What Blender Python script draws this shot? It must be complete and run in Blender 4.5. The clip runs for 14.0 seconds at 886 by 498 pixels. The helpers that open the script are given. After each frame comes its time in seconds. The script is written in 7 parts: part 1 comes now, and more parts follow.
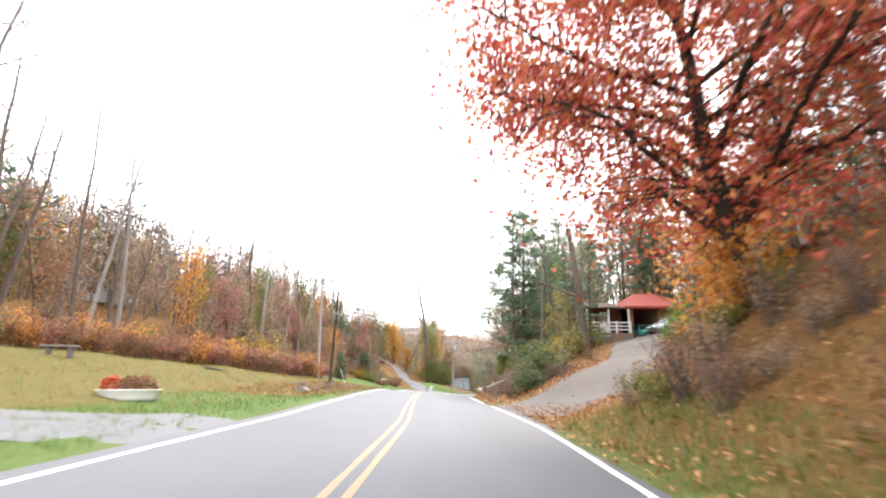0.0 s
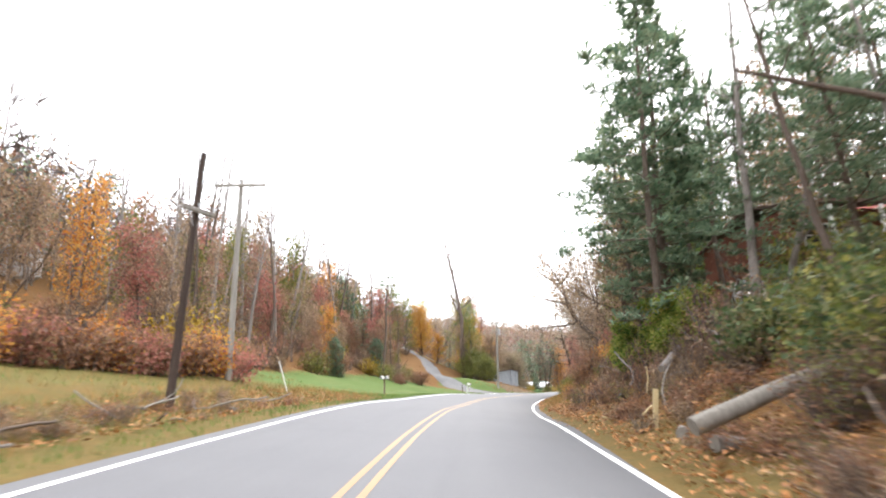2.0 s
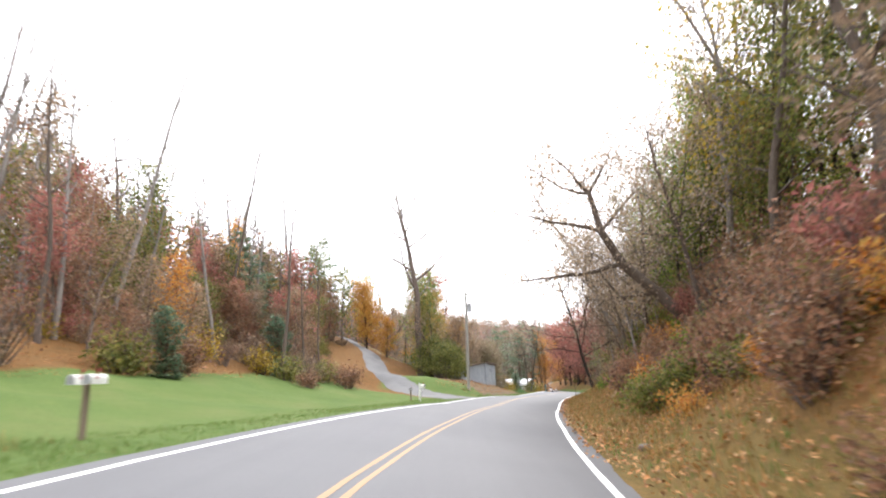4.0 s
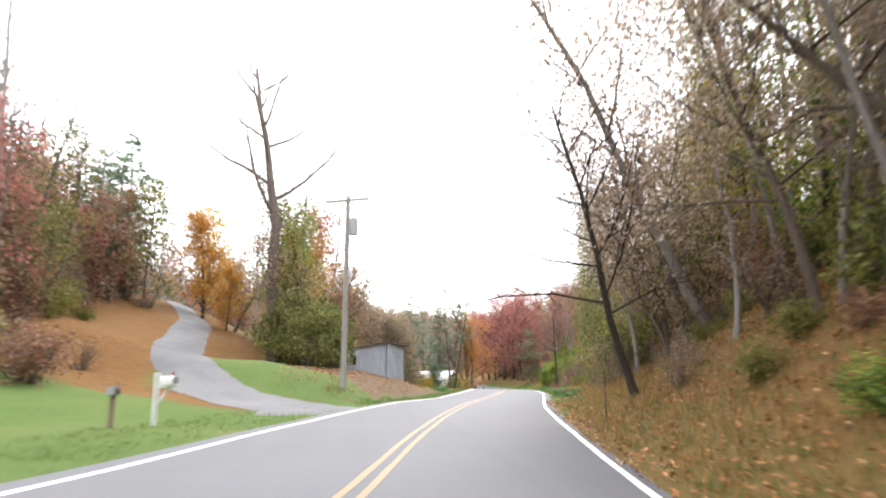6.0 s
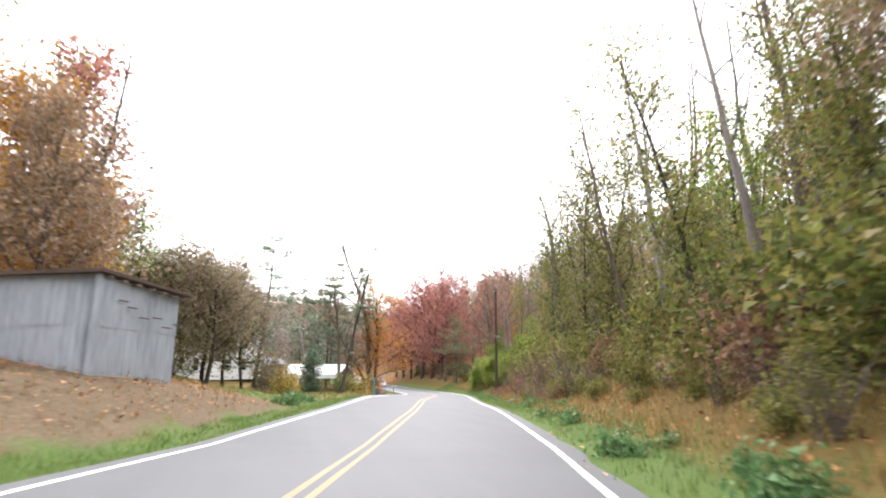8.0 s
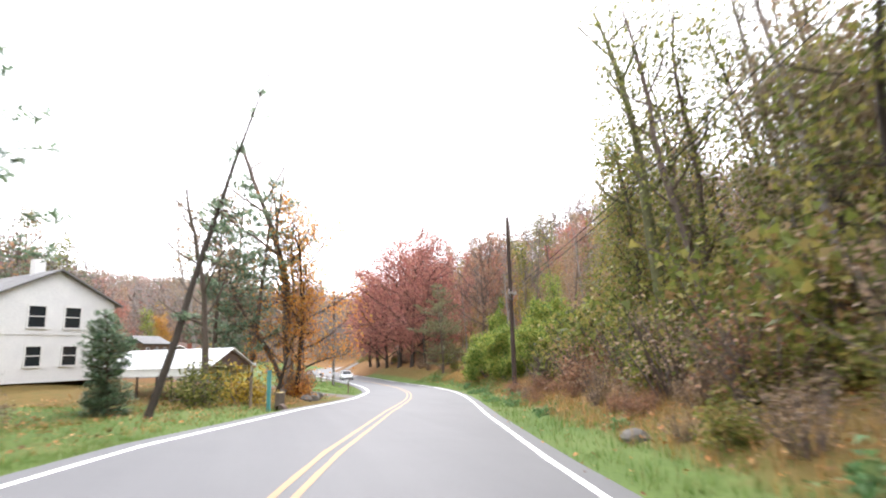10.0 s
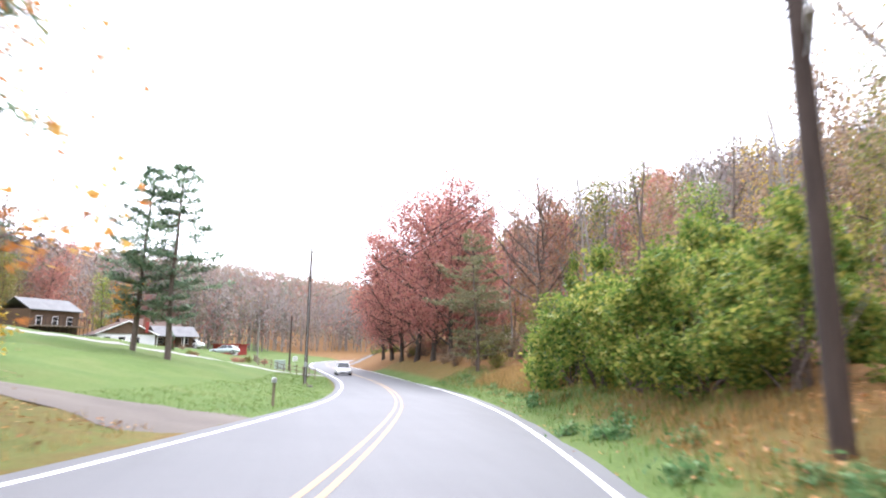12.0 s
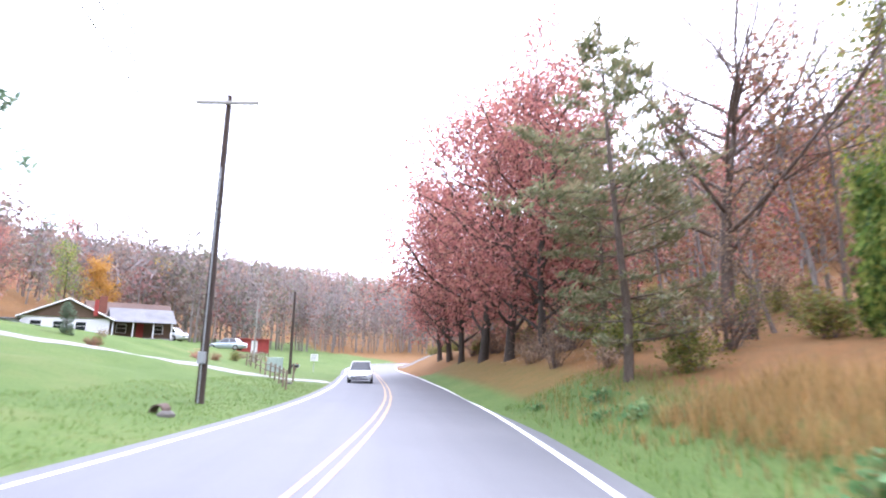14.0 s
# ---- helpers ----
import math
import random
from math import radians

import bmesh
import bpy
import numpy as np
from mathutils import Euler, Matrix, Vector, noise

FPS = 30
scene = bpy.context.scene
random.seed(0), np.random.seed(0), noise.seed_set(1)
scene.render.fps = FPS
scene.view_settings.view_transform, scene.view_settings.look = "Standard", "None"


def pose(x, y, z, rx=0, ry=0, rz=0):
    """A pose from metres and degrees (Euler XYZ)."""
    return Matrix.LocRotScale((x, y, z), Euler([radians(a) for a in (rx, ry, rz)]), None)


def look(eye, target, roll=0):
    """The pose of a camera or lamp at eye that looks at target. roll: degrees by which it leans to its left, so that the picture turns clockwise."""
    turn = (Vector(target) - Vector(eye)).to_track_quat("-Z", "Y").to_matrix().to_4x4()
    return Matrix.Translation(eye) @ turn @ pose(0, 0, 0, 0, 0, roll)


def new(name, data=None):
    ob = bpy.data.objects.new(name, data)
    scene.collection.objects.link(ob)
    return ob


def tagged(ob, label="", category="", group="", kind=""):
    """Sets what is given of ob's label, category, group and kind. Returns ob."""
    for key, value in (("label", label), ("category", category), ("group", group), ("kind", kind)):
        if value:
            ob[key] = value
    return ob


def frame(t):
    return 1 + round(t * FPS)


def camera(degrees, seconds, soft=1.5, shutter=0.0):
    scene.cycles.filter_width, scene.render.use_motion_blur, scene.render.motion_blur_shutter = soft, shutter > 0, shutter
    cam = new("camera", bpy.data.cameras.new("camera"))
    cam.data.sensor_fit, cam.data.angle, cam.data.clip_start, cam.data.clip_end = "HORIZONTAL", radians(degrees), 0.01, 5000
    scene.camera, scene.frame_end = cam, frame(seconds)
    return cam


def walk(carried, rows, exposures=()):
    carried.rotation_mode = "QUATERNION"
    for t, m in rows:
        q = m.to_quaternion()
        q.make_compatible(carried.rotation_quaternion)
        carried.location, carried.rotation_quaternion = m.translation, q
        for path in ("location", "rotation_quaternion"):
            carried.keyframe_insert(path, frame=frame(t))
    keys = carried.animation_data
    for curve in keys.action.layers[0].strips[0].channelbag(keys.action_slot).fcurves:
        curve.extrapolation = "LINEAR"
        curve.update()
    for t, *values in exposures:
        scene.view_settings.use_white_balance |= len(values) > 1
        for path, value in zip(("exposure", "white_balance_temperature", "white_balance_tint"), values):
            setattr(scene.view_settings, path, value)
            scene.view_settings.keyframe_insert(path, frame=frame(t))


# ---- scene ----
cam = camera(76.1, 14.0, soft=2.0, shutter=0.32)
PATH = [
    (0.0, pose(0.000, 0.000, 1.300, 103.90, 0.00, -0.07)),
    (0.5, pose(0.123, 7.603, 1.514, 104.10, 0.30, 1.39)),
    (1.0, pose(0.031, 14.526, 1.733, 103.90, 0.70, 2.51)),
    (1.5, pose(-0.092, 21.755, 1.921, 103.61, 0.70, 3.38)),
    (2.0, pose(-0.185, 28.203, 2.032, 103.21, 1.00, 3.88)),
    (3.2, pose(0.080, 44.600, 2.260, 103.10, 1.50, 2.60)),
    (4.5, pose(0.853, 62.378, 2.034, 102.67, 2.06, -0.45)),
    (5.0, pose(1.360, 69.600, 2.004, 102.39, 1.35, -2.35)),
    (5.5, pose(2.137, 77.167, 1.929, 102.34, 0.96, -5.20)),
    (6.0, pose(3.244, 84.125, 1.816, 102.00, 1.23, -7.39)),
    (6.5, pose(4.568, 91.417, 1.714, 102.04, 0.83, -9.82)),
    (7.0, pose(5.955, 97.903, 1.709, 101.88, 0.37, -11.96)),
    (7.5, pose(7.720, 104.681, 1.642, 101.69, -0.28, -14.24)),
    (8.0, pose(9.432, 110.636, 1.505, 101.67, -0.22, -15.54)),
    (10.5, pose(18.665, 141.771, 0.860, 100.19, 1.78, -17.04)),
    (11.0, pose(20.646, 148.270, 0.598, 100.18, 1.37, -16.35)),
    (11.5, pose(22.753, 155.164, 0.346, 100.37, 0.34, -15.08)),
    (12.0, pose(24.474, 161.529, 0.077, 100.25, -0.59, -13.90)),
    (12.5, pose(26.448, 168.683, -0.173, 100.43, -0.81, -12.70)),
    (13.0, pose(28.051, 175.193, -0.389, 100.31, -1.34, -11.21)),
    (13.5, pose(29.583, 182.326, -0.648, 100.38, -1.59, -9.02)),
    (14.0, pose(30.839, 189.111, -0.866, 100.73, -1.25, -6.31)),
]
EXPOSURES = [(0.0, 2.27, 6500, 12), (1.5, 2.12, 6500, 12), (5.0, 1.95, 6500, 13), (6.0, 2.06, 6500, 13), (8.0, 2.1, 6500, 13), (10.5, 2.18, 6450, 14), (12.5, 2.4, 5900, 18), (14.0, 2.5, 5650, 22)]
walk(cam, PATH, EXPOSURES)

# ---- world and light: a closed white overcast, with a weak broad sun behind it ----
world = bpy.data.worlds.new("overcast_sky")
scene.world = world
world.use_nodes = True
wn = world.node_tree.nodes
wl = world.node_tree.links
wn.clear()
sky = wn.new("ShaderNodeTexSky")
sky.sky_type = "NISHITA"
sky.sun_disc = False
sky.sun_elevation = radians(38)
sky.sun_rotation = radians(20)
dim = wn.new("ShaderNodeVectorMath")
dim.operation = "SCALE"
dim.inputs["Scale"].default_value = 0.1
cloud = wn.new("ShaderNodeMixRGB")
cloud.inputs["Fac"].default_value = 0.86
cloud.inputs["Color2"].default_value = (0.97, 0.98, 1.0, 1)
back = wn.new("ShaderNodeBackground")
back.inputs["Strength"].default_value = 1.0
wout = wn.new("ShaderNodeOutputWorld")
wl.new(sky.outputs["Color"], dim.inputs[0])
wl.new(dim.outputs["Vector"], cloud.inputs["Color1"])
wl.new(cloud.outputs["Color"], back.inputs["Color"])
wl.new(back.outputs["Background"], wout.inputs["Surface"])

sun_data = bpy.data.lights.new("sun", "SUN")
sun_data.energy, sun_data.angle, sun_data.color = 0.9, radians(18), (1.0, 0.97, 0.92)
sun = new("sun", sun_data)
sun.matrix_world = look((0, 0, 60), (-14, -36, 20))


# ---- materials ----
def shader(name, rough=0.8, metal=0.0, spec=0.3):
    m = bpy.data.materials.new(name)
    m.use_nodes = True
    b = m.node_tree.nodes["Principled BSDF"]
    b.inputs["Roughness"].default_value = rough
    b.inputs["Metallic"].default_value = metal
    b.inputs["Specular IOR Level"].default_value = spec
    return m, m.node_tree.nodes, m.node_tree.links, b


def noise_node(nodes, links, scale, detail=6.0, stretch=None, rough=0.6):
    tc = nodes.new("ShaderNodeTexCoord")
    n = nodes.new("ShaderNodeTexNoise")
    n.inputs["Scale"].default_value = scale
    n.inputs["Detail"].default_value = detail
    n.inputs["Roughness"].default_value = rough
    if stretch:
        mp = nodes.new("ShaderNodeMapping")
        mp.inputs["Scale"].default_value = stretch
        links.new(tc.outputs["Object"], mp.inputs["Vector"])
        links.new(mp.outputs["Vector"], n.inputs["Vector"])
    else:
        links.new(tc.outputs["Object"], n.inputs["Vector"])
    return n.outputs["Fac"]


def ramp(nodes, links, fac, stops):
    r = nodes.new("ShaderNodeValToRGB")
    el = r.color_ramp.elements
    while len(el) < len(stops):
        el.new(0.5)
    for e, (p, c) in zip(el, stops):
        e.position, e.color = p, (*c, 1)
    links.new(fac, r.inputs["Fac"])
    return r.outputs["Color"]


def mixed(nodes, links, a, b, fac=0.5, kind="MIX"):
    m = nodes.new("ShaderNodeMixRGB")
    m.blend_type = kind
    if isinstance(fac, float):
        m.inputs["Fac"].default_value = fac
    else:
        links.new(fac, m.inputs["Fac"])
    for src, slot in ((a, "Color1"), (b, "Color2")):
        if isinstance(src, tuple):
            m.inputs[slot].default_value = (*src, 1)
        else:
            links.new(src, m.inputs[slot])
    return m.outputs["Color"]


def bumped(nodes, links, b, fac, strength=0.3, dist=0.02):
    n = nodes.new("ShaderNodeBump")
    n.inputs["Strength"].default_value = strength
    n.inputs["Distance"].default_value = dist
    links.new(fac, n.inputs["Height"])
    links.new(n.outputs["Normal"], b.inputs["Normal"])


def rough_material(name, dark, light, rough=0.85, coarse=0.6, fine=14.0, bump=0.3, dist=0.01, stretch=None, metal=0.0, spec=0.3):
    """Two scales of tone between dark and light, and a fine relief."""
    m, n, l, b = shader(name, rough, metal, spec)
    big = noise_node(n, l, coarse, 4.0, stretch)
    small = noise_node(n, l, fine, 8.0, stretch)
    c1 = ramp(n, l, big, [(0.3, dark), (0.7, light)])
    c2 = ramp(n, l, small, [(0.3, tuple(0.72 * v for v in dark)), (0.75, tuple(min(1.0, 1.12 * v) for v in light))])
    l.new(mixed(n, l, c1, c2, 0.5), b.inputs["Base Color"])
    bumped(n, l, b, small, bump, dist)
    return m


def leaf_material(name, colours, through_light=0.35, rough=0.6):
    """Leaves: each its own tone out of a few, and light that comes through them."""
    m, n, l, b = shader(name, rough, 0.0, 0.25)
    geo = n.new("ShaderNodeNewGeometry")
    info = n.new("ShaderNodeObjectInfo")
    add = n.new("ShaderNodeMath")
    add.operation = "MULTIPLY_ADD"
    add.inputs[1].default_value = 0.22
    l.new(info.outputs["Random"], add.inputs[0])
    sc = n.new("ShaderNodeMath")
    sc.operation = "MULTIPLY"
    sc.inputs[1].default_value = 0.8
    l.new(geo.outputs["Random Per Island"], sc.inputs[0])
    l.new(sc.outputs[0], add.inputs[2])
    k = len(colours)
    col = ramp(n, l, add.outputs[0], [((i + 0.5) / k, c) for i, c in enumerate(colours)])
    l.new(col, b.inputs["Base Color"])
    tr = n.new("ShaderNodeBsdfTranslucent")
    l.new(col, tr.inputs["Color"])
    mx = n.new("ShaderNodeMixShader")
    mx.inputs["Fac"].default_value = through_light
    l.new(b.outputs["BSDF"], mx.inputs[1])
    l.new(tr.outputs["BSDF"], mx.inputs[2])
    l.new(mx.outputs["Shader"], n["Material Output"].inputs["Surface"])
    return m


def asphalt_material():
    m, n, l, b = shader("asphalt", 0.78, 0.0, 0.35)
    grain = noise_node(n, l, 60.0, 6.0)
    patch = noise_node(n, l, 0.35, 5.0)
    streak = noise_node(n, l, 1.0, 4.0, (1.6, 0.05, 1.0))
    c1 = ramp(n, l, grain, [(0.25, (0.072, 0.074, 0.08)), (0.75, (0.165, 0.167, 0.175))])
    c2 = ramp(n, l, patch, [(0.3, (0.098, 0.1, 0.107)), (0.7, (0.132, 0.134, 0.14))])
    c3 = ramp(n, l, streak, [(0.3, (0.098, 0.1, 0.107)), (0.7, (0.13, 0.132, 0.138))])
    l.new(mixed(n, l, mixed(n, l, c1, c2, 0.55), c3, 0.35), b.inputs["Base Color"])
    bumped(n, l, b, grain, 0.25, 0.004)
    return m


def paint_material(name, colour):
    m, n, l, b = shader(name, 0.6, 0.0, 0.3)
    wear = noise_node(n, l, 9.0, 8.0)
    fine = noise_node(n, l, 60.0, 5.0)
    c = ramp(n, l, wear, [(0.27, (0.16, 0.16, 0.16)), (0.36, colour), (0.8, tuple(min(1, v * 1.08) for v in colour))])
    c2 = ramp(n, l, fine, [(0.3, tuple(v * 0.75 for v in colour)), (0.6, colour)])
    l.new(mixed(n, l, c, c2, 0.35), b.inputs["Base Color"])
    return m


def ground_material():
    m, n, l, b = shader("ground_cover", 0.95, 0.0, 0.1)
    at = n.new("ShaderNodeAttribute")
    at.attribute_name = "cover"
    sep = n.new("ShaderNodeSeparateColor")
    l.new(at.outputs["Color"], sep.inputs["Color"])
    big = noise_node(n, l, 0.25, 5.0)
    mid = noise_node(n, l, 1.7, 6.0)
    fine = noise_node(n, l, 11.0, 8.0)
    litter = mixed(n, l, ramp(n, l, fine, [(0.25, (0.045, 0.026, 0.013)), (0.5, (0.155, 0.076, 0.028)), (0.72, (0.33, 0.165, 0.058))]),
                   ramp(n, l, mid, [(0.3, (0.075, 0.065, 0.028)), (0.7, (0.19, 0.088, 0.032))]), 0.5)
    lawn = mixed(n, l, ramp(n, l, fine, [(0.3, (0.035, 0.06, 0.016)), (0.7, (0.12, 0.165, 0.05))]),
                 ramp(n, l, big, [(0.3, (0.055, 0.098, 0.024)), (0.5, (0.085, 0.13, 0.034)), (0.7, (0.135, 0.15, 0.055))]), 0.5)
    straw = mixed(n, l, ramp(n, l, fine, [(0.3, (0.06, 0.05, 0.016)), (0.7, (0.18, 0.105, 0.036))]),
                  ramp(n, l, mid, [(0.35, (0.08, 0.085, 0.025)), (0.65, (0.16, 0.1, 0.036))]), 0.5)
    edge = n.new("ShaderNodeMath")
    edge.operation = "MULTIPLY_ADD"
    edge.inputs[1].default_value = 0.7
    edge.inputs[2].default_value = -0.35
    l.new(mid, edge.inputs[0])

    def weight(slot):
        a = n.new("ShaderNodeMath")
        a.operation = "ADD"
        l.new(sep.outputs[slot], a.inputs[0])
        l.new(edge.outputs[0], a.inputs[1])
        r = n.new("ShaderNodeMapRange")
        r.inputs["From Min"].default_value, r.inputs["From Max"].default_value = 0.3, 0.7
        l.new(a.outputs[0], r.inputs["Value"])
        return r.outputs["Result"]

    earth = mixed(n, l, ramp(n, l, fine, [(0.3, (0.075, 0.052, 0.034)), (0.55, (0.15, 0.108, 0.072)), (0.72, (0.26, 0.2, 0.145))]),
                  ramp(n, l, mid, [(0.3, (0.09, 0.075, 0.04)), (0.7, (0.16, 0.11, 0.072))]), 0.5)
    c = mixed(n, l, litter, straw, weight("Blue"))
    c = mixed(n, l, c, earth, weight("Green"))
    c = mixed(n, l, c, lawn, weight("Red"))
    l.new(c, b.inputs["Base Color"])
    bumped(n, l, b, fine, 0.6, 0.05)
    return m


M = {}
M["asphalt"] = asphalt_material()
M["white_paint"] = paint_material("white_line_paint", (0.78, 0.78, 0.76))
M["yellow_paint"] = paint_material("yellow_line_paint", (0.3, 0.19, 0.095))
M["ground"] = ground_material()
M["gravel"] = rough_material("gravel", (0.085, 0.072, 0.064), (0.15, 0.127, 0.11), 0.95, 0.5, 40.0, 0.4, 0.01)
M["old_asphalt"] = rough_material("old_asphalt", (0.1, 0.1, 0.105), (0.19, 0.19, 0.19), 0.9, 0.5, 30.0, 0.4, 0.01)
M["concrete"] = rough_material("concrete", (0.2, 0.195, 0.18), (0.32, 0.31, 0.295), 0.9, 0.8, 20.0, 0.2, 0.005)
M["bark_grey"] = rough_material("grey_bark", (0.14, 0.124, 0.112), (0.31, 0.28, 0.255), 0.95, 1.2, 16.0, 0.7, 0.03, (1, 1, 0.25))
M["bark_dark"] = rough_material("dark_bark", (0.025, 0.02, 0.016), (0.075, 0.06, 0.048), 0.95, 1.2, 16.0, 0.7, 0.03, (1, 1, 0.25))
M["bark_brown"] = rough_material("brown_bark", (0.068, 0.05, 0.04), (0.17, 0.135, 0.11), 0.95, 1.2, 16.0, 0.7, 0.03, (1, 1, 0.25))
M["bark_pale"] = rough_material("pale_bark", (0.14, 0.125, 0.1), (0.3, 0.28, 0.25), 0.95, 1.2, 16.0, 0.6, 0.02, (1, 1, 0.25))
M["twig"] = rough_material("twigs", (0.08, 0.06, 0.05), (0.17, 0.135, 0.115), 0.95, 2.0, 12.0, 0.2, 0.01)
M["fresh_wood"] = rough_material("split_wood", (0.4, 0.3, 0.14), (0.6, 0.5, 0.3), 0.85, 3.0, 20.0, 0.3, 0.01, (1, 1, 0.2))
M["pole_dark"] = rough_material("creosoted_wood", (0.03, 0.022, 0.018), (0.085, 0.06, 0.05), 0.9, 1.5, 20.0, 0.5, 0.01, (1, 1, 0.06))
M["pole_grey"] = rough_material("weathered_pole_wood", (0.2, 0.19, 0.17), (0.36, 0.34, 0.31), 0.9, 1.5, 20.0, 0.4, 0.01, (1, 1, 0.06))
M["plank"] = rough_material("weathered_planks", (0.12, 0.09, 0.065), (0.26, 0.2, 0.15), 0.9, 1.5, 18.0, 0.4, 0.01, (1, 1, 0.1))
M["white_wood"] = rough_material("white_painted_wood", (0.62, 0.62, 0.6), (0.8, 0.8, 0.78), 0.6, 1.0, 20.0, 0.1, 0.004)
M["white_siding"] = rough_material("white_siding", (0.6, 0.61, 0.62), (0.78, 0.78, 0.77), 0.6, 0.7, 16.0, 0.1, 0.004)
M["metal_sheet"] = rough_material("galvanised_sheet", (0.25, 0.275, 0.305), (0.43, 0.46, 0.5), 0.6, 0.9, 6.0, 0.15, 0.006, (1, 1, 0.2), 0.15, 0.4)
M["rust"] = rough_material("rusty_sheet", (0.05, 0.035, 0.03), (0.14, 0.09, 0.07), 0.85, 1.5, 14.0, 0.3, 0.006)
M["red_roof"] = rough_material("red_metal_roof", (0.2, 0.03, 0.022), (0.34, 0.06, 0.042), 0.55, 0.8, 10.0, 0.1, 0.004)
M["grey_roof"] = rough_material("grey_shingles", (0.1, 0.1, 0.105), (0.2, 0.2, 0.2), 0.9, 0.8, 18.0, 0.4, 0.01)
M["brown_roof"] = rough_material("brown_shingles", (0.07, 0.045, 0.035), (0.14, 0.09, 0.07), 0.9, 0.8, 18.0, 0.4, 0.01)
M["white_roof"] = rough_material("white_metal_roof", (0.66, 0.68, 0.7), (0.82, 0.83, 0.84), 0.4, 0.6, 8.0, 0.08, 0.004, None, 0.0, 0.5)
M["brick"] = rough_material("red_brick", (0.13, 0.05, 0.035), (0.23, 0.09, 0.06), 0.9, 1.0, 22.0, 0.3, 0.008)
M["tan_wall"] = rough_material("tan_wall", (0.36, 0.25, 0.15), (0.5, 0.36, 0.23), 0.85, 0.8, 15.0, 0.1, 0.004)
M["brown_wall"] = rough_material("brown_stained_wall", (0.07, 0.045, 0.03), (0.14, 0.09, 0.06), 0.85, 0.8, 15.0, 0.2, 0.006)
M["dark_inside"] = rough_material("dark_interior", (0.012, 0.011, 0.01), (0.03, 0.028, 0.025), 0.95, 1.0, 8.0, 0.1, 0.004)
M["black_metal"] = rough_material("black_painted_metal", (0.012, 0.012, 0.013), (0.03, 0.03, 0.032), 0.5, 2.0, 20.0, 0.1, 0.003)
M["grey_metal"] = rough_material("grey_painted_metal", (0.25, 0.26, 0.27), (0.4, 0.41, 0.42), 0.5, 2.0, 20.0, 0.1, 0.003, None, 0.3)
M["teal_paint"] = rough_material("teal_paint", (0.05, 0.2, 0.2), (0.09, 0.3, 0.3), 0.7, 2.0, 16.0, 0.2, 0.004)
M["green_metal"] = rough_material("pale_green_metal", (0.3, 0.38, 0.33), (0.42, 0.5, 0.45), 0.55, 2.0, 16.0, 0.1, 0.003)
M["tyre"] = rough_material("tyre_rubber", (0.012, 0.012, 0.012), (0.03, 0.03, 0.03), 0.9, 3.0, 30.0, 0.2, 0.004)
M["rim"] = rough_material("alloy_rim", (0.3, 0.3, 0.31), (0.5, 0.5, 0.51), 0.35, 3.0, 20.0, 0.05, 0.002, None, 0.8)
M["white_car_paint"] = rough_material("white_car_paint", (0.7, 0.71, 0.72), (0.8, 0.81, 0.82), 0.25, 0.6, 3.0, 0.02, 0.002, None, 0.0, 0.5)
M["silver_car_paint"] = rough_material("silver_car_paint", (0.36, 0.42, 0.42), (0.48, 0.54, 0.54), 0.3, 0.6, 3.0, 0.02, 0.002, None, 0.4, 0.5)
M["teal_car_paint"] = rough_material("teal_car_paint", (0.02, 0.17, 0.15), (0.04, 0.24, 0.21), 0.35, 0.6, 3.0, 0.02, 0.002, None, 0.1, 0.5)
M["red_paint"] = rough_material("faded_red_paint", (0.22, 0.03, 0.025), (0.34, 0.06, 0.05), 0.7, 1.0, 14.0, 0.1, 0.004)
M["wire"] = rough_material("wire_sheath", (0.01, 0.01, 0.01), (0.025, 0.025, 0.025), 0.7, 4.0, 20.0, 0.05, 0.002)
M["stone"] = rough_material("field_stone", (0.075, 0.07, 0.06), (0.18, 0.165, 0.15), 0.95, 2.0, 12.0, 0.5, 0.02)

gm, gn, gl, gb = shader("dark_glass", 0.08, 0.0, 0.6)
gb.inputs["Base Color"].default_value = (0.02, 0.024, 0.028, 1)
M["glass"] = gm
lm, ln, ll, lb = shader("headlight_lens", 0.1, 0.0, 0.6)
lb.inputs["Base Color"].default_value = (0.55, 0.57, 0.6, 1)
M["lens"] = lm

M["twig_haze"] = rough_material("bare_twigs", (0.12, 0.1, 0.095), (0.23, 0.2, 0.19), 0.95, 0.5, 8.0, 0.1, 0.01)
M["torn"] = rough_material("torn_heartwood", (0.2, 0.06, 0.025), (0.38, 0.14, 0.06), 0.9, 2.0, 16.0, 0.4, 0.01, (1, 1, 0.2))
M["pale_metal"] = rough_material("pale_metal", (0.45, 0.46, 0.47), (0.62, 0.63, 0.64), 0.5, 2.0, 20.0, 0.1, 0.003)
M["bark_moss"] = rough_material("mossy_bark", (0.06, 0.06, 0.03), (0.15, 0.15, 0.07), 0.95, 1.2, 14.0, 0.7, 0.03, (1, 1, 0.25))

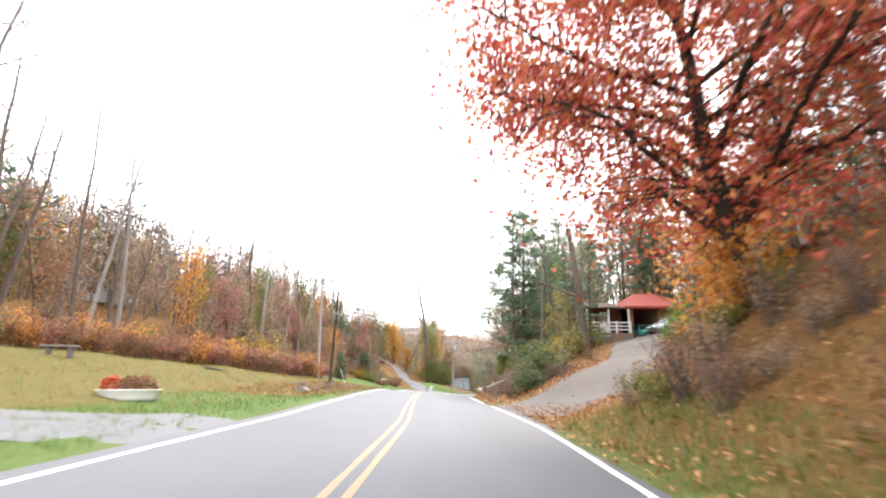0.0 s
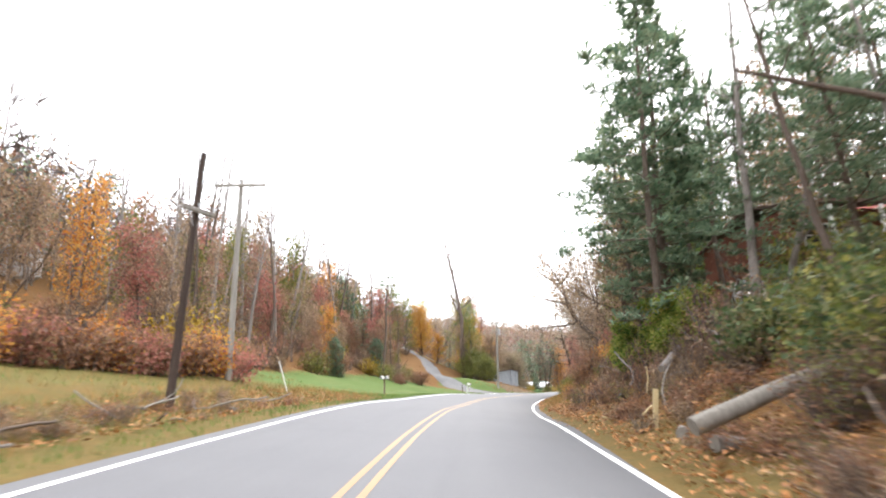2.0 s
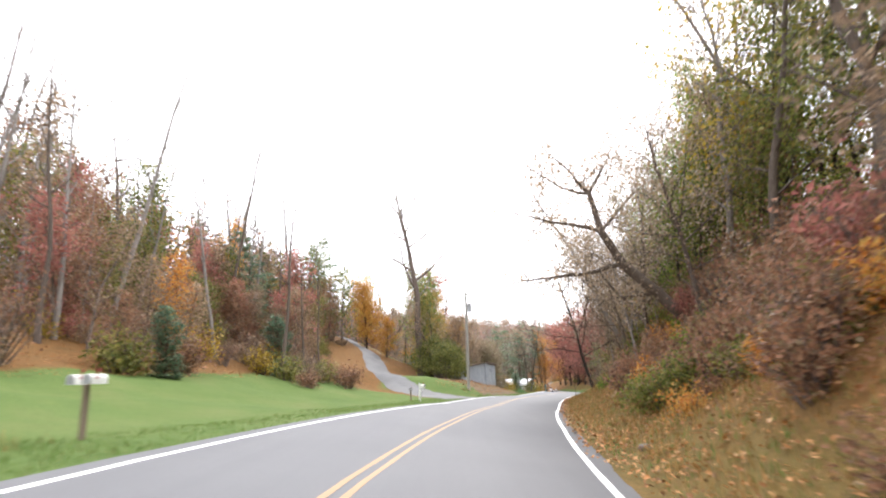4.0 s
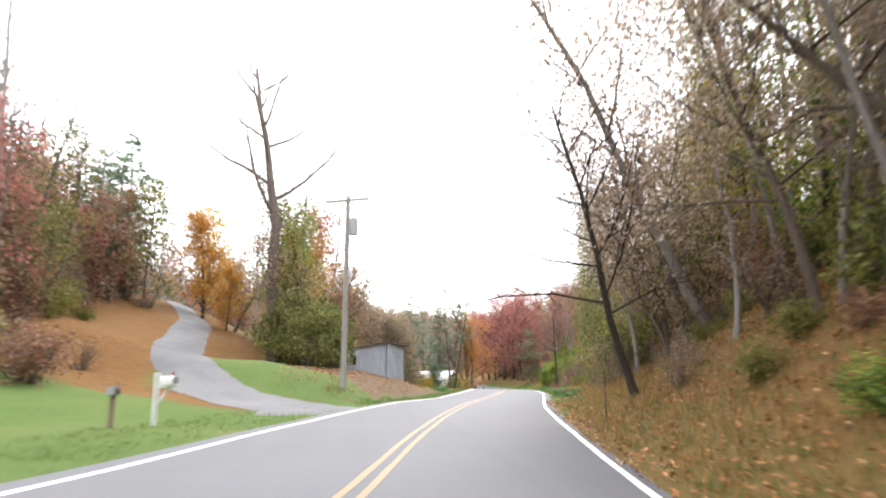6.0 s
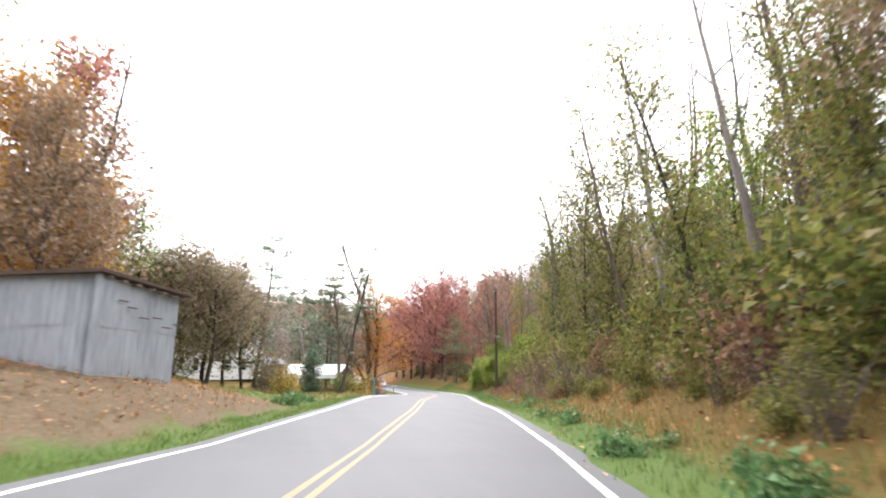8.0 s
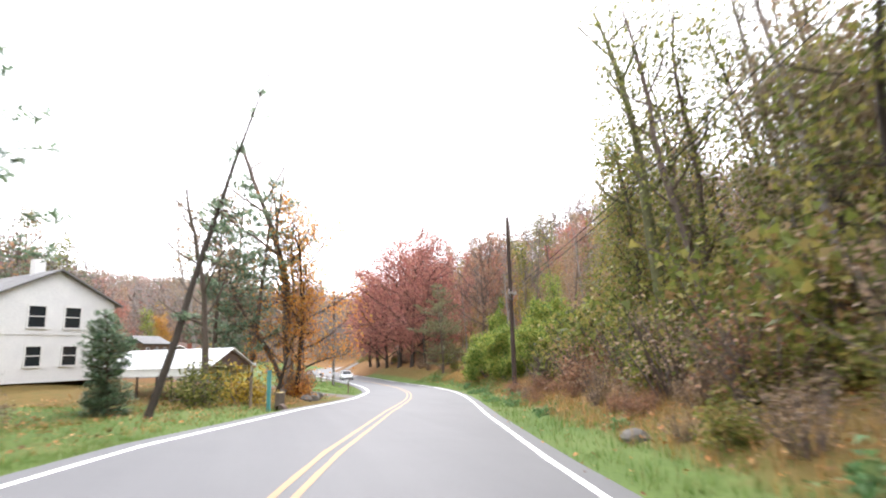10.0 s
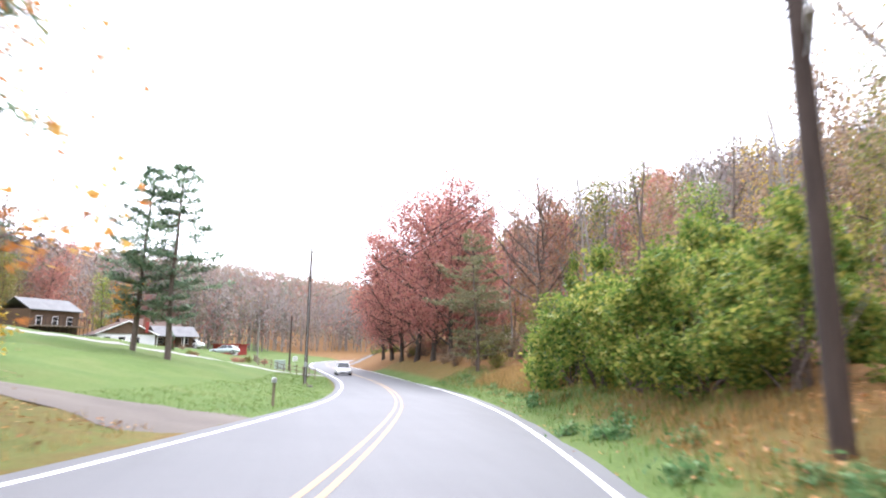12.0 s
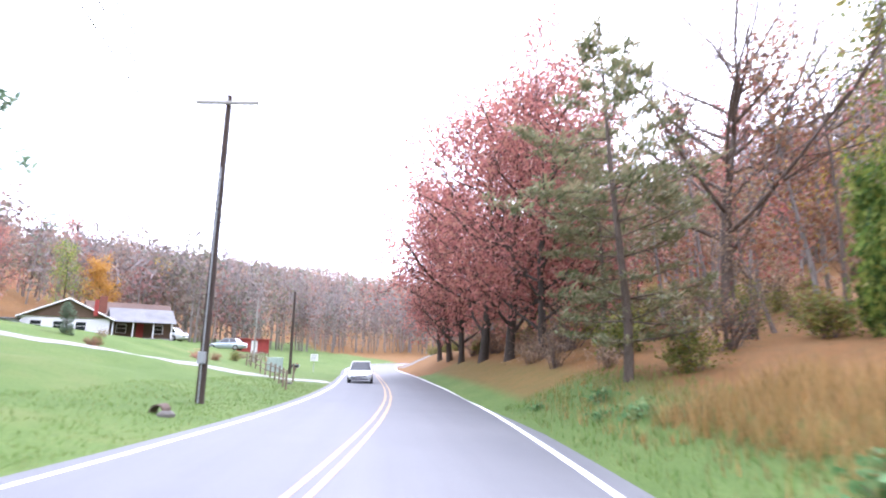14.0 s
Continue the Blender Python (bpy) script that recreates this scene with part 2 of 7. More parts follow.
LEAF = {
    "paletan": leaf_material("pale_dry_leaves", [(0.192, 0.144, 0.102), (0.336, 0.264, 0.192), (0.456, 0.372, 0.288), (0.36, 0.24, 0.144)], 0.45),
    "amber": leaf_material("amber_leaves", [(0.3, 0.13, 0.03), (0.48, 0.23, 0.045), (0.6, 0.33, 0.07), (0.42, 0.27, 0.07)], 0.45),
    "bank": leaf_material("dull_green_leaves", [(0.0638, 0.0746, 0.0234), (0.118, 0.143, 0.0362), (0.181, 0.207, 0.0479), (0.288, 0.25, 0.0692), (0.224, 0.138, 0.0638)], 0.45),
    "brownleaf": leaf_material("dry_brown_leaves", [(0.127, 0.0978, 0.0667), (0.241, 0.184, 0.127), (0.333, 0.259, 0.184), (0.253, 0.23, 0.115)], 0.45),
    "red": leaf_material("red_leaves", [(0.26, 0.042, 0.034), (0.44, 0.08, 0.055), (0.56, 0.13, 0.085), (0.58, 0.22, 0.08)], 0.5),
    "orange": leaf_material("orange_leaves", [(0.3, 0.11, 0.03), (0.52, 0.2, 0.045), (0.62, 0.3, 0.07), (0.5, 0.32, 0.09)], 0.5),
    "rust": leaf_material("rust_brown_leaves", [(0.125, 0.0725, 0.0525), (0.25, 0.125, 0.075), (0.35, 0.181, 0.106), (0.263, 0.194, 0.112)]),
    "mauve": leaf_material("dull_red_leaves", [(0.22, 0.085, 0.075), (0.36, 0.135, 0.115), (0.44, 0.185, 0.145), (0.4, 0.22, 0.15)], 0.45),
    "yellow": leaf_material("yellow_leaves", [(0.176, 0.11, 0.0165), (0.396, 0.253, 0.033), (0.55, 0.396, 0.066), (0.286, 0.242, 0.055)]),
    "olive": leaf_material("olive_leaves", [(0.0585, 0.0679, 0.0234), (0.123, 0.14, 0.0386), (0.199, 0.211, 0.0562), (0.293, 0.246, 0.0702)]),
    "vine": leaf_material("vine_leaves", [(0.033, 0.066, 0.0148), (0.079, 0.14, 0.0264), (0.144, 0.217, 0.0386), (0.228, 0.268, 0.0528), (0.372, 0.34, 0.081)], 0.5),
    "green": leaf_material("green_leaves", [(0.0633, 0.114, 0.0253), (0.127, 0.215, 0.0379), (0.215, 0.316, 0.0569), (0.38, 0.367, 0.0759)], 0.45),
    "tan": leaf_material("tan_dry_leaves", [(0.15, 0.106, 0.0725), (0.275, 0.194, 0.131), (0.388, 0.281, 0.194), (0.312, 0.213, 0.106)]),
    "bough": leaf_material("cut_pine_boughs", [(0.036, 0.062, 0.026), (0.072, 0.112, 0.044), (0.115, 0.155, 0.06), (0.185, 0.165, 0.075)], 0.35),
    "pine": leaf_material("pine_needles", [(0.0658, 0.108, 0.0718), (0.126, 0.198, 0.126), (0.198, 0.281, 0.179), (0.251, 0.305, 0.191)], 0.4),
    "grass": leaf_material("grass_blades", [(0.06, 0.12, 0.025), (0.1, 0.18, 0.035), (0.14, 0.21, 0.05), (0.19, 0.21, 0.08)], 0.4),
    "straw": leaf_material("dry_grass_blades", [(0.15, 0.1, 0.036), (0.27, 0.185, 0.068), (0.36, 0.24, 0.09), (0.4, 0.2, 0.07)], 0.4),
    "litter": leaf_material("fallen_leaves", [(0.12, 0.054, 0.0216), (0.288, 0.12, 0.0408), (0.432, 0.192, 0.0624), (0.504, 0.288, 0.132)], 0.1),
    "weed": leaf_material("roadside_weeds", [(0.0528, 0.112, 0.0396), (0.099, 0.198, 0.0726), (0.145, 0.264, 0.106), (0.211, 0.264, 0.106)], 0.3),
    "softpine": leaf_material("grey_green_needles", [(0.0978, 0.115, 0.0575), (0.172, 0.184, 0.092), (0.241, 0.241, 0.127), (0.299, 0.23, 0.138)], 0.45),
}


# ---- mesh helpers ----
def mesh_from(name, verts, faces, material, smooth=False):
    me = bpy.data.meshes.new(name)
    me.from_pydata([tuple(map(float, v)) for v in verts], [], [tuple(map(int, f)) for f in faces])
    me.materials.append(material)
    if smooth:
        me.polygons.foreach_set("use_smooth", [True] * len(me.polygons))
    me.update()
    return me


def bm_mesh(name, bm, material, smooth=False):
    me = bpy.data.meshes.new(name)
    bm.to_mesh(me)
    bm.free()
    me.materials.append(material)
    if smooth:
        me.polygons.foreach_set("use_smooth", [True] * len(me.polygons))
    return me


def under(ob, parent):
    ob.parent = parent
    return ob


def part(name, bm, material, parent, label="", smooth=False):
    """Links a bmesh as one mesh object under a thing or a part, in that parent's own space."""
    ob = new(name, bm_mesh(name, bm, material, smooth))
    ob.parent = parent
    if label:
        ob["label"] = label
    return ob


def thing(name, m, label, category, group="", kind=""):
    ob = new(name)
    ob.empty_display_size = 0.3
    ob.matrix_world = m
    return tagged(ob, label, category, group, kind)


def box(bm, x0, x1, y0, y1, z0, z1, bevel=0.0):
    r = bmesh.ops.create_cube(bm, size=1.0)
    vs = r["verts"]
    bmesh.ops.scale(bm, vec=(x1 - x0, y1 - y0, z1 - z0), verts=vs)
    bmesh.ops.translate(bm, vec=((x0 + x1) / 2, (y0 + y1) / 2, (z0 + z1) / 2), verts=vs)
    if bevel:
        es = list({e for v in vs for e in v.link_edges})
        bmesh.ops.bevel(bm, geom=es, offset=bevel, segments=1, affect="EDGES")
    return bm


def boxes(*rows, bevel=0.0):
    bm = bmesh.new()
    for r in rows:
        box(bm, *r, bevel=bevel)
    return bm


def rod(bm, a, b, r0, r1=None, sides=8):
    """A tapered round bar from a to b."""
    a, b = Vector(a), Vector(b)
    r1 = r0 if r1 is None else r1
    q = (b - a).to_track_quat("Z", "Y").to_matrix()
    rings = []
    for c, r in ((a, r0), (b, r1)):
        rings.append([bm.verts.new(c + q @ Vector((math.cos(2 * math.pi * i / sides) * r, math.sin(2 * math.pi * i / sides) * r, 0))) for i in range(sides)])
    for i in range(sides):
        j = (i + 1) % sides
        bm.faces.new((rings[0][i], rings[0][j], rings[1][j], rings[1][i]))
    bm.faces.new(rings[1])
    bm.faces.new(rings[0][::-1])
    return bm


def rods(*rows, sides=8):
    bm = bmesh.new()
    for r in rows:
        rod(bm, *r, sides=sides)
    return bm


def prism(bm, outline, y0, y1):
    """An outline of (x, z) drawn out from y0 to y1."""
    a = [bm.verts.new((x, y0, z)) for x, z in outline]
    b = [bm.verts.new((x, y1, z)) for x, z in outline]
    n = len(outline)
    bm.faces.new(a)
    bm.faces.new(b[::-1])
    for i in range(n):
        j = (i + 1) % n
        bm.faces.new((a[j], a[i], b[i], b[j]))
    return bm


# ---- the road's line: x, y, z of its centre ----
LINE = np.array([
    (-1.2, -60, -1.7), (-1.3, -30, -0.85), (-1.3, 0, 0), (-1.49, 14.5, 0.43), (-1.93, 28.18, 0.73), (-1.55, 45.3, 0.98), (-0.75, 62.44, 0.73),
    (-0.2, 69.74, 0.7), (1.74, 84.38, 0.52), (3.1, 91.71, 0.41), (4.37, 98.28, 0.41), (7.71, 111.15, 0.21), (17.05, 142.25, -0.44),
    (18.93, 148.79, -0.7), (22.67, 162.02, -1.22), (26.2, 175.62, -1.69), (28.87, 189.47, -2.17), (30.4, 205, -2.5),
    (30.9, 219.5, -2.72), (30.6, 245, -2.9), (29.5, 275, -2.9), (32, 305, -2.8), (45, 335, -2.7), (70, 365, -2.6), (110, 395, -2.6), (180, 430, -2.6)])
# superelevation in degrees, sideways shift and lift of the carriageway along the line
BANK_S = [-60, 4, 16, 28, 40, 52, 64, 76, 88, 100, 112, 124, 136, 148, 160, 172, 184, 196, 208, 220, 245, 450]
BANK_A = [1.0, 3.7, 2.8, 2.8, 3.7, 5.6, 6.3, 6.0, 4.8, 2.9, 2.6, 0.2, 1.8, 3.7, 3.5, 2.5, 1.3, 0.5, 0.9, 1.3, 0.0, 0.0]
SHIFT = [0.39, 0.32, 0.63, 0.67, 0.17, -0.15, -0.12, 0.16, 0.18, 0.34, 0.17, 0.33, 0.25, 0.0, 0.06, 0.4, 0.48, 0.46, 0.56, 0.65, 0.34, 0.39]
LIFT = [0.0, 0.02, 0.02, 0.03, -0.0, 0.01, 0.03, 0.06, 0.04, -0.03, -0.03, -0.12, -0.1, -0.0, -0.03, -0.09, -0.06, -0.08, -0.11, -0.1, 0.0, 0.0]
LAND_S = [-60, 0, 28, 45, 62, 70, 84, 98, 112, 128, 144, 152, 158, 165, 186, 230, 450]
LAND_A = [0, 0.2, 0.9, 1.5, 1.9, 1.3, 1.0, 0.4, -0.2, 0.5, 1.5, 1.2, 0.4, -0.5, -1.4, -0.6, 0]
LEFT_W, RIGHT_W = 3.5, 3.62


def road_line():
    length = np.r_[0, np.cumsum(np.linalg.norm(np.diff(LINE, axis=0), axis=1))]
    slope = np.gradient(LINE, length, axis=0)
    pts = []
    for q in np.arange(0, length[-1], 0.5):
        i = min(np.searchsorted(length, q, side="right") - 1, len(LINE) - 2)
        h = length[i + 1] - length[i]
        u = (q - length[i]) / h
        pts.append((2 * u**3 - 3 * u**2 + 1) * LINE[i] + (u**3 - 2 * u**2 + u) * h * slope[i] + (3 * u**2 - 2 * u**3) * LINE[i + 1] + (u**3 - u**2) * h * slope[i + 1])
    return np.array(pts)


ROAD = road_line()
ROAD_S = np.r_[0, np.cumsum(np.linalg.norm(np.diff(ROAD[:, :2], axis=0), axis=1))] - 60
ROAD_T = np.gradient(ROAD[:, :2], axis=0)
ROAD_T /= np.linalg.norm(ROAD_T, axis=1)[:, None]
ROAD_N = np.stack([ROAD_T[:, 1], -ROAD_T[:, 0]], 1)


def road_at(s):
    """Centre, heading and right-hand normal of the road at s metres along it."""
    c = np.array([np.interp(s, ROAD_S, ROAD[:, k]) for k in range(3)])
    t = np.array([np.interp(s, ROAD_S, ROAD_T[:, k]) for k in range(2)])
    return c, t, np.array([t[1], -t[0]])


def xy(s, d):
    c, t, n = road_at(s)
    return c[0] + n[0] * d, c[1] + n[1] * d


def to_sd(px, py):
    """Metres along the road and to its right, for arrays of places."""
    px, py = np.atleast_1d(px).astype(float), np.atleast_1d(py).astype(float)
    s, d, z = np.empty_like(px), np.empty_like(px), np.empty_like(px)
    step = ROAD[::2, :2]
    for i in range(0, len(px), 4000):
        q = np.stack([px[i:i + 4000], py[i:i + 4000]], 1)
        k = ((q[:, None, :] - step[None]) ** 2).sum(2).argmin(1) * 2
        v = q - ROAD[k, :2]
        along = (v * ROAD_T[k]).sum(1)
        s[i:i + 4000] = ROAD_S[k] + along
        d[i:i + 4000] = (v * ROAD_N[k]).sum(1)
        z[i:i + 4000] = np.interp(ROAD_S[k] + np.clip(along, -1, 1), ROAD_S, ROAD[:, 2])
    return s, d, z


# ---- the lie of the land beside the road: height over the road at some distances from its centre ----
LEFT_D = [4.9, 6.5, 9, 14, 20, 32, 50, 80, 130, 220, 400]
LEFT_H = {
    -60: [0, 0.2, 0.5, 1.3, 2.4, 4.4, 11, 24, 42, 55, 60], 10: [0, 0.1, 0.4, 1.2, 2.2, 4.4, 11, 24, 42, 55, 60],
    60: [-0.05, 0.3, 0.9, 2.0, 3.0, 4.8, 12, 26, 42, 55, 60], 75: [-0.05, 0.12, 0.5, 1.5, 3.0, 7, 13, 26, 42, 55, 60],
    95: [-0.05, 0.1, 0.4, 1.3, 3.2, 8, 14, 26, 40, 50, 60], 107: [-0.05, 0.1, 0.4, 1.3, 2.8, 7.2, 13, 20, 30, 45, 60],
    112: [-0.02, 1.35, 1.9, 2.6, 3.9, 8, 14, 18, 30, 45, 60], 126: [-0.05, 1.1, 1.7, 2.5, 4.9, 9.2, 13, 18, 30, 45, 60],
    136: [-0.1, 0.4, 0.8, 1.5, 4.0, 9.3, 13, 18, 30, 45, 60], 146: [-0.1, 0.05, 0.15, 0.2, 0.8, 3, 7, 14, 28, 45, 60],
    160: [-0.08, 0.25, 0.35, 0.4, 0.4, 0.8, 2, 10, 28, 45, 60], 172: [-0.08, 0.5, 0.75, 1.0, 1.4, 2.5, 5, 14, 30, 45, 60],
    185: [-0.08, 0.25, 0.7, 1.6, 2.6, 4.6, 7, 14, 30, 45, 60], 215: [-0.08, 0.2, 0.6, 1.6, 2.9, 4.8, 7, 12, 28, 48, 60],
    250: [0, 0.1, 0.5, 1.5, 2.8, 4.2, 7, 20, 42, 55, 64], 320: [0, 0.2, 0.5, 1.2, 2, 4, 8, 15, 27, 42, 75]}
RIGHT_D = [3.8, 5.5, 7.5, 10, 14, 20, 30, 50, 90, 160, 400]
RIGHT_H = {
    -60: [0, 0.3, 2, 4.2, 7.5, 10.5, 14, 20, 32, 45, 55], 12: [0, 0.2, 1.7, 4.2, 7, 9.5, 13, 19, 32, 45, 55],
    18: [0, 0.05, 0.5, 1.4, 3.0, 6, 10, 16, 30, 45, 55], 23: [0, 0.02, 0.25, 0.8, 1.8, 3.6, 8, 15, 30, 45, 55],
    29: [0, 0.3, 1.2, 1.7, 2.2, 3.2, 5.6, 14, 30, 45, 55], 38: [0, 0.4, 1.4, 2.4, 3.3, 4.1, 5.6, 13, 30, 45, 55],
    50: [0, 0.5, 1.7, 2.9, 4.0, 4.6, 5.4, 11, 28, 45, 55], 64: [0, 0.6, 2, 3.6, 4.8, 5.4, 6.0, 11, 28, 45, 55],
    74: [0, 0.3, 1.2, 3, 6, 8, 10, 15, 30, 45, 55], 86: [0, 0.3, 1.6, 3.8, 6.8, 9, 12, 18, 30, 43, 55],
    100: [0, 0.3, 1.5, 3.4, 6.2, 8.5, 11, 17, 30, 43, 55], 115: [0, 0.2, 0.9, 2.2, 4.6, 7.5, 11, 17, 30, 43, 55],
    140: [0, 0.1, 0.6, 1.6, 3.6, 7, 10, 16, 30, 43, 55], 160: [0, 0.1, 0.5, 1.2, 2.8, 5, 8, 14, 28, 43, 55],
    176: [-0.05, 0.2, 0.65, 1.1, 1.6, 3, 6, 13, 28, 43, 55], 200: [-0.05, 0.1, 0.7, 1.3, 2.2, 3.5, 6, 12, 26, 43, 55],
    230: [0, 0.3, 1.4, 2.4, 3.2, 4.2, 7, 13, 26, 43, 55], 320: [0, 0.3, 1.2, 2.4, 4, 7, 13, 24, 42, 55, 65]}


def table(keys, s, dist, breaks):
    ks = np.array(sorted(keys))
    hs = np.array([keys[k] for k in ks])
    s = np.clip(s, ks[0], ks[-1] - 1e-6)
    i = np.searchsorted(ks, s, side="right") - 1
    u = (s - ks[i]) / (ks[i + 1] - ks[i])
    u = u * u * (3 - 2 * u)
    out = np.zeros_like(s)
    bs = np.r_[0, breaks]
    hh = np.c_[np.zeros(len(ks)), hs]
    j = np.clip(np.searchsorted(bs, dist, side="right") - 1, 0, len(bs) - 2)
    v = np.clip((dist - bs[j]) / (bs[j + 1] - bs[j]), 0, 1)
    out = (1 - u) * ((1 - v) * hh[i, j] + v * hh[i, j + 1]) + u * ((1 - v) * hh[i + 1, j] + v * hh[i + 1, j + 1])
    return out


def axis(lo, hi, step, far_lo, far_hi):
    core = list(np.arange(lo, hi + 1e-6, step))
    a, w = lo, step
    while a > far_lo:
        w *= 1.22
        a -= w
        core.insert(0, a)
    a, w = hi, step
    while a < far_hi:
        w *= 1.22
        a += w
        core.append(a)
    return np.array(core)


GX, GY = axis(-60, 84, 1.2, -520, 560), axis(-28, 285, 1.2, -200, 800)


def wave(px, py, size, seed):
    """Smooth unevenness, about -1 to 1."""
    r = np.random.RandomState(seed)
    out = 0
    for k in range(5):
        a, ph = r.uniform(0, 2 * math.pi, 2)
        f = 2 * math.pi / (size * r.uniform(0.6, 1.6))
        out = out + np.sin((px * math.cos(a) + py * math.sin(a)) * f + ph)
    return out / 3.0


def land(px, py):
    s, d, z = to_sd(px, py)
    bank = np.tan(np.radians(np.interp(s, BANK_S, BANK_A)))
    dist = np.abs(d)
    h = np.where(d < 0, table(LEFT_H, s, dist, LEFT_D), table(RIGHT_H, s, dist, RIGHT_D))
    side = np.tan(np.radians(np.interp(s, LAND_S, LAND_A)))
    near = np.clip(1 - (dist - 4.2) / 4.5, 0, 1)
    near = near * near * (3 - 2 * near)
    tilt = near * (np.interp(s, BANK_S, LIFT) - np.clip(d, -4.6, 4.6) * bank) - (1 - near) * np.clip(d, -5, 5) * side * np.clip(1 - (dist - 6) / 10, 0, 1)
    soft = np.clip((dist - 5) / 6, 0, 1)
    rough = soft * (0.1 * wave(px, py, 4.0, 3) + 0.16 * wave(px, py, 11.0, 4)) + np.clip((dist - 40) / 60, 0, 1) * 3.0 * wave(px, py, 60.0, 5)
    bed = 0.14 * np.clip((4.0 - dist) / 0.8, 0, 1)
    return z + h + tilt + rough - 0.045 - bed, s, d


MX, MY = np.meshgrid(GX, GY)
GZ, GS, GD = land(MX.ravel(), MY.ravel())
GZ = GZ.reshape(MX.shape)


def ground_z(x, y):
    """The height of the ground sheet, at one place or at arrays of places."""
    i = np.clip(np.searchsorted(GX, x) - 1, 0, len(GX) - 2)
    j = np.clip(np.searchsorted(GY, y) - 1, 0, len(GY) - 2)
    u = (x - GX[i]) / (GX[i + 1] - GX[i])
    v = (y - GY[j]) / (GY[j + 1] - GY[j])
    return (1 - v) * ((1 - u) * GZ[j, i] + u * GZ[j, i + 1]) + v * ((1 - u) * GZ[j + 1, i] + u * GZ[j + 1, i + 1])


def spot(s, d, up=0.0, turn=0.0, sink=0.0):
    """A pose on the ground at s, d; turn in degrees from the road's heading (y ahead)."""
    x, y = xy(s, d)
    c, t, n = road_at(s)
    return Matrix.Translation((x, y, float(ground_z(x, y)) + up - sink)) @ Matrix.Rotation(math.atan2(-t[0], t[1]) + radians(turn), 4, "Z")


def covers(s, d):
    """How much lawn and dry grass grows at s, d; leaf litter is the rest."""
    lawn, straw, earth = np.zeros_like(s), np.zeros_like(s), np.zeros_like(s)

    def zone(a, b, lo, hi, soft=1.5):
        e = np.clip(np.minimum(s - a, b - s) / 3 + 0.5, 0, 1)
        return e * np.clip(np.minimum(d - lo, hi - d) / soft + 0.5, 0, 1)

    straw = np.maximum(straw, 0.95 * zone(-80, 66, -30, -3.4))
    lawn = np.maximum(lawn, 0.38 * zone(-80, 62, -24, -3.4))
    lawn = np.maximum(lawn, 1.0 * zone(-80, 32, -8.5, -3.4, 1.2))
    straw = np.maximum(straw, 0.5 * zone(30, 66, -9, -3.4))
    lawn *= 1 - 0.8 * zone(28, 56, -9.5, -4.6)
    lawn = np.maximum(lawn, 1.2 * zone(60, 104, -18.5, -3.4))
    lawn = np.maximum(lawn, 1.1 * zone(96, 150, -5.0, -3.4, 0.5))
    lawn = np.maximum(lawn, 0.95 * zone(108, 114.5, -14, -5))
    straw = np.maximum(straw, 0.25 * zone(110, 138, -8, -5))
    lawn = np.maximum(lawn, 1.0 * zone(136, 162, -26, -3.4))
    straw = np.maximum(straw, 0.8 * zone(134, 176, -60, -3.4))
    lawn = np.maximum(lawn, 0.5 * zone(170, 182, -9, -3.4))
    lawn = np.maximum(lawn, 1.2 * zone(180, 330, -34, -3.4))
    straw = np.maximum(straw, 0.7 * zone(-80, 110, 3, 6.2))
    lawn = np.maximum(lawn, 0.55 * zone(-80, 16, 3, 5.6, 0.8))
    straw = np.maximum(straw, 0.75 * zone(60, 118, 4.0, 6.4))
    straw = np.maximum(straw, 0.4 * zone(84, 118, 6, 10))
    lawn = np.maximum(lawn, 0.9 * zone(106, 250, 3, 5.8))
    straw = np.maximum(straw, 0.8 * zone(104, 250, 4, 8.5))
    lawn = np.maximum(lawn, 0.8 * zone(182, 215, 3, 8))
    earth = np.maximum(earth, 1.0 * zone(112, 140, -14, -4.7, 0.8))
    return lawn, straw, earth


def build_ground():
    nx, ny = len(GX), len(GY)
    verts = np.stack([MX.ravel(), MY.ravel(), GZ.ravel()], 1)
    idx = np.arange(nx * ny).reshape(ny, nx)
    faces = np.stack([idx[:-1, :-1].ravel(), idx[:-1, 1:].ravel(), idx[1:, 1:].ravel(), idx[1:, :-1].ravel()], 1)
    me = mesh_from("ground", verts, faces, M["ground"], True)
    lawn, straw, earth = covers(GS, GD)
    col = np.stack([np.clip(lawn, 0, 1), np.clip(earth, 0, 1), np.clip(straw, 0, 1), np.ones_like(lawn)], 1)
    a = me.color_attributes.new("cover", "FLOAT_COLOR", "POINT")
    a.data.foreach_set("color", col.astype(np.float32).ravel())
    return tagged(new("ground", me), "rolling ground with lawn, dry grass and fallen leaves", "ground", kind="structure")


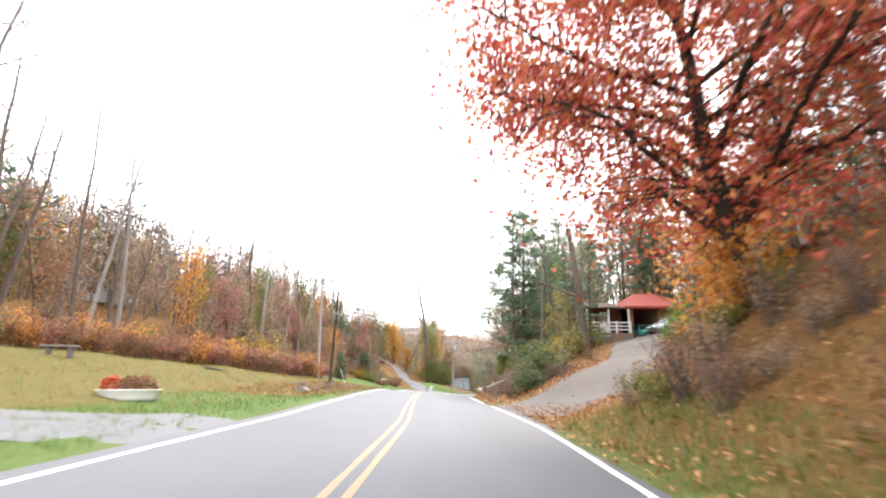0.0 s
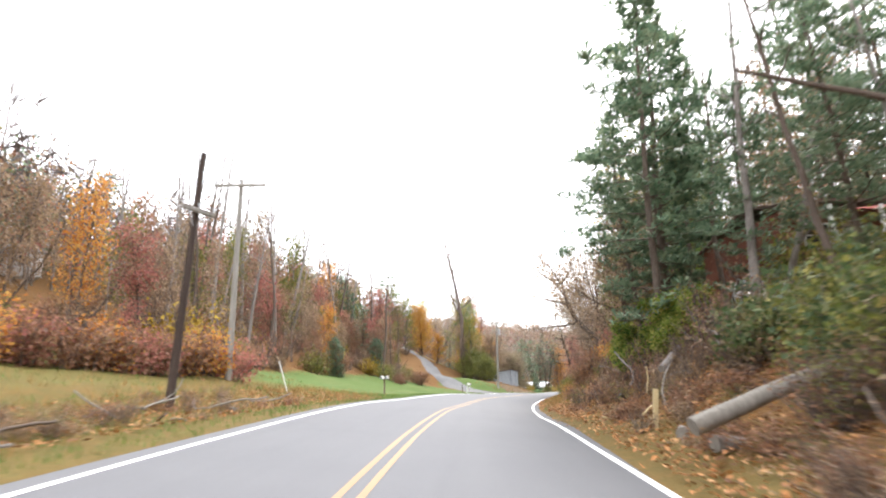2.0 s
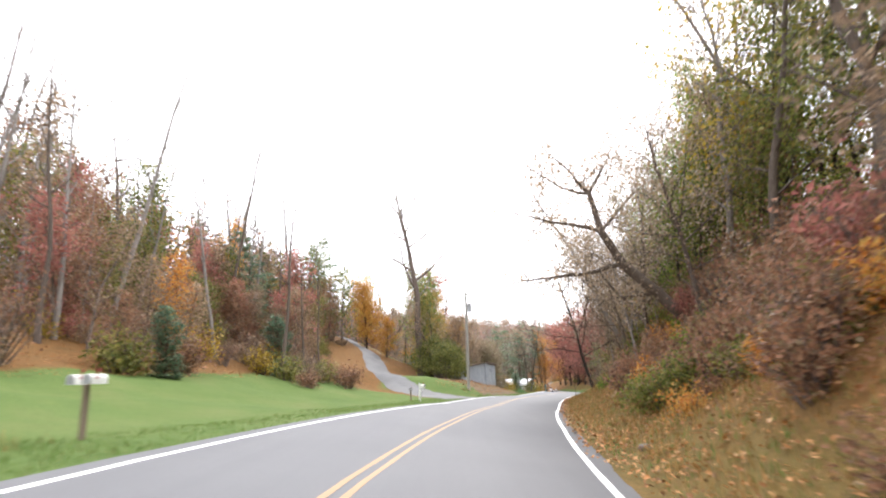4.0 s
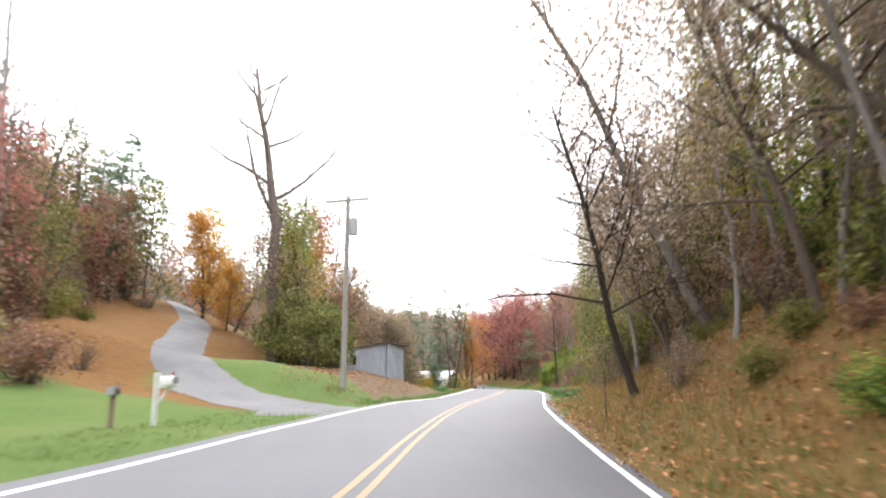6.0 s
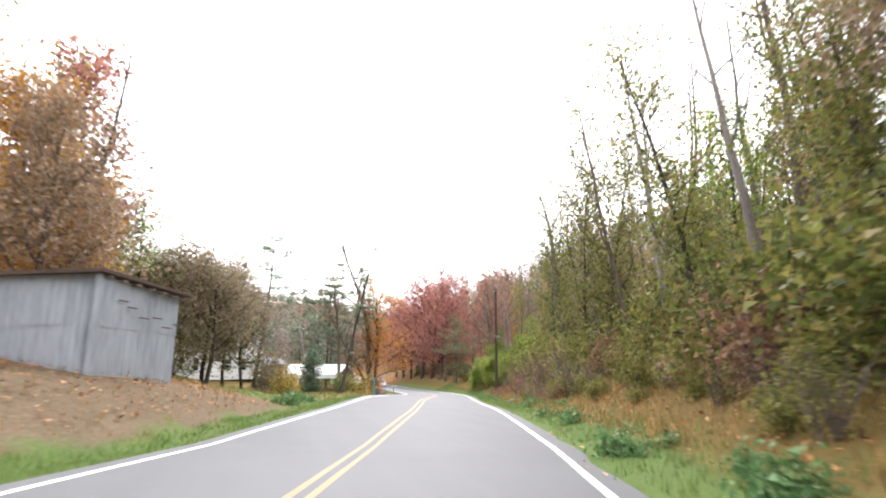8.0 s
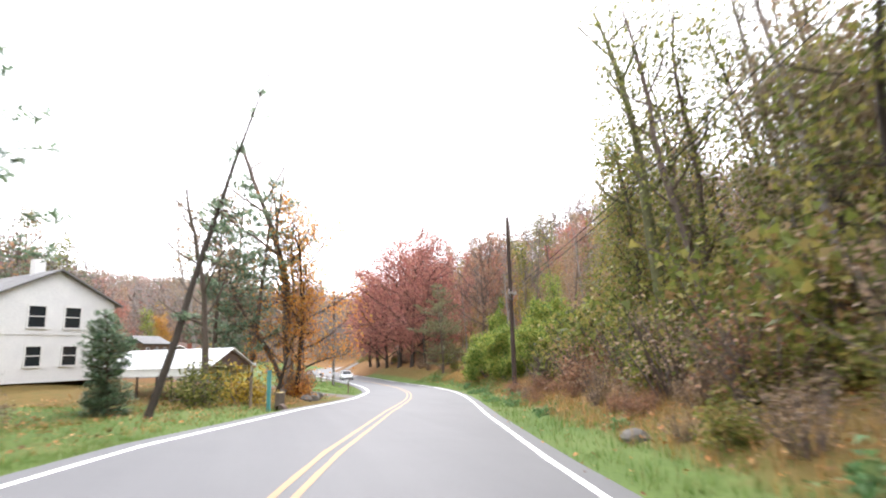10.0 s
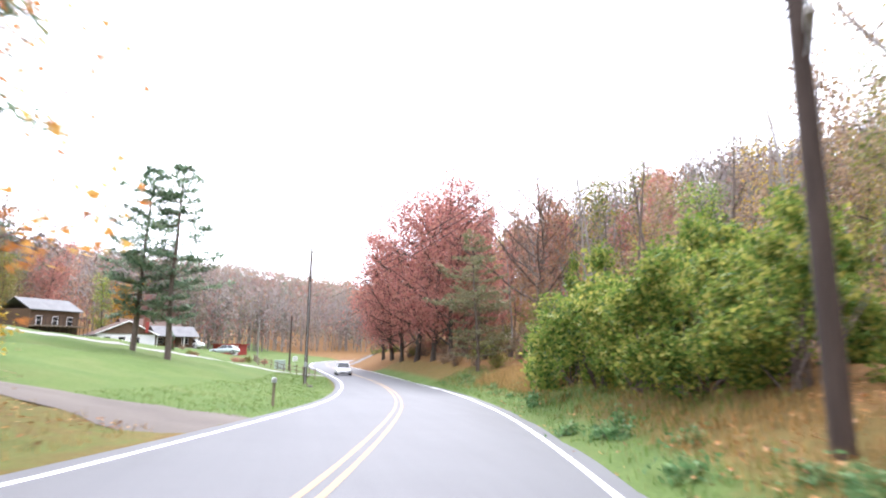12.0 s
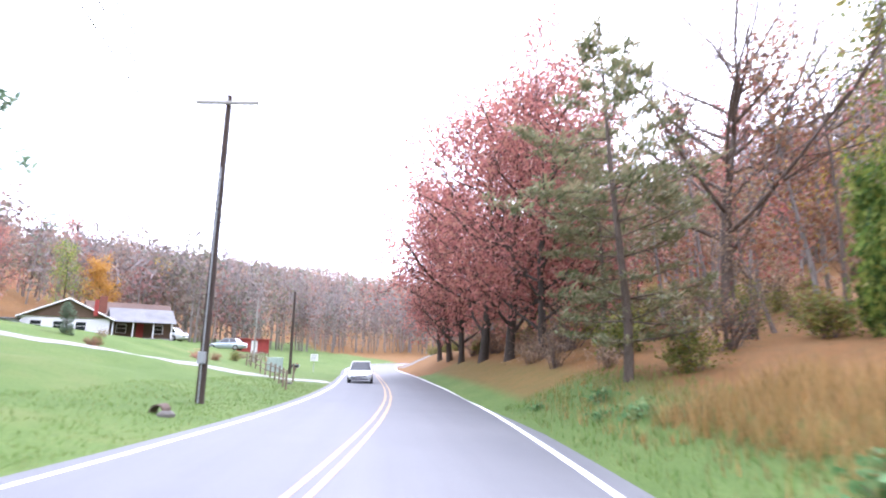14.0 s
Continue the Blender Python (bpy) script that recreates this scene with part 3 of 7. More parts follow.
def ribbon(name, s0, s1, lo, hi, up, material, step=1.0, skirt=0.0, wob=0.0, seed=0):
    """A strip of the road's surface between two distances from its centre."""
    r = np.random.RandomState(seed)
    ss = np.arange(s0, s1 + 1e-6, step)
    prof = [(lo, up), (hi, up)] if not skirt else [(lo - 0.12, -skirt), (lo, up), ((lo + hi) / 2, up), (hi, up), (hi + 0.12, -skirt)]
    verts, faces = [], []
    for s in ss:
        c, t, n = road_at(s)
        b = math.tan(radians(float(np.interp(s, BANK_S, BANK_A))))
        shift, lift = float(np.interp(s, BANK_S, SHIFT)), float(np.interp(s, BANK_S, LIFT))
        for k, (d, h) in enumerate(prof):
            e = d + shift + (r.uniform(-wob, wob) if wob else 0)
            verts.append((c[0] + n[0] * e, c[1] + n[1] * e, c[2] + lift - e * b + h))
    w = len(prof)
    for i in range(len(ss) - 1):
        for k in range(w - 1):
            faces.append((i * w + k, i * w + k + 1, (i + 1) * w + k + 1, (i + 1) * w + k))
    return mesh_from(name, verts, faces, material, True)


def build_road():
    road = tagged(new("road", ribbon("road", -58, 440, -LEFT_W - 0.3, RIGHT_W + 0.4, 0.0, M["asphalt"], 1.0, 0.14)), "grey asphalt country road with worn wheel tracks", "road", kind="structure")
    for nm, d, w, mt, lab in (("edge_line", -LEFT_W + 0.12, 0.13, "white_paint", "white edge line"), ("edge_line", RIGHT_W - 0.06, 0.13, "white_paint", "white edge line"),
                              ("centre_line", -0.28, 0.1, "yellow_paint", "yellow centre line"), ("centre_line", -0.03, 0.1, "yellow_paint", "yellow centre line")):
        ob = under(new(nm, ribbon(nm, -58, 440, d - w / 2, d + w / 2, 0.005, M[mt], 1.0, 0, 0.008, 5)), road)
        ob["label"] = lab
    return road


def lane(name, points, material, label, category, up=0.07):
    """A drive draped over the ground: points are s, d, half width."""
    pts = [(*xy(s, d), w) for s, d, w in points]
    rows = []
    for (x0, y0, w0), (x1, y1, w1) in zip(pts, pts[1:]):
        k = max(2, int(math.hypot(x1 - x0, y1 - y0) / 0.6))
        for i in range(k):
            u = i / k
            rows.append((x0 + (x1 - x0) * u, y0 + (y1 - y0) * u, w0 + (w1 - w0) * u))
    rows.append(pts[-1])
    a = np.array(rows)
    for q in range(4):
        a[1:-1] = (a[:-2] + 2 * a[1:-1] + a[2:]) / 4
    tan = np.gradient(a[:, :2], axis=0)
    tan /= np.linalg.norm(tan, axis=1)[:, None]
    r = np.random.RandomState(len(points))
    verts, faces = [], []
    m = 9
    for i, ((x, y, w), t) in enumerate(zip(a, tan)):
        lift = up * min(1.0, i / 3)
        for k in range(m):
            e = (k / (m - 1) * 2 - 1) * w * (1 + (r.uniform(-0.07, 0.07) if k in (0, m - 1) else 0))
            px, py = x + t[1] * e, y - t[0] * e
            edge = 0.07 if k in (0, m - 1) else 0
            verts.append((px, py, float(ground_z(px, py)) + lift - edge - 0.02 * math.cos(e / w * 9)))
    for i in range(len(a) - 1):
        for k in range(m - 1):
            faces.append((i * m + k, i * m + k + 1, (i + 1) * m + k + 1, (i + 1) * m + k))
    return tagged(new(name, mesh_from(name, verts, faces, material, True)), label, category, kind="structure")


build_ground()
build_road()
lane("driveway", [(12.5, -3.4, 3.8), (12.5, -7, 2.4), (12, -12, 2.0), (10, -20, 1.8), (6, -32, 1.8)], M["old_asphalt"], "grey asphalt driveway across the meadow", "driveway")
lane("driveway", [(23.0, 4.3, 4.2), (23.3, 6, 2.9), (26.5, 9.7, 1.9), (33, 13.0, 1.5), (40, 15.2, 1.6), (44.5, 17.2, 2.4), (47.5, 18.6, 2.6)], M["gravel"], "leaf-strewn gravel driveway up the bank", "driveway", 0.13)
lane("driveway", [(105.2, -3.4, 4.2), (106.4, -6.3, 1.8), (108.0, -10.2, 1.3), (110.6, -13.6, 1.35), (114.6, -16.4, 1.3), (119.5, -19.2, 1.25), (125.5, -22.6, 1.15), (132, -28, 1.15), (140, -35, 1.1), (149, -43, 1.1)], M["old_asphalt"], "narrow winding asphalt driveway up the wooded hill", "driveway")
lane("driveway", [(180, -3.4, 3.4), (180.5, -8, 1.6), (180, -15, 1.4), (176, -26, 1.3), (170, -38, 1.3)], M["gravel"], "pale gravel driveway beside the lawn", "driveway")
lane("driveway", [(238, -3.6, 2.2), (236, -8, 1.0), (228, -14, 0.8), (216, -22, 0.8), (208, -30, 0.8)], M["concrete"], "narrow pale concrete driveway along the lawn", "driveway")
lane("driveway", [(284, 4.2, 3.5), (286, 10, 2.4), (290, 24, 2.2)], M["old_asphalt"], "side lane off the road", "driveway")


# ---- trees ----
def frame_of(v):
    v = v / np.linalg.norm(v)
    a = np.array([0, 0, 1.0]) if abs(v[2]) < 0.9 else np.array([1.0, 0, 0])
    u = np.cross(v, a)
    u /= np.linalg.norm(u)
    return u, np.cross(v, u)


class Wood:
    """Collects tapered stems into one mesh."""

    def __init__(self):
        self.v, self.f, self.n = [], [], 0

    def stem(self, pts, r0, r1, sides):
        pts = np.asarray(pts)
        k = len(pts)
        ang = np.arange(sides) * 2 * math.pi / sides
        for i in range(k):
            t = pts[min(i + 1, k - 1)] - pts[max(i - 1, 0)]
            u, w = frame_of(t)
            r = r0 + (r1 - r0) * i / (k - 1)
            self.v.append(pts[i] + r * (np.cos(ang)[:, None] * u + np.sin(ang)[:, None] * w))
        for i in range(k - 1):
            for j in range(sides):
                a, b = self.n + i * sides + j, self.n + i * sides + (j + 1) % sides
                self.f.append((a, b, b + sides, a + sides))
        self.n += k * sides

    def twig(self, p, q, r):
        """The thinnest twigs: one narrow blade each."""
        u, w = frame_of(np.asarray(q) - np.asarray(p))
        self.v.append(np.array([p - u * r, p + u * r, q]))
        self.f.append((self.n, self.n + 1, self.n + 2))
        self.n += 3

    def mesh(self, name, material):
        return mesh_from(name, np.concatenate(self.v), self.f, material, True)


def wander(r, start, way, length, n, bend, rise):
    """A crooked line that starts along way, bends at random and by rise upwards."""
    p, v = np.array(start, float), np.array(way, float)
    v /= np.linalg.norm(v)
    out = [p]
    for i in range(n):
        v = v + r.normal(0, bend, 3) + np.array([0, 0, rise])
        v /= np.linalg.norm(v)
        p = p + v * length / n
        out.append(p)
    return np.array(out)


def leaf_mesh(name, r, places, size, material, spread=0.25, each=1, flat=0.0, blade=False, slim=0.42):
    """A small bent leaf blade or clump at or near each place."""
    places = np.repeat(np.asarray(places), each, axis=0)
    n = len(places)
    c = places + r.normal(0, spread, (n, 3))
    u = r.normal(0, 1, (n, 3))
    u[:, 2] *= 1 - flat
    u /= np.linalg.norm(u, axis=1)[:, None]
    w = r.normal(0, 1, (n, 3))
    w[:, 2] *= 1 - flat
    w -= (w * u).sum(1)[:, None] * u
    w /= np.linalg.norm(w, axis=1)[:, None]
    sz = (size * r.uniform(0.6, 1.4, n))[:, None]
    nrm = np.cross(u, w)
    if not blade:
        k = r.uniform(-0.2, 0.5, n)[:, None]
        verts = np.stack([c - u * sz * 0.6, c + u * sz * 0.6 + w * sz * 0.2, c + u * sz * k - w * sz * slim * 1.7], 1).reshape(-1, 3)
        return mesh_from(name, verts, np.arange(n * 3).reshape(n, 3), material)
    a, b = c - u * sz * 0.6, c + u * sz * 0.6
    l, q = c - w * sz * 0.42 + nrm * sz * 0.16, c + w * sz * 0.42 + nrm * sz * 0.16
    verts = np.stack([a, l, b, q], 1).reshape(-1, 3)
    faces = np.arange(n * 4).reshape(n, 4)
    return mesh_from(name, verts, faces, material)


def broadleaf(seed, height, radius, first, limbs, reach, bark, leaf=None, size=0.25, per_tip=6, spread=0.35, rise=0.06, lean=(0, 0), forks=5, twigs=3, droop=0.0, sides=8, crook=0.05, keep=1.0, top_taper=0.25, lite=False, blade=False):
    """Trunk with limbs, branches and twigs in one mesh, leaves in another."""
    r = np.random.RandomState(seed)
    w = Wood()
    trunk = wander(r, (0, 0, -0.4), (lean[0], lean[1], 1), height * 0.92, 10, crook, 0.03)
    w.stem(trunk, radius, radius * top_taper, sides)
    w.stem([trunk[0] + (0, 0, -0.1), trunk[0] + (0, 0, 0.35), trunk[1]], radius * 1.5, radius * 0.9, sides)
    tips = []
    for i in range(limbs):
        t = first + (1 - first) * (i + r.uniform(0, 0.8)) / limbs
        k = t * 10
        a = int(min(k, 9))
        p = trunk[a] + (trunk[a + 1] - trunk[a]) * (k - a)
        az = i * 2.4 + r.uniform(-0.5, 0.5)
        lift = r.uniform(0.35, 0.9) + 0.7 * max(0, t - 0.5)
        shape = (1.0 - 0.55 * abs(t - first - 0.25 * (1 - first)) / (1 - first))
        ln = reach * shape * r.uniform(0.75, 1.2)
        limb = wander(r, p, (math.cos(az), math.sin(az), lift), ln, 6, 0.13, rise - droop)
        rr = radius * (0.42 - 0.22 * t)
        w.stem(limb[::2] if lite else limb, rr, rr * 0.25, 3 if lite else 5)
        for j in range(forks):
            q = limb[1 + (j * 5) // max(forks, 1)] if forks <= 5 else limb[1 + r.randint(5)]
            dv = limb[-1] - limb[0]
            br = wander(r, q, dv / np.linalg.norm(dv) + r.normal(0, 0.65, 3), ln * r.uniform(0.3, 0.6), 4, 0.18, rise - droop)
            w.stem(br[::2] if lite else br, rr * 0.34, rr * 0.1, 3)
            tips += [br[2], br[3], br[4]]
            for m in range(twigs):
                tw = wander(r, br[1 + r.randint(3)], r.normal(0, 1, 3) + (0, 0, 0.4), ln * r.uniform(0.14, 0.3), 2, 0.2, 0.0)
                if lite:
                    w.twig(tw[0], tw[2], rr * 0.14 + 0.004)
                else:
                    w.stem(tw, rr * 0.13, 0.006, 3)
                tips += [tw[1], tw[2]]
        tips.append(limb[-1])
    tips = np.array(tips)
    if keep < 1:
        tips = tips[r.rand(len(tips)) < keep]
    parts = [("trunk", w.mesh("trunk", M[bark]))]
    if leaf:
        parts.append(("crown", leaf_mesh("crown", r, tips, size, LEAF[leaf], spread, per_tip, 0.0, blade)))
    return parts


def conifer(seed, height, radius, first, reach, bark="bark_brown", leaf="pine", gap=0.75, tuft=0.42, dense=3, ragged=0.3, lean=(0, 0), crook=0.02):
    """A straight trunk with whorls of level branches that carry needle tufts."""
    r = np.random.RandomState(seed)
    w = Wood()
    trunk = wander(r, (0, 0, -0.4), (lean[0], lean[1], 1), height, 12, crook, 0.02)
    w.stem(trunk, radius, 0.03, 8)
    spots = []
    z = first
    while z < height * 0.98:
        t = z / height
        k = t * 12
        a = int(min(k, 11))
        p = trunk[a] + (trunk[a + 1] - trunk[a]) * (k - a)
        env = reach * min(1.0, (1 - t) * 2.0 + 0.2, 0.55 + 1.4 * (z - first) / height + 0.1) * (0.8 + 0.2 * math.sin(z * 1.7 + seed))
        turn = r.uniform(0, 6.28)
        arms = r.randint(4, 7)
        for i in range(arms):
            if r.rand() < ragged * 0.5:
                continue
            az = turn + i * 6.283 / arms + r.normal(0, 0.25)
            ln = env * r.uniform(1 - ragged * 0.8, 1 + ragged * 0.35)
            br = wander(r, p, (math.cos(az), math.sin(az), r.uniform(-0.12, 0.22) + 0.5 * max(0, t - 0.6)), ln, 5, 0.06, 0.03)
            w.stem(br[[0, 2, 4, 5]], 0.04 * (1 - t) + 0.014, 0.006, 3)
            sv = np.array([-math.sin(az), math.cos(az), 0])
            k2 = int(6 + dense * ln * 3.2)
            for m in range(k2):
                u = 0.18 + 0.82 * r.rand() ** 0.7
                k5 = min(4, int(u * 5))
                q = br[k5] + (br[k5 + 1] - br[k5]) * (u * 5 - k5)
                spots.append(q + sv * r.normal(0, 0.17 * ln * (1.2 - u) + 0.1) + (0, 0, r.normal(0.03, 0.06 + 0.012 * ln)))
        z += gap * r.uniform(0.75, 1.25)
    spots = np.array(spots)
    n = len(spots)
    # each tuft is a fan of four needle sprays
    vv = []
    for k in range(4):
        az = r.uniform(0, 2 * math.pi, n)
        el = r.uniform(-0.25, 0.8, n)
        d = np.stack([np.cos(az) * np.cos(el), np.sin(az) * np.cos(el), np.sin(el)], 1)
        s = np.stack([-np.sin(az), np.cos(az), np.zeros(n)], 1)
        ln = (tuft * r.uniform(0.6, 1.3, n))[:, None]
        vv.append(np.stack([spots - d * ln * 0.25, spots + d * ln + s * ln * 0.14, spots + d * ln * 0.7 - s * ln * 0.2], 1))
    verts = np.concatenate(vv).reshape(-1, 3)
    crown = mesh_from("crown", verts, np.arange(len(verts)).reshape(-1, 3), LEAF[leaf])
    return [("trunk", w.mesh("trunk", M[bark])), ("crown", crown)]


def shrub(seed, height, spread, leaf, count, size, stems=14, bark="twig", shell=0.75, twigs=3, lumps=0, lump=0.11, blade=False):
    """Many stems from one root, and leaves that lie mostly in the outer half, in clumps."""
    r = np.random.RandomState(seed)
    w = Wood()
    tips = []
    for i in range(stems):
        az = r.uniform(0, 2 * math.pi)
        out = r.uniform(0.1, 1.0) * spread
        st = wander(r, (r.normal(0, 0.12 * spread), r.normal(0, 0.12 * spread), -0.15), (math.cos(az) * out, math.sin(az) * out, height * r.uniform(0.6, 1.0)), math.hypot(out, height * r.uniform(0.6, 1)), 5, 0.12, 0.0)
        w.stem(st[[0, 2, 5]], 0.03 + 0.006 * height, 0.008, 3)
        tips += list(st[2:])
        for j in range(twigs):
            tw = wander(r, st[2 + r.randint(3)], r.normal(0, 1, 3) + (0, 0, 0.5), 0.35 * height * r.uniform(0.4, 1), 3, 0.2, 0)
            w.twig(tw[0], tw[3], 0.014)
            tips += list(tw[1:])
    tips = np.array(tips)
    # clump centres on an uneven dome
    nc = lumps or max(8, count // 22)
    az, el = r.uniform(0, 2 * math.pi, nc), np.arcsin(r.uniform(-0.05, 1, nc))
    rad = r.uniform(shell, 1.08, nc)
    cc = np.stack([np.cos(az) * np.cos(el) * spread * rad, np.sin(az) * np.cos(el) * spread * rad, np.sin(el) * height * rad * 0.95 + 0.12 * height], 1)
    cc = cc if lumps else np.concatenate([cc, tips])
    pl = cc[r.randint(0, len(cc), count)] + r.normal(0, 0.11 * spread + 0.05, (count, 3)) * (1.0 if not lumps else 0.9)
    pl[:, 2] = np.abs(pl[:, 2])
    parts = [("branching", w.mesh("branching", M[bark]))]
    if leaf:
        parts.append(("foliage", leaf_mesh("foliage", r, pl, size, LEAF[leaf], 0.03, blade=blade)))
    return parts


KINDS = {}


def kind(name, obname, label, category, parts):
    KINDS[name] = (obname, label, category, parts)


GROWTH = {}


def join_growth(name, label):
    """Joins the uncounted undergrowth into one mesh for each material."""
    for mat in sorted(GROWTH):
        vv, ff, n = [], [], 0
        for me, m in GROWTH[mat]:
            k = len(me.vertices)
            co = np.empty(k * 3)
            me.vertices.foreach_get("co", co)
            a = np.array(m)
            vv.append(co.reshape(-1, 3) @ a[:3, :3].T + a[:3, 3])
            ff += [tuple(n + i for i in p.vertices) for p in me.polygons]
            n += k
        tagged(new(name, mesh_from(name, np.concatenate(vv), ff, GROWTH[mat][0][0].materials[0])), label, "undergrowth", kind="stuff")


def plant(name, x, y, scale=1.0, turn=0.0, tip=0.0, tip_to=0.0, group="", label="", sink=0.1, stretch=1.0, join=False):
    """Sets one plant of a kind on the ground; tip leans it, in degrees, towards the heading tip_to."""
    obname, lab, cat, parts = KINDS[name]
    z = float(ground_z(x, y)) - sink
    m = Matrix.Translation((x, y, z)) @ Matrix.Rotation(radians(tip), 4, Vector((math.sin(radians(tip_to)), math.cos(radians(tip_to)), 0)).cross(Vector((0, 0, -1))) if tip else "Z") @ Matrix.Rotation(radians(turn), 4, "Z") @ Matrix.Diagonal((scale, scale, scale * stretch, 1))
    if join:
        for pn, me in parts:
            GROWTH.setdefault(me.materials[0].name, []).append((me, m))
        return None
    ob = new(obname)
    ob.matrix_world = m
    tagged(ob, label or lab, cat, group)
    for pn, me in parts:
        under(new(pn, me), ob)
    return ob


# bare and half-bare forest trees
for i in range(5):
    kind(f"bare{i}", "bare_tree", "tall slender leafless forest tree with grey bark", "tree",
         broadleaf(10 + i, 19 + 2 * i, 0.21, 0.4, 11, 2.7, "bark_grey" if i % 2 else "bark_brown", None, rise=0.12, forks=4, twigs=2, lean=(0.05 * (i - 1.5), 0.04), sides=6, top_taper=0.1, lite=True))
for i, (lf, lab) in enumerate((("rust", "rust-brown"), ("mauve", "dull red"), ("orange", "orange"), ("yellow", "yellow"), ("olive", "olive-green"), ("tan", "dry tan"))):
    for j in range(2):
        kind(f"{lf}{j}", "autumn_tree", f"woodland tree with {lab} autumn leaves", "tree",
             broadleaf(30 + i * 2 + j, 12 + 3.5 * j, 0.15, 0.14, 14, 3.3, "bark_grey" if j else "bark_brown", lf, size=0.22, per_tip=11, spread=0.45, forks=3, twigs=1, sides=6, lite=True, keep=0.85))
for i in range(3):
    kind(f"leafy{i}", "bank_tree", "slim bank tree still covered in dull green leaves", "tree",
         broadleaf(90 + i, 9.5 + 1.7 * i, 0.12, 0.05, 20, 2.9, "bark_dark", ("bank", "green", "bank")[i], size=0.12, per_tip=10, spread=0.36, forks=4, twigs=2, sides=6, lite=True, keep=0.85, crook=0.07, rise=0.05))
for i in range(4):
    kind(f"thin{i}", "thinning_tree", "woodland tree with only a few dry leaves remaining", "tree",
         broadleaf(50 + i, 13 + 2 * i, 0.15 + 0.02 * i, 0.22, 14, 3.8, "bark_grey" if i % 2 else "bark_brown", ("tan", "yellow", "olive", "tan")[i], size=0.15, per_tip=7, spread=0.4, forks=4, twigs=3, sides=6, keep=0.5, lite=True, crook=0.08, lean=(0.1 * (i - 1.5), 0.1)))
for i in range(3):
    kind(f"pine{i}", "pine_tree", "tall white pine with level branches and dark green needles", "tree",
         conifer(60 + i, 15 + 2.0 * i, 0.2, 1.6 + 0.7 * i, 4.2, tuft=0.4, gap=0.95, dense=1.9, ragged=0.5))
kind("cedar0", "cedar_tree", "small dark green cedar with a pointed crown", "tree", conifer(70, 5.5, 0.09, 0.3, 1.5, gap=0.26, tuft=0.26, dense=3, ragged=0.15))
for lf, lab, n, sz in (("green", "green", 1500, 0.14), ("olive", "olive-green", 1400, 0.13), ("rust", "rust-brown", 1300, 0.12), ("tan", "tan", 900, 0.1), ("yellow", "yellow", 1200, 0.12), ("orange", "orange", 1200, 0.12), ("mauve", "dull red", 1250, 0.12), ("bank", "dull green", 1500, 0.13)):
    for j in range(2):
        kind(f"bush_{lf}{j}", "shrub", f"wild roadside shrub with {lab} leaves", "shrub", shrub(80 + 7 * j + n % 13, 1.9 + 0.5 * j, 1.4, lf, n, sz, shell=0.4))
for j in range(3):
    kind(f"brush{j}", "bare_shrub", "tangle of bare brown stems with few leaves", "shrub", shrub(120 + j, 2.8, 1.5, ("tan", "rust", "olive")[j], 650, 0.08, 22, twigs=5, shell=0.4))
for j in range(3):
    kind(f"vine{j}", "vine_thicket", "tall thicket smothered in green and yellowing vines", "shrub", shrub(130 + j, 4.0, 2.3, "vine", 14000, 0.12, 12, shell=0.7, lumps=26, lump=0.2))
kind("privet1", "thicket", "tangled brown-leaved thicket", "shrub", shrub(141, 5.0, 3.0, "brownleaf", 8000, 0.15, 18, shell=0.6, lumps=60))
kind("privet0", "evergreen_bush", "broad dense olive-green bush behind a utility pole", "shrub", shrub(140, 5.0, 3.0, "olive", 8000, 0.16, 18, shell=0.6, lumps=60))
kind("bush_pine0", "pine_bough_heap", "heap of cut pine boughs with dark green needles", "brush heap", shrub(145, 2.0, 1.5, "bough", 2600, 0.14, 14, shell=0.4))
kind("weed0", "weed_clump", "low clump of broad green roadside weeds", "weeds", shrub(150, 0.35, 0.5, "weed", 200, 0.09, 5, shell=0.5))
kind("redoak0", "red_oak", "large oak with glowing red autumn leaves on the bank", "tree",
     broadleaf(201, 12.5, 0.3, 0.12, 28, 7.6, "bark_dark", "red", size=0.13, per_tip=15, spread=0.38, forks=9, twigs=5, rise=-0.055, lean=(-0.26, 0.02), crook=0.06))
kind("redmaple0", "red_maple", "broad maple with dull red leaves down to the ground", "tree",
     broadleaf(202, 15, 0.26, 0.1, 24, 6.2, "bark_dark", "mauve", size=0.17, per_tip=11, spread=0.5, forks=6, twigs=3, rise=0.02, keep=0.72, crook=0.07))
kind("brown0", "brown_tree", "small spreading tree with drooping dull brown leaves", "tree",
     broadleaf(211, 7.5, 0.14, 0.36, 16, 3.0, "bark_dark", "brownleaf", size=0.13, per_tip=10, spread=0.4, forks=5, twigs=3, rise=0.03, lite=True))
kind("amber0", "amber_tree", "tree with dense amber-orange autumn leaves", "tree",
     broadleaf(212, 11, 0.15, 0.1, 18, 3.2, "bark_dark", "amber", size=0.15, per_tip=12, spread=0.35, forks=5, twigs=3, lite=True))
kind("mossy0", "mossy_tree", "tall bare tree with a mossy green trunk", "tree",
     broadleaf(209, 20, 0.34, 0.3, 12, 4.0, "bark_moss", "bank", size=0.14, per_tip=4, spread=0.4, forks=5, twigs=3, keep=0.3, top_taper=0.2))
kind("fanbare0", "bare_oak", "wide bare oak with branches spread like a fan", "tree",
     broadleaf(214, 10, 0.24, 0.3, 20, 7.2, "bark_brown", "mauve", size=0.1, per_tip=3, spread=0.4, rise=0.07, forks=9, twigs=5, keep=0.22, top_taper=0.1))
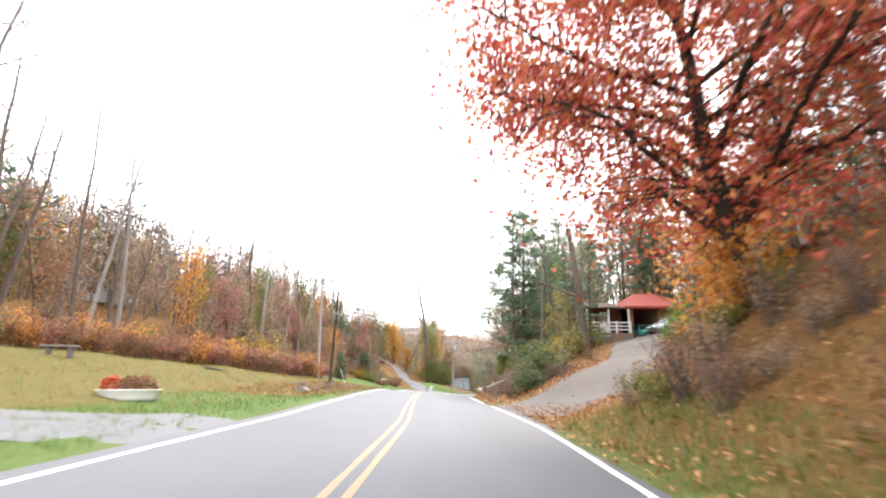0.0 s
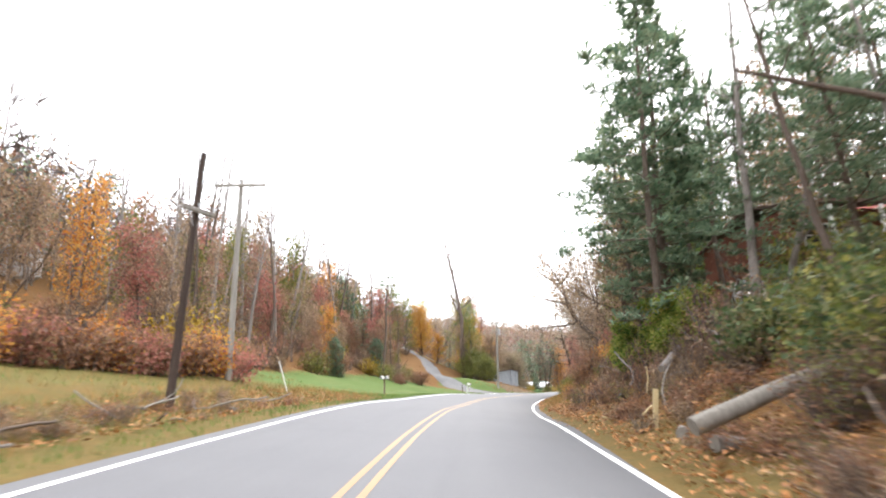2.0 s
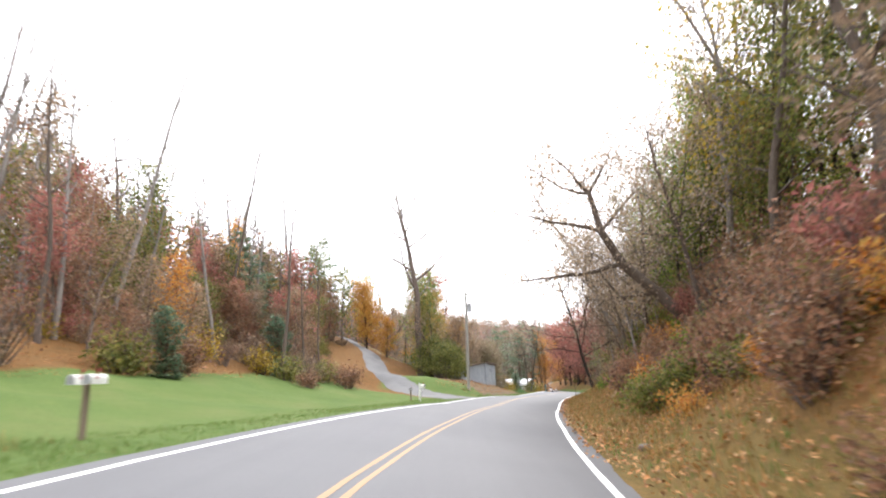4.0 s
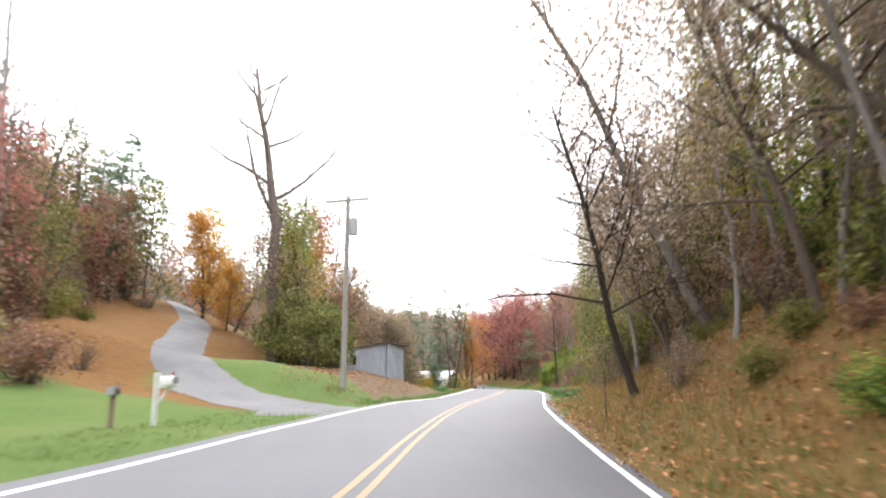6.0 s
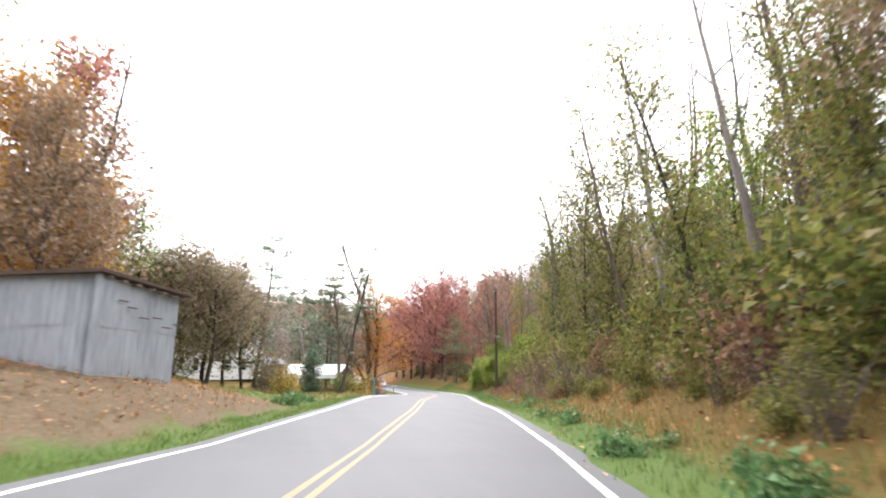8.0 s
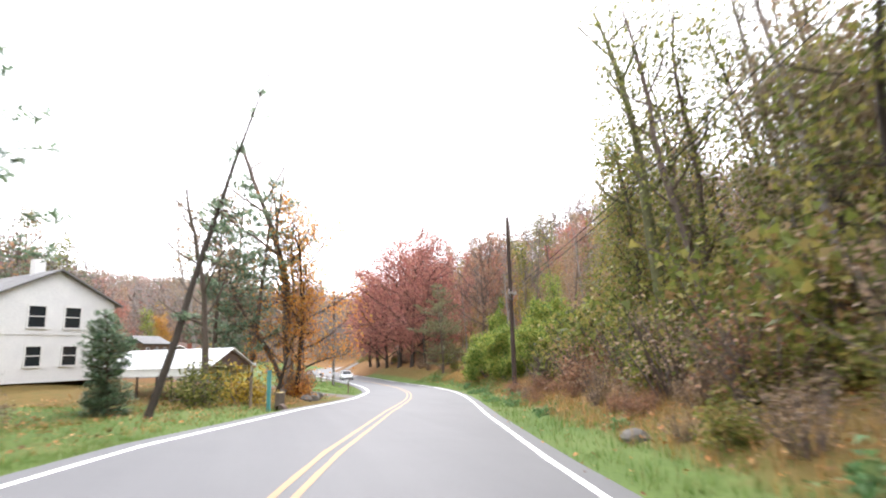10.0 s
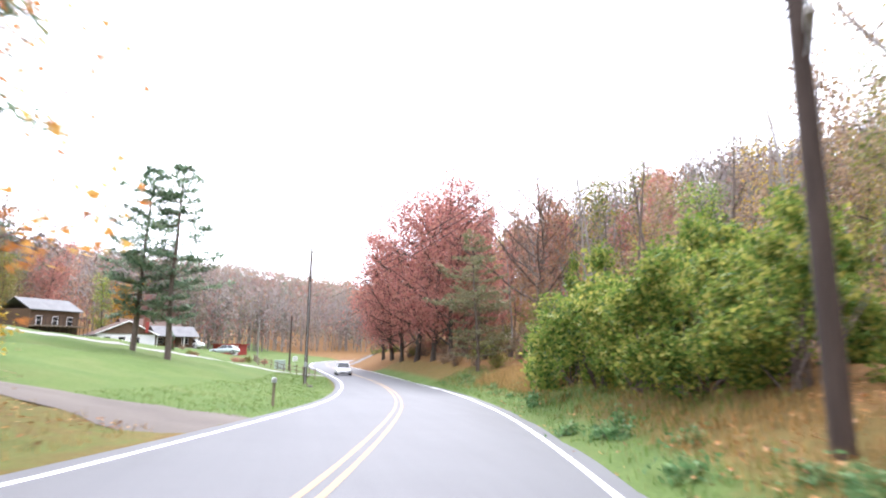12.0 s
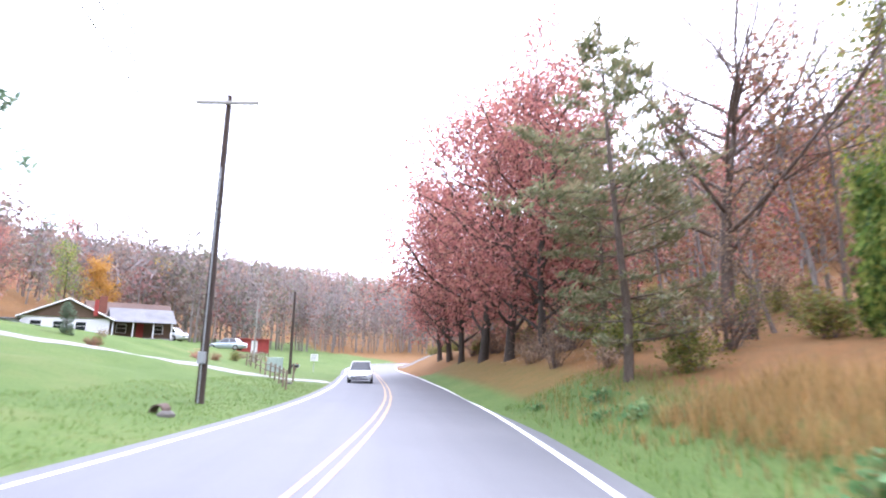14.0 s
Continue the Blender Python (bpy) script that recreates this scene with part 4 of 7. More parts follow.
kind("deadtall0", "dead_tree", "tall forked dead tree with broken limbs", "tree",
     broadleaf(203, 21, 0.36, 0.35, 12, 5.5, "bark_brown", None, rise=0.1, forks=5, twigs=4, lean=(0.1, 0), crook=0.1))
kind("overhang0", "leaning_tree", "old tree leaning out from the bank over the road", "tree",
     broadleaf(205, 11.5, 0.19, 0.3, 15, 4.6, "bark_brown", "paletan", size=0.1, per_tip=9, spread=0.4, rise=0.0, forks=7, twigs=5, keep=0.6, crook=0.07, lean=(-0.8, 0), lite=True))
kind("ivytree0", "roadside_tree", "dark ivy-grown trunk leaning out over the road", "tree",
     broadleaf(208, 11, 0.14, 0.28, 17, 5.2, "bark_brown", "paletan", size=0.1, per_tip=6, spread=0.45, forks=7, twigs=6, keep=0.55, crook=0.05, rise=-0.01, lite=True))
kind("ivybare0", "roadside_tree", "dark ivy-grown trunk leaning out over the road", "tree",
     broadleaf(208, 11, 0.15, 0.28, 17, 5.0, "bark_dark", "paletan", size=0.08, per_tip=3, spread=0.2, forks=7, twigs=6, keep=0.12, crook=0.05, rise=-0.01, lite=True))
kind("oaktan0", "dry_leaved_oak", "oak that holds its dry tan leaves", "tree",
     broadleaf(206, 10, 0.2, 0.12, 16, 4.6, "bark_brown", "tan", size=0.14, per_tip=11, spread=0.45, forks=6, twigs=4))
kind("orangemaple0", "orange_maple", "roadside maple with thin orange leaves", "tree",
     broadleaf(207, 13, 0.2, 0.16, 15, 4.2, "bark_dark", "orange", size=0.15, per_tip=7, spread=0.45, forks=6, twigs=4, keep=0.6))
kind("raggedpine0", "pine_tree", "old white pine with ragged open branches", "tree", conifer(64, 17, 0.24, 3.2, 4.8, tuft=0.38, gap=0.95, dense=2.3, ragged=0.6))
kind("lawnpine0", "pine_tree", "open-crowned white pine standing on the lawn", "tree", conifer(67, 16, 0.24, 3.4, 5.0, tuft=0.42, gap=0.85, dense=3.2, ragged=0.5))
kind("openpine0", "pine_tree", "roadside pine with spreading grey-green branches", "tree", conifer(66, 15, 0.2, 2.0, 5.0, leaf="softpine", tuft=0.34, gap=0.75, dense=3.4, ragged=0.5))
kind("deadpine0", "dead_pine", "leaning dead pine with broken branch stubs", "tree", conifer(65, 13.5, 0.13, 3.5, 1.1, bark="bark_dark", tuft=0.2, gap=0.9, dense=1, ragged=1.2))

rng = np.random.RandomState(7)


def scatter(names, weights, count, s0, s1, d0, d1, lo=0.8, hi=1.3, gap=2.0, group="", skip=(), join=False):
    """Plants kinds by chance over a stretch beside the road, no two too near each other."""
    done, tries = [], 0
    w = np.array(weights, float) / sum(weights)
    while len(done) < count and tries < count * 30:
        tries += 1
        s, d = rng.uniform(s0, s1), rng.uniform(d0, d1)
        if any(a < s < b and c < d < e for a, b, c, e in skip):
            continue
        x, y = xy(s, d)
        if any((x - q[0]) ** 2 + (y - q[1]) ** 2 < gap * gap for q in done):
            continue
        done.append((x, y))
        plant(names[rng.choice(len(names), p=w)], x, y, rng.uniform(lo, hi), rng.uniform(0, 360), rng.uniform(0, 4), rng.uniform(0, 360), group, stretch=rng.uniform(0.9, 1.15), join=join)


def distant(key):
    """Leaf tones of far woods, evened and pulled to grey: distance haze put into the colour."""
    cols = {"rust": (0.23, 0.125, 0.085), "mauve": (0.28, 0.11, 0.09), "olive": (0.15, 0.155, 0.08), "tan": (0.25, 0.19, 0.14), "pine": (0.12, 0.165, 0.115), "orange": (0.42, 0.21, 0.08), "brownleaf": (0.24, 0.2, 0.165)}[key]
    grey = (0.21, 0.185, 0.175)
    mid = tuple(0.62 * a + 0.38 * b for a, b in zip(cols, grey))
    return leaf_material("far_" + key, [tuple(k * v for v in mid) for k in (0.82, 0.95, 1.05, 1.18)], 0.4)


def far_woods():
    """The woods on the far hillsides: thousands of plain crowns, stems and twigs in a few sheets of colour."""
    r = np.random.RandomState(21)
    pal = ["rust", "mauve", "olive", "tan", "pine", "orange", "brownleaf"]
    prob = np.array([0.2, 0.16, 0.2, 0.2, 0.09, 0.03, 0.12])
    near, mid, far = {k: [] for k in pal}, {k: [] for k in pal}, {k: [] for k in pal}
    w = Wood()
    twig = []
    n = 0
    while n < 4600:
        s, d = r.uniform(-40, 430), r.choice([-1, 1]) * (44 + 250 * r.rand() ** 2.0)
        if d > 0 and s > 290:
            d = 12 + (d - 44) * 0.8
        if s > 270 and d < 0:
            d = -(22 + (abs(d) - 44) * 0.95)
        x, y = xy(s, d)
        s2, d2, z2 = to_sd(x, y)
        if abs(d2[0]) < 10 or y < -40:
            continue
        z = float(ground_z(x, y))
        k = pal[r.choice(7, p=prob)]
        h, rad = r.uniform(10, 18), r.uniform(2.4, 4.2)
        away = abs(d2[0]) if s < 195 else math.hypot(x - 31, y - 190)
        m = 170 if away < 120 else 70 if away < 220 else 45
        q = r.normal(0, 1, (m, 3))
        q /= np.linalg.norm(q, axis=1)[:, None]
        q *= r.uniform(0.3, 1.05, (m, 1))
        if k == "pine":
            q[:, 2] = np.abs(q[:, 2]) * 1.6
            q[:, :2] *= np.clip(1.2 - q[:, 2:] / 1.6, 0.15, 1)
        (near if away < 120 and s < 195 else mid if away < 220 else far)[k].append(q * (rad, rad, h * 0.46) + (x, y, z + h * 0.52 if k != "pine" else z + h * 0.3))
        top = np.array((x + r.normal(0, 0.6), y, z + h * r.uniform(0.95, 1.3)))
        w.stem([(x, y, z - 0.5), (x + r.normal(0, 0.3), y, z + h * 0.6), top], 0.17, 0.03, 3)
        twig.append(q[:26] * (rad * 0.9, rad * 0.9, h * 0.4) + (x, y, z + h * 0.68))
        n += 1
    ridge = {k: [] for k in pal}
    for i in range(3400):
        x, y = r.uniform(-420, 480), r.uniform(430, 780)
        if abs(float(to_sd(x, y)[1][0])) < 14 and y < 430:
            continue
        z = float(ground_z(x, y))
        q = r.normal(0, 1, (34, 3)) * (2.6, 2.6, 3.2)
        ridge[pal[r.choice(7, p=prob)]].append(q + (x, y, z + r.uniform(5, 9)))
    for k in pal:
        # all but the near woods take leaf colours with haze painted in
        hazed = distant(k)
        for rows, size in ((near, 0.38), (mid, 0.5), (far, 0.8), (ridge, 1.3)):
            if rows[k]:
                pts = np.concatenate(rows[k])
                tagged(new("hillside_woods", leaf_mesh("hillside_woods", r, pts, size, LEAF[k] if rows is near else hazed, 0.5)), "distant autumn woods covering the hillside", "woods", kind="stuff")
    tagged(new("hillside_trunks", w.mesh("hillside_trunks", M["bark_grey"])), "grey trunks of the distant woods", "woods", kind="stuff")
    tagged(new("hillside_twigs", leaf_mesh("hillside_twigs", r, np.concatenate(twig), 1.6, M["twig_haze"], 0.3, slim=0.016)), "bare grey twigs of the distant woods", "woods", kind="stuff")


far_woods()

# ---- woods on the hillside across the meadow and lawns ----
HILL = ["rust0", "rust1", "mauve0", "mauve1", "olive0", "olive1", "tan0", "tan1", "orange0", "yellow0", "thin0", "pine0", "bare0", "bare1", "bare2", "bare3", "bare4"]
HW = [3.5, 3.5, 1.6, 1.6, 3, 3, 4.5, 4.5, 1, 0.6, 4, 2, 4, 4, 4, 4, 4]
scatter(HILL, HW, 64, -25, 70, -75, -34, 0.7, 1.05, 2.6, "hillside trees", skip=((58, 78, -52, -34),))
scatter(["bare0", "bare1", "bare2", "bare4", "rust0", "olive0"], [3, 3, 3, 3, 2, 3], 16, 14, 42, -36, -25, 0.9, 1.2, 2.2, "tall trees at the meadow's edge")
scatter(HILL, HW, 84, 66, 108, -62, -21, 0.65, 1.0, 2.0, "hillside trees")
scatter(["bare0", "bare1", "bare2", "bare3", "bare4"], [1, 1, 1, 1, 1], 18, 76, 112, -44, -24, 0.9, 1.15, 2.4, "tall bare trees")
scatter(["bush_rust0", "bush_mauve0", "bush_olive0", "brush0", "brush1", "bush_tan0", "bush_yellow0"], [4, 2, 2, 4, 4, 3, 1], 84, 64, 106, -34, -18.5, 0.7, 1.4, 1.2, "understorey", join=True)
scatter(["olive0", "rust0", "tan0", "mauve0", "orange0", "thin0"], [3, 3, 2, 2, 1, 2], 16, 82, 106, -27, -19, 0.35, 0.65, 1.8, "small hillside trees")
scatter(HILL, HW, 42, 112, 150, -60, -22, 0.7, 1.1, 2.4, "hillside trees", skip=((134, 150, -24, -4), (112, 131, -32, -16), (130, 150, -45, -25)))
scatter(HILL, HW, 34, 150, 200, -75, -36, 0.8, 1.2, 3.0, "hillside trees", skip=((168, 190, -42, -20),))
scatter(HILL, HW, 56, 200, 310, -90, -38, 0.8, 1.25, 3.0, "hillside trees", skip=((215, 285, -42, -10),))
DRIVE = ((101, 109, -9, -4), (104, 113, -16, -6), (108, 122, -21, -11.5), (117, 128, -25, -17), (125, 137, -31.5, -20.5))
scatter(["bush_rust0", "bush_olive0", "brush0", "brush1", "bush_tan0", "bush_bank0"], [3, 2, 3, 3, 2, 2], 60, 96, 124, -32, -14, 0.5, 1.2, 1.2, "understorey", skip=DRIVE, join=True)
scatter(["olive0", "rust0", "tan0", "mauve0", "thin0", "thin2", "bare0", "bare2", "pine0"], [3, 3, 2, 2, 2, 2, 2, 2, 1.5], 34, 96, 124, -40, -16, 0.5, 0.95, 1.8, "hillside trees", skip=DRIVE)
scatter(["rust0", "tan0", "olive0", "thin0", "mauve0", "thin2", "orange0"], [3, 3, 2, 3, 1, 2, 1], 18, 100, 124, -31, -18.5, 0.45, 0.8, 1.8, "hillside trees", skip=DRIVE)
scatter(["brush0", "brush1", "bush_rust0", "bush_tan0", "bush_olive0"], [3, 3, 3, 2, 2], 40, 98, 124, -30, -17.5, 0.4, 0.9, 1.0, "understorey", skip=DRIVE, join=True)
# woods on the cut bank
RW = ["thin0", "thin1", "thin2", "thin3", "olive0", "olive1", "tan0", "tan1", "rust0", "leafy0", "leafy2", "bare0", "bare1", "bare2", "bare3"]
RP = [4, 3, 4, 5, 2, 2, 2, 2, 1.5, 3, 3, 3, 3, 3, 3]
FRONT = ["leafy0", "leafy1", "leafy2", "thin0", "thin2", "thin3", "bare1", "bare2"]
FP = [3.5, 3, 3.5, 2.5, 2.5, 2.5, 2, 2]
scatter(RW, RP, 26, -16, 14, 13, 36, 0.85, 1.2, 2.4, "bank trees")
scatter(["bare0", "bare1", "bare2", "thin0", "thin3"], [2, 2, 2, 1, 1], 20, 32, 64, 25, 36, 0.75, 1.0, 2.2, "trees behind the hill house")
tree_cut = [("orange1", 36, 17.8, 0.95), ("orange0", 33, 18.5, 0.8), ("bush_green1", 38.2, 18.7, 1.2), ("bush_green0", 35.2, 16.6, 0.9), ("bush_rust1", 31, 17.5, 0.9)]
for k, s, d, sc in tree_cut:
    plant(k, *xy(s, d), sc, s * 40)
scatter(RW + ["pine0", "pine1"], RP + [6, 6], 26, 28, 66, 35, 60, 0.9, 1.25, 2.8, "bank trees")
scatter(["thin0", "thin1", "leafy0", "leafy1", "bare1", "thin2", "leafy2"], [3, 3, 4, 5, 2, 3, 3], 30, 66, 112, 11.5, 17, 0.75, 1.1, 1.8, "bank trees")
scatter(RW, RP, 38, 66, 118, 16, 34, 0.85, 1.2, 2.0, "bank trees")
scatter(["leafy0", "leafy1", "leafy2"], [1, 1, 1], 13, 84, 112, 11, 17, 0.8, 1.1, 2.2, "bank trees")
scatter(["thin0", "thin3", "bare1", "bare3", "thin1"], [2, 2, 2, 2, 1], 18, 94, 118, 7.8, 13, 0.45, 0.7, 1.4, "slender bank trees")
scatter(FRONT, FP, 40, 110, 168, 9.5, 17, 0.75, 1.1, 1.7, "bank trees", skip=((150, 168, 9, 11.5),))
scatter(RW, RP, 36, 112, 168, 16, 36, 0.9, 1.25, 2.0, "bank trees")
scatter(["leafy0", "leafy2", "brown0", "thin2"], [2, 2, 3, 3], 8, 148, 168, 10.5, 15, 0.8, 1.1, 1.7, "bank trees")
scatter(RW, RP, 40, 168, 215, 17, 48, 0.75, 1.1, 2.2, "bank trees")
scatter(["mauve0", "rust1", "tan1", "olive0", "bare1", "thin1", "mauve1"], [3, 3, 2, 2, 2, 2, 3], 40, 215, 300, 16, 50, 0.9, 1.3, 2.8, "bank trees")
# undergrowth on the cut bank
UG = ["brush0", "brush1", "brush2", "bush_olive0", "bush_bank0", "bush_bank1", "bush_tan0", "bush_rust0", "bush_rust1", "bush_green0"]
UP = [4, 4, 4, 2.5, 3, 3, 3, 2, 2, 1]
scatter(["brush0", "brush1", "bush_rust0", "bush_tan0", "bush_bank0"], [3, 3, 2, 2, 2], 44, 3, 16, 6.0, 12, 0.3, 0.7, 0.7, "bank shrubs")
scatter(UG, UP, 34, -14, 15, 7.2, 14, 0.35, 0.8, 1.0, "bank shrubs")
scatter(["bush_rust0", "bush_rust1", "brush0", "brush1", "bush_mauve1", "bush_olive0"], [4, 4, 3, 3, 2, 1], 22, 64, 86, 9.2, 13, 0.7, 1.2, 1.2, "bank shrubs")
scatter(UG, UP, 60, 76, 118, 9.0, 14, 0.45, 0.9, 1.0, "bank shrubs")
scatter(UG, UP, 90, 112, 168, 7.4, 12, 0.55, 1.1, 1.1, "bank shrubs")
scatter(["bush_bank0", "bush_bank1", "bush_olive1"], [3, 3, 2], 46, 112, 168, 9, 14, 1.1, 1.7, 1.6, "bank shrubs")
scatter(["brush0", "bush_rust0", "bush_bank0", "bush_tan0", "bush_green0"], [3, 2, 3, 2, 1], 70, 64, 118, 6.6, 10, 0.22, 0.5, 0.7, "low bank growth", join=True)
scatter(["brush0", "bush_rust0", "bush_bank0", "bush_tan0"], [3, 3, 2, 2], 50, 140, 170, 5.9, 9, 0.25, 0.5, 0.8, "low bank growth", join=True)
scatter(UG, UP, 24, 205, 250, 8, 15, 0.6, 1.1, 1.6, "bank shrubs", skip=((205, 211, 5, 8),))

scatter(["brush0", "brush1", "bush_tan0", "bush_rust0", "bush_bank0", "bush_olive1"], [3, 3, 3, 2, 2, 2], 110, 212, 300, 9, 34, 0.5, 1.2, 1.5, "low bank growth", join=True)
scatter(["thin0", "thin1", "bare1", "bare2", "bare3"], [2, 2, 2, 2, 2], 26, 212, 250, 15, 34, 0.6, 0.9, 1.8, "slender bank trees")
scatter(["brush0", "brush1", "bush_tan0", "bush_rust0"], [3, 3, 2, 2], 110, 29, 62, 5.1, 11, 0.25, 0.55, 0.55, "low bank growth", skip=((28, 34, 8, 16),), join=True)

scatter(["bush_rust0", "bush_rust1", "bush_orange0", "brush1", "bush_bank0"], [3, 3, 4, 2, 3], 40, 63, 84, 5.9, 9.6, 0.4, 0.8, 0.8, "rusty bank shrubs")

scatter(["bush_bank0", "brush0", "bush_olive0", "brush2"], [3, 2, 3, 2], 40, 112, 150, 6.8, 9.0, 0.3, 0.6, 0.8, "low bank growth", join=True)

# ---- trees that stand out, one by one ----
def tree_at(kindname, s, d, scale=1.0, turn=0.0, tip=0.0, tip_to=0.0, label="", stretch=1.0):
    x, y = xy(s, d)
    return plant(kindname, x, y, scale, turn, tip, tip_to, "", label, 0.1, stretch)


tree_at("redoak0", 14.2, 9.6, 1.08, 0)
tree_at("oaktan0", 13, 13.5, 1.0, 20, label="dark-trunked tree leaning from the bank with dry leaves")
tree_at("thin3", 12, 12.5, 1.1, 40)
tree_at("bush_orange1", 16.5, 10.5, 1.4, 10)
tree_at("bush_orange0", 13.5, 9.2, 1.2, 70)
tree_at("thin1", 27.2, 7.7, 0.3, 60, label="small crooked bare tree beside the gravel driveway")
for s, d, k, sc, tu in ((49, 7.6, "pine1", 0.88, 10), (52, 8.8, "lawnpine0", 0.95, 80), (56, 8.6, "raggedpine0", 0.75, 200), (46, 9.6, "pine0", 0.55, 140), (43.6, 11.4, "pine2", 0.6, 250), (41.5, 12.4, "pine1", 0.5, 100), (60, 12, "pine0", 0.8, 95), (62, 16, "pine1", 0.85, 20), (59.8, 23.6, "pine2", 1.1, 310), (62, 20.5, "pine1", 1.15, 50), (57.5, 28, "pine2", 1.2, 130), (64, 24, "pine2", 0.95, 60), (60, 30, "pine1", 1.0, 160), (55, 33, "pine2", 0.95, 190), (47, 31, "pine0", 1.4, 30), (41, 27.5, "pine2", 1.25, 240), (44, 33, "pine1", 1.4, 90)):
    tree_at(k, s, d, sc, tu)
for s, d, k, sc in ((45.5, 9.4, "bare1", 0.72), (43.0, 10.6, "bare4", 0.55), (50.5, 10.4, "bare2", 0.6), (47.2, 10.8, "thin3", 0.6), (42.2, 12.0, "bare3", 0.5)):
    tree_at(k, s, d, sc, s * 29, 2, 200)
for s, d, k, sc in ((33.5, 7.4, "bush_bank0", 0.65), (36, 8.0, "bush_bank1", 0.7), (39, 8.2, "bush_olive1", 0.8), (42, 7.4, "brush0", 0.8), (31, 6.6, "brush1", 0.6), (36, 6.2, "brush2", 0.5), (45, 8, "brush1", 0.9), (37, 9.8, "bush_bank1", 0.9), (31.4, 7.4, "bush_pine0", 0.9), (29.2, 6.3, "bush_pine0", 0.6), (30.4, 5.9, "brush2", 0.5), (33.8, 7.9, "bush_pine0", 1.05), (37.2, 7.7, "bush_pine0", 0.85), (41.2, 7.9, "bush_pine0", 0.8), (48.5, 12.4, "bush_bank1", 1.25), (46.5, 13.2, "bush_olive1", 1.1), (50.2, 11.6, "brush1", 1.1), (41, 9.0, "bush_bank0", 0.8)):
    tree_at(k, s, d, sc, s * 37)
tree_at("vine1", 47.0, 7.9, 0.5, 30, label="viny shrub mound with green and yellow leaves")
tree_at("vine0", 50.5, 7.4, 0.55, 130, label="viny shrub mound with green and yellow leaves")
for s, d, sc, tu in ((66, 7.4, 0.75, 0), (70, 9.5, 0.9, 40)):
    tree_at("bush_rust1", s, d, sc, tu)
tree_at("oaktan0", 62, 8.8, 0.75, 20, label="slim roadside tree with a few dry leaves", stretch=1.1)
tree_at("overhang0", 94, 10.6, 0.8, -15)


def leaning_giant(s, d):
    """A thick trunk that leans far out of the bank, with one long level limb over the road."""
    r = np.random.RandomState(77)
    w, tips = Wood(), []

    def grow(start, way, length, rad, forks, twigs, bend=0.12, rise=0.0):
        limb = wander(r, start, way, length, 8, bend, rise)
        w.stem(limb, rad, rad * 0.22, 6)
        dv = (limb[-1] - limb[0]) / np.linalg.norm(limb[-1] - limb[0])
        for j in range(forks):
            q = limb[1 + r.randint(8)]
            br = wander(r, q, dv * 0.7 + r.normal(0, 0.6, 3), length * r.uniform(0.18, 0.42), 4, 0.2, rise)
            w.stem(br[::2], rad * 0.26, rad * 0.07, 4)
            tips.extend(br[2:])
            for m in range(twigs):
                tw = wander(r, br[1 + r.randint(4)], r.normal(0, 1, 3) + (-0.2, 0, 0.1), r.uniform(0.4, 1.1), 2, 0.25, 0.0)
                w.twig(tw[0], tw[2], 0.012)
                tips.extend(tw[1:])
        return limb

    trunk = np.array([(1.3, 0, -1.0), (0.3, 0, -0.2), (-0.3, 0, 0.7), (-1.4, 0, 2.0), (-2.9, -0.1, 3.5), (-3.8, -0.3, 5.2), (-4.2, -0.4, 7.2)])
    w.stem(trunk[:5], 0.36, 0.24, 9)
    w.stem(trunk[4:], 0.24, 0.12, 8)
    grow(trunk[4], (-1, 0.15, 0.0), 5.4, 0.13, 12, 5, 0.1)
    grow(trunk[5], (-1, -0.3, 0.35), 4.6, 0.11, 10, 5)
    grow(trunk[6], (-0.6, 0.2, 0.8), 4.2, 0.1, 10, 5)
    grow(trunk[6], (-0.9, 0.5, 0.3), 4.4, 0.09, 10, 5)
    grow(trunk[6], (0.5, 0.1, 1.0), 3.6, 0.09, 8, 5)
    grow(trunk[3], (-0.9, 0.4, 0.1), 3.4, 0.09, 8, 4)
    grow(trunk[5], (0.7, 0.3, 0.9), 3.4, 0.09, 8, 4)
    ob = thing("leaning_tree", spot(s, d, sink=0.8), "thick old tree leaning from the bank with pale dry leaves", "tree")
    under(new("trunk", w.mesh("trunk", M["bark_brown"])), ob)
    under(new("crown", leaf_mesh("crown", r, np.array(tips), 0.115, LEAF["paletan"], 0.38, 7)), ob)


leaning_giant(84.5, 10.4)
tree_at("ivytree0", 90, 9.2, 0.95, 60, 6, 270, label="slender roadside tree with pale dangling twigs")
tree_at("ivytree0", 97, 8.8, 0.95, 160, 8, 270, label="slender roadside tree with pale dangling twigs")
tree_at("ivytree0", 106.5, 8.8, 1.0, 200, 5, 270, label="slender roadside tree with pale dangling twigs")
tree_at("ivytree0", 110, 9.0, 0.9, 250, 5, 270, label="slender roadside tree with pale dangling twigs")
tree_at("ivytree0", 80, 9.8, 0.9, 300, 6, 270, label="slender roadside tree with pale dangling twigs")
tree_at("ivybare0", 103.8, 6.3, 1.0, 0, 17, 270)
tree_at("thin3", 106, 9.5, 1.0, 100, 6, 250)
for s, d, k, sc in ((91, 14.0, "leafy1", 1.2), (97, 14.4, "leafy1", 1.15)):
    tree_at(k, s, d, sc, s * 41)
for s, d, k, sc in ((49, -27.4, "bare1", 1.1), (47.5, -29, "bare3", 1.15), (51, -29.5, "bare2", 1.05), (44, -28, "bare4", 1.0), (38, -30, "bare0", 1.5), (35, -33, "bare2", 1.5), (31, -27, "bare3", 1.3), (27, -31, "bare1", 1.4), (24, -28, "bare4", 1.3), (57, -32, "bare0", 1.0)):
    tree_at(k, s, d, sc, s * 31, 4, 60)
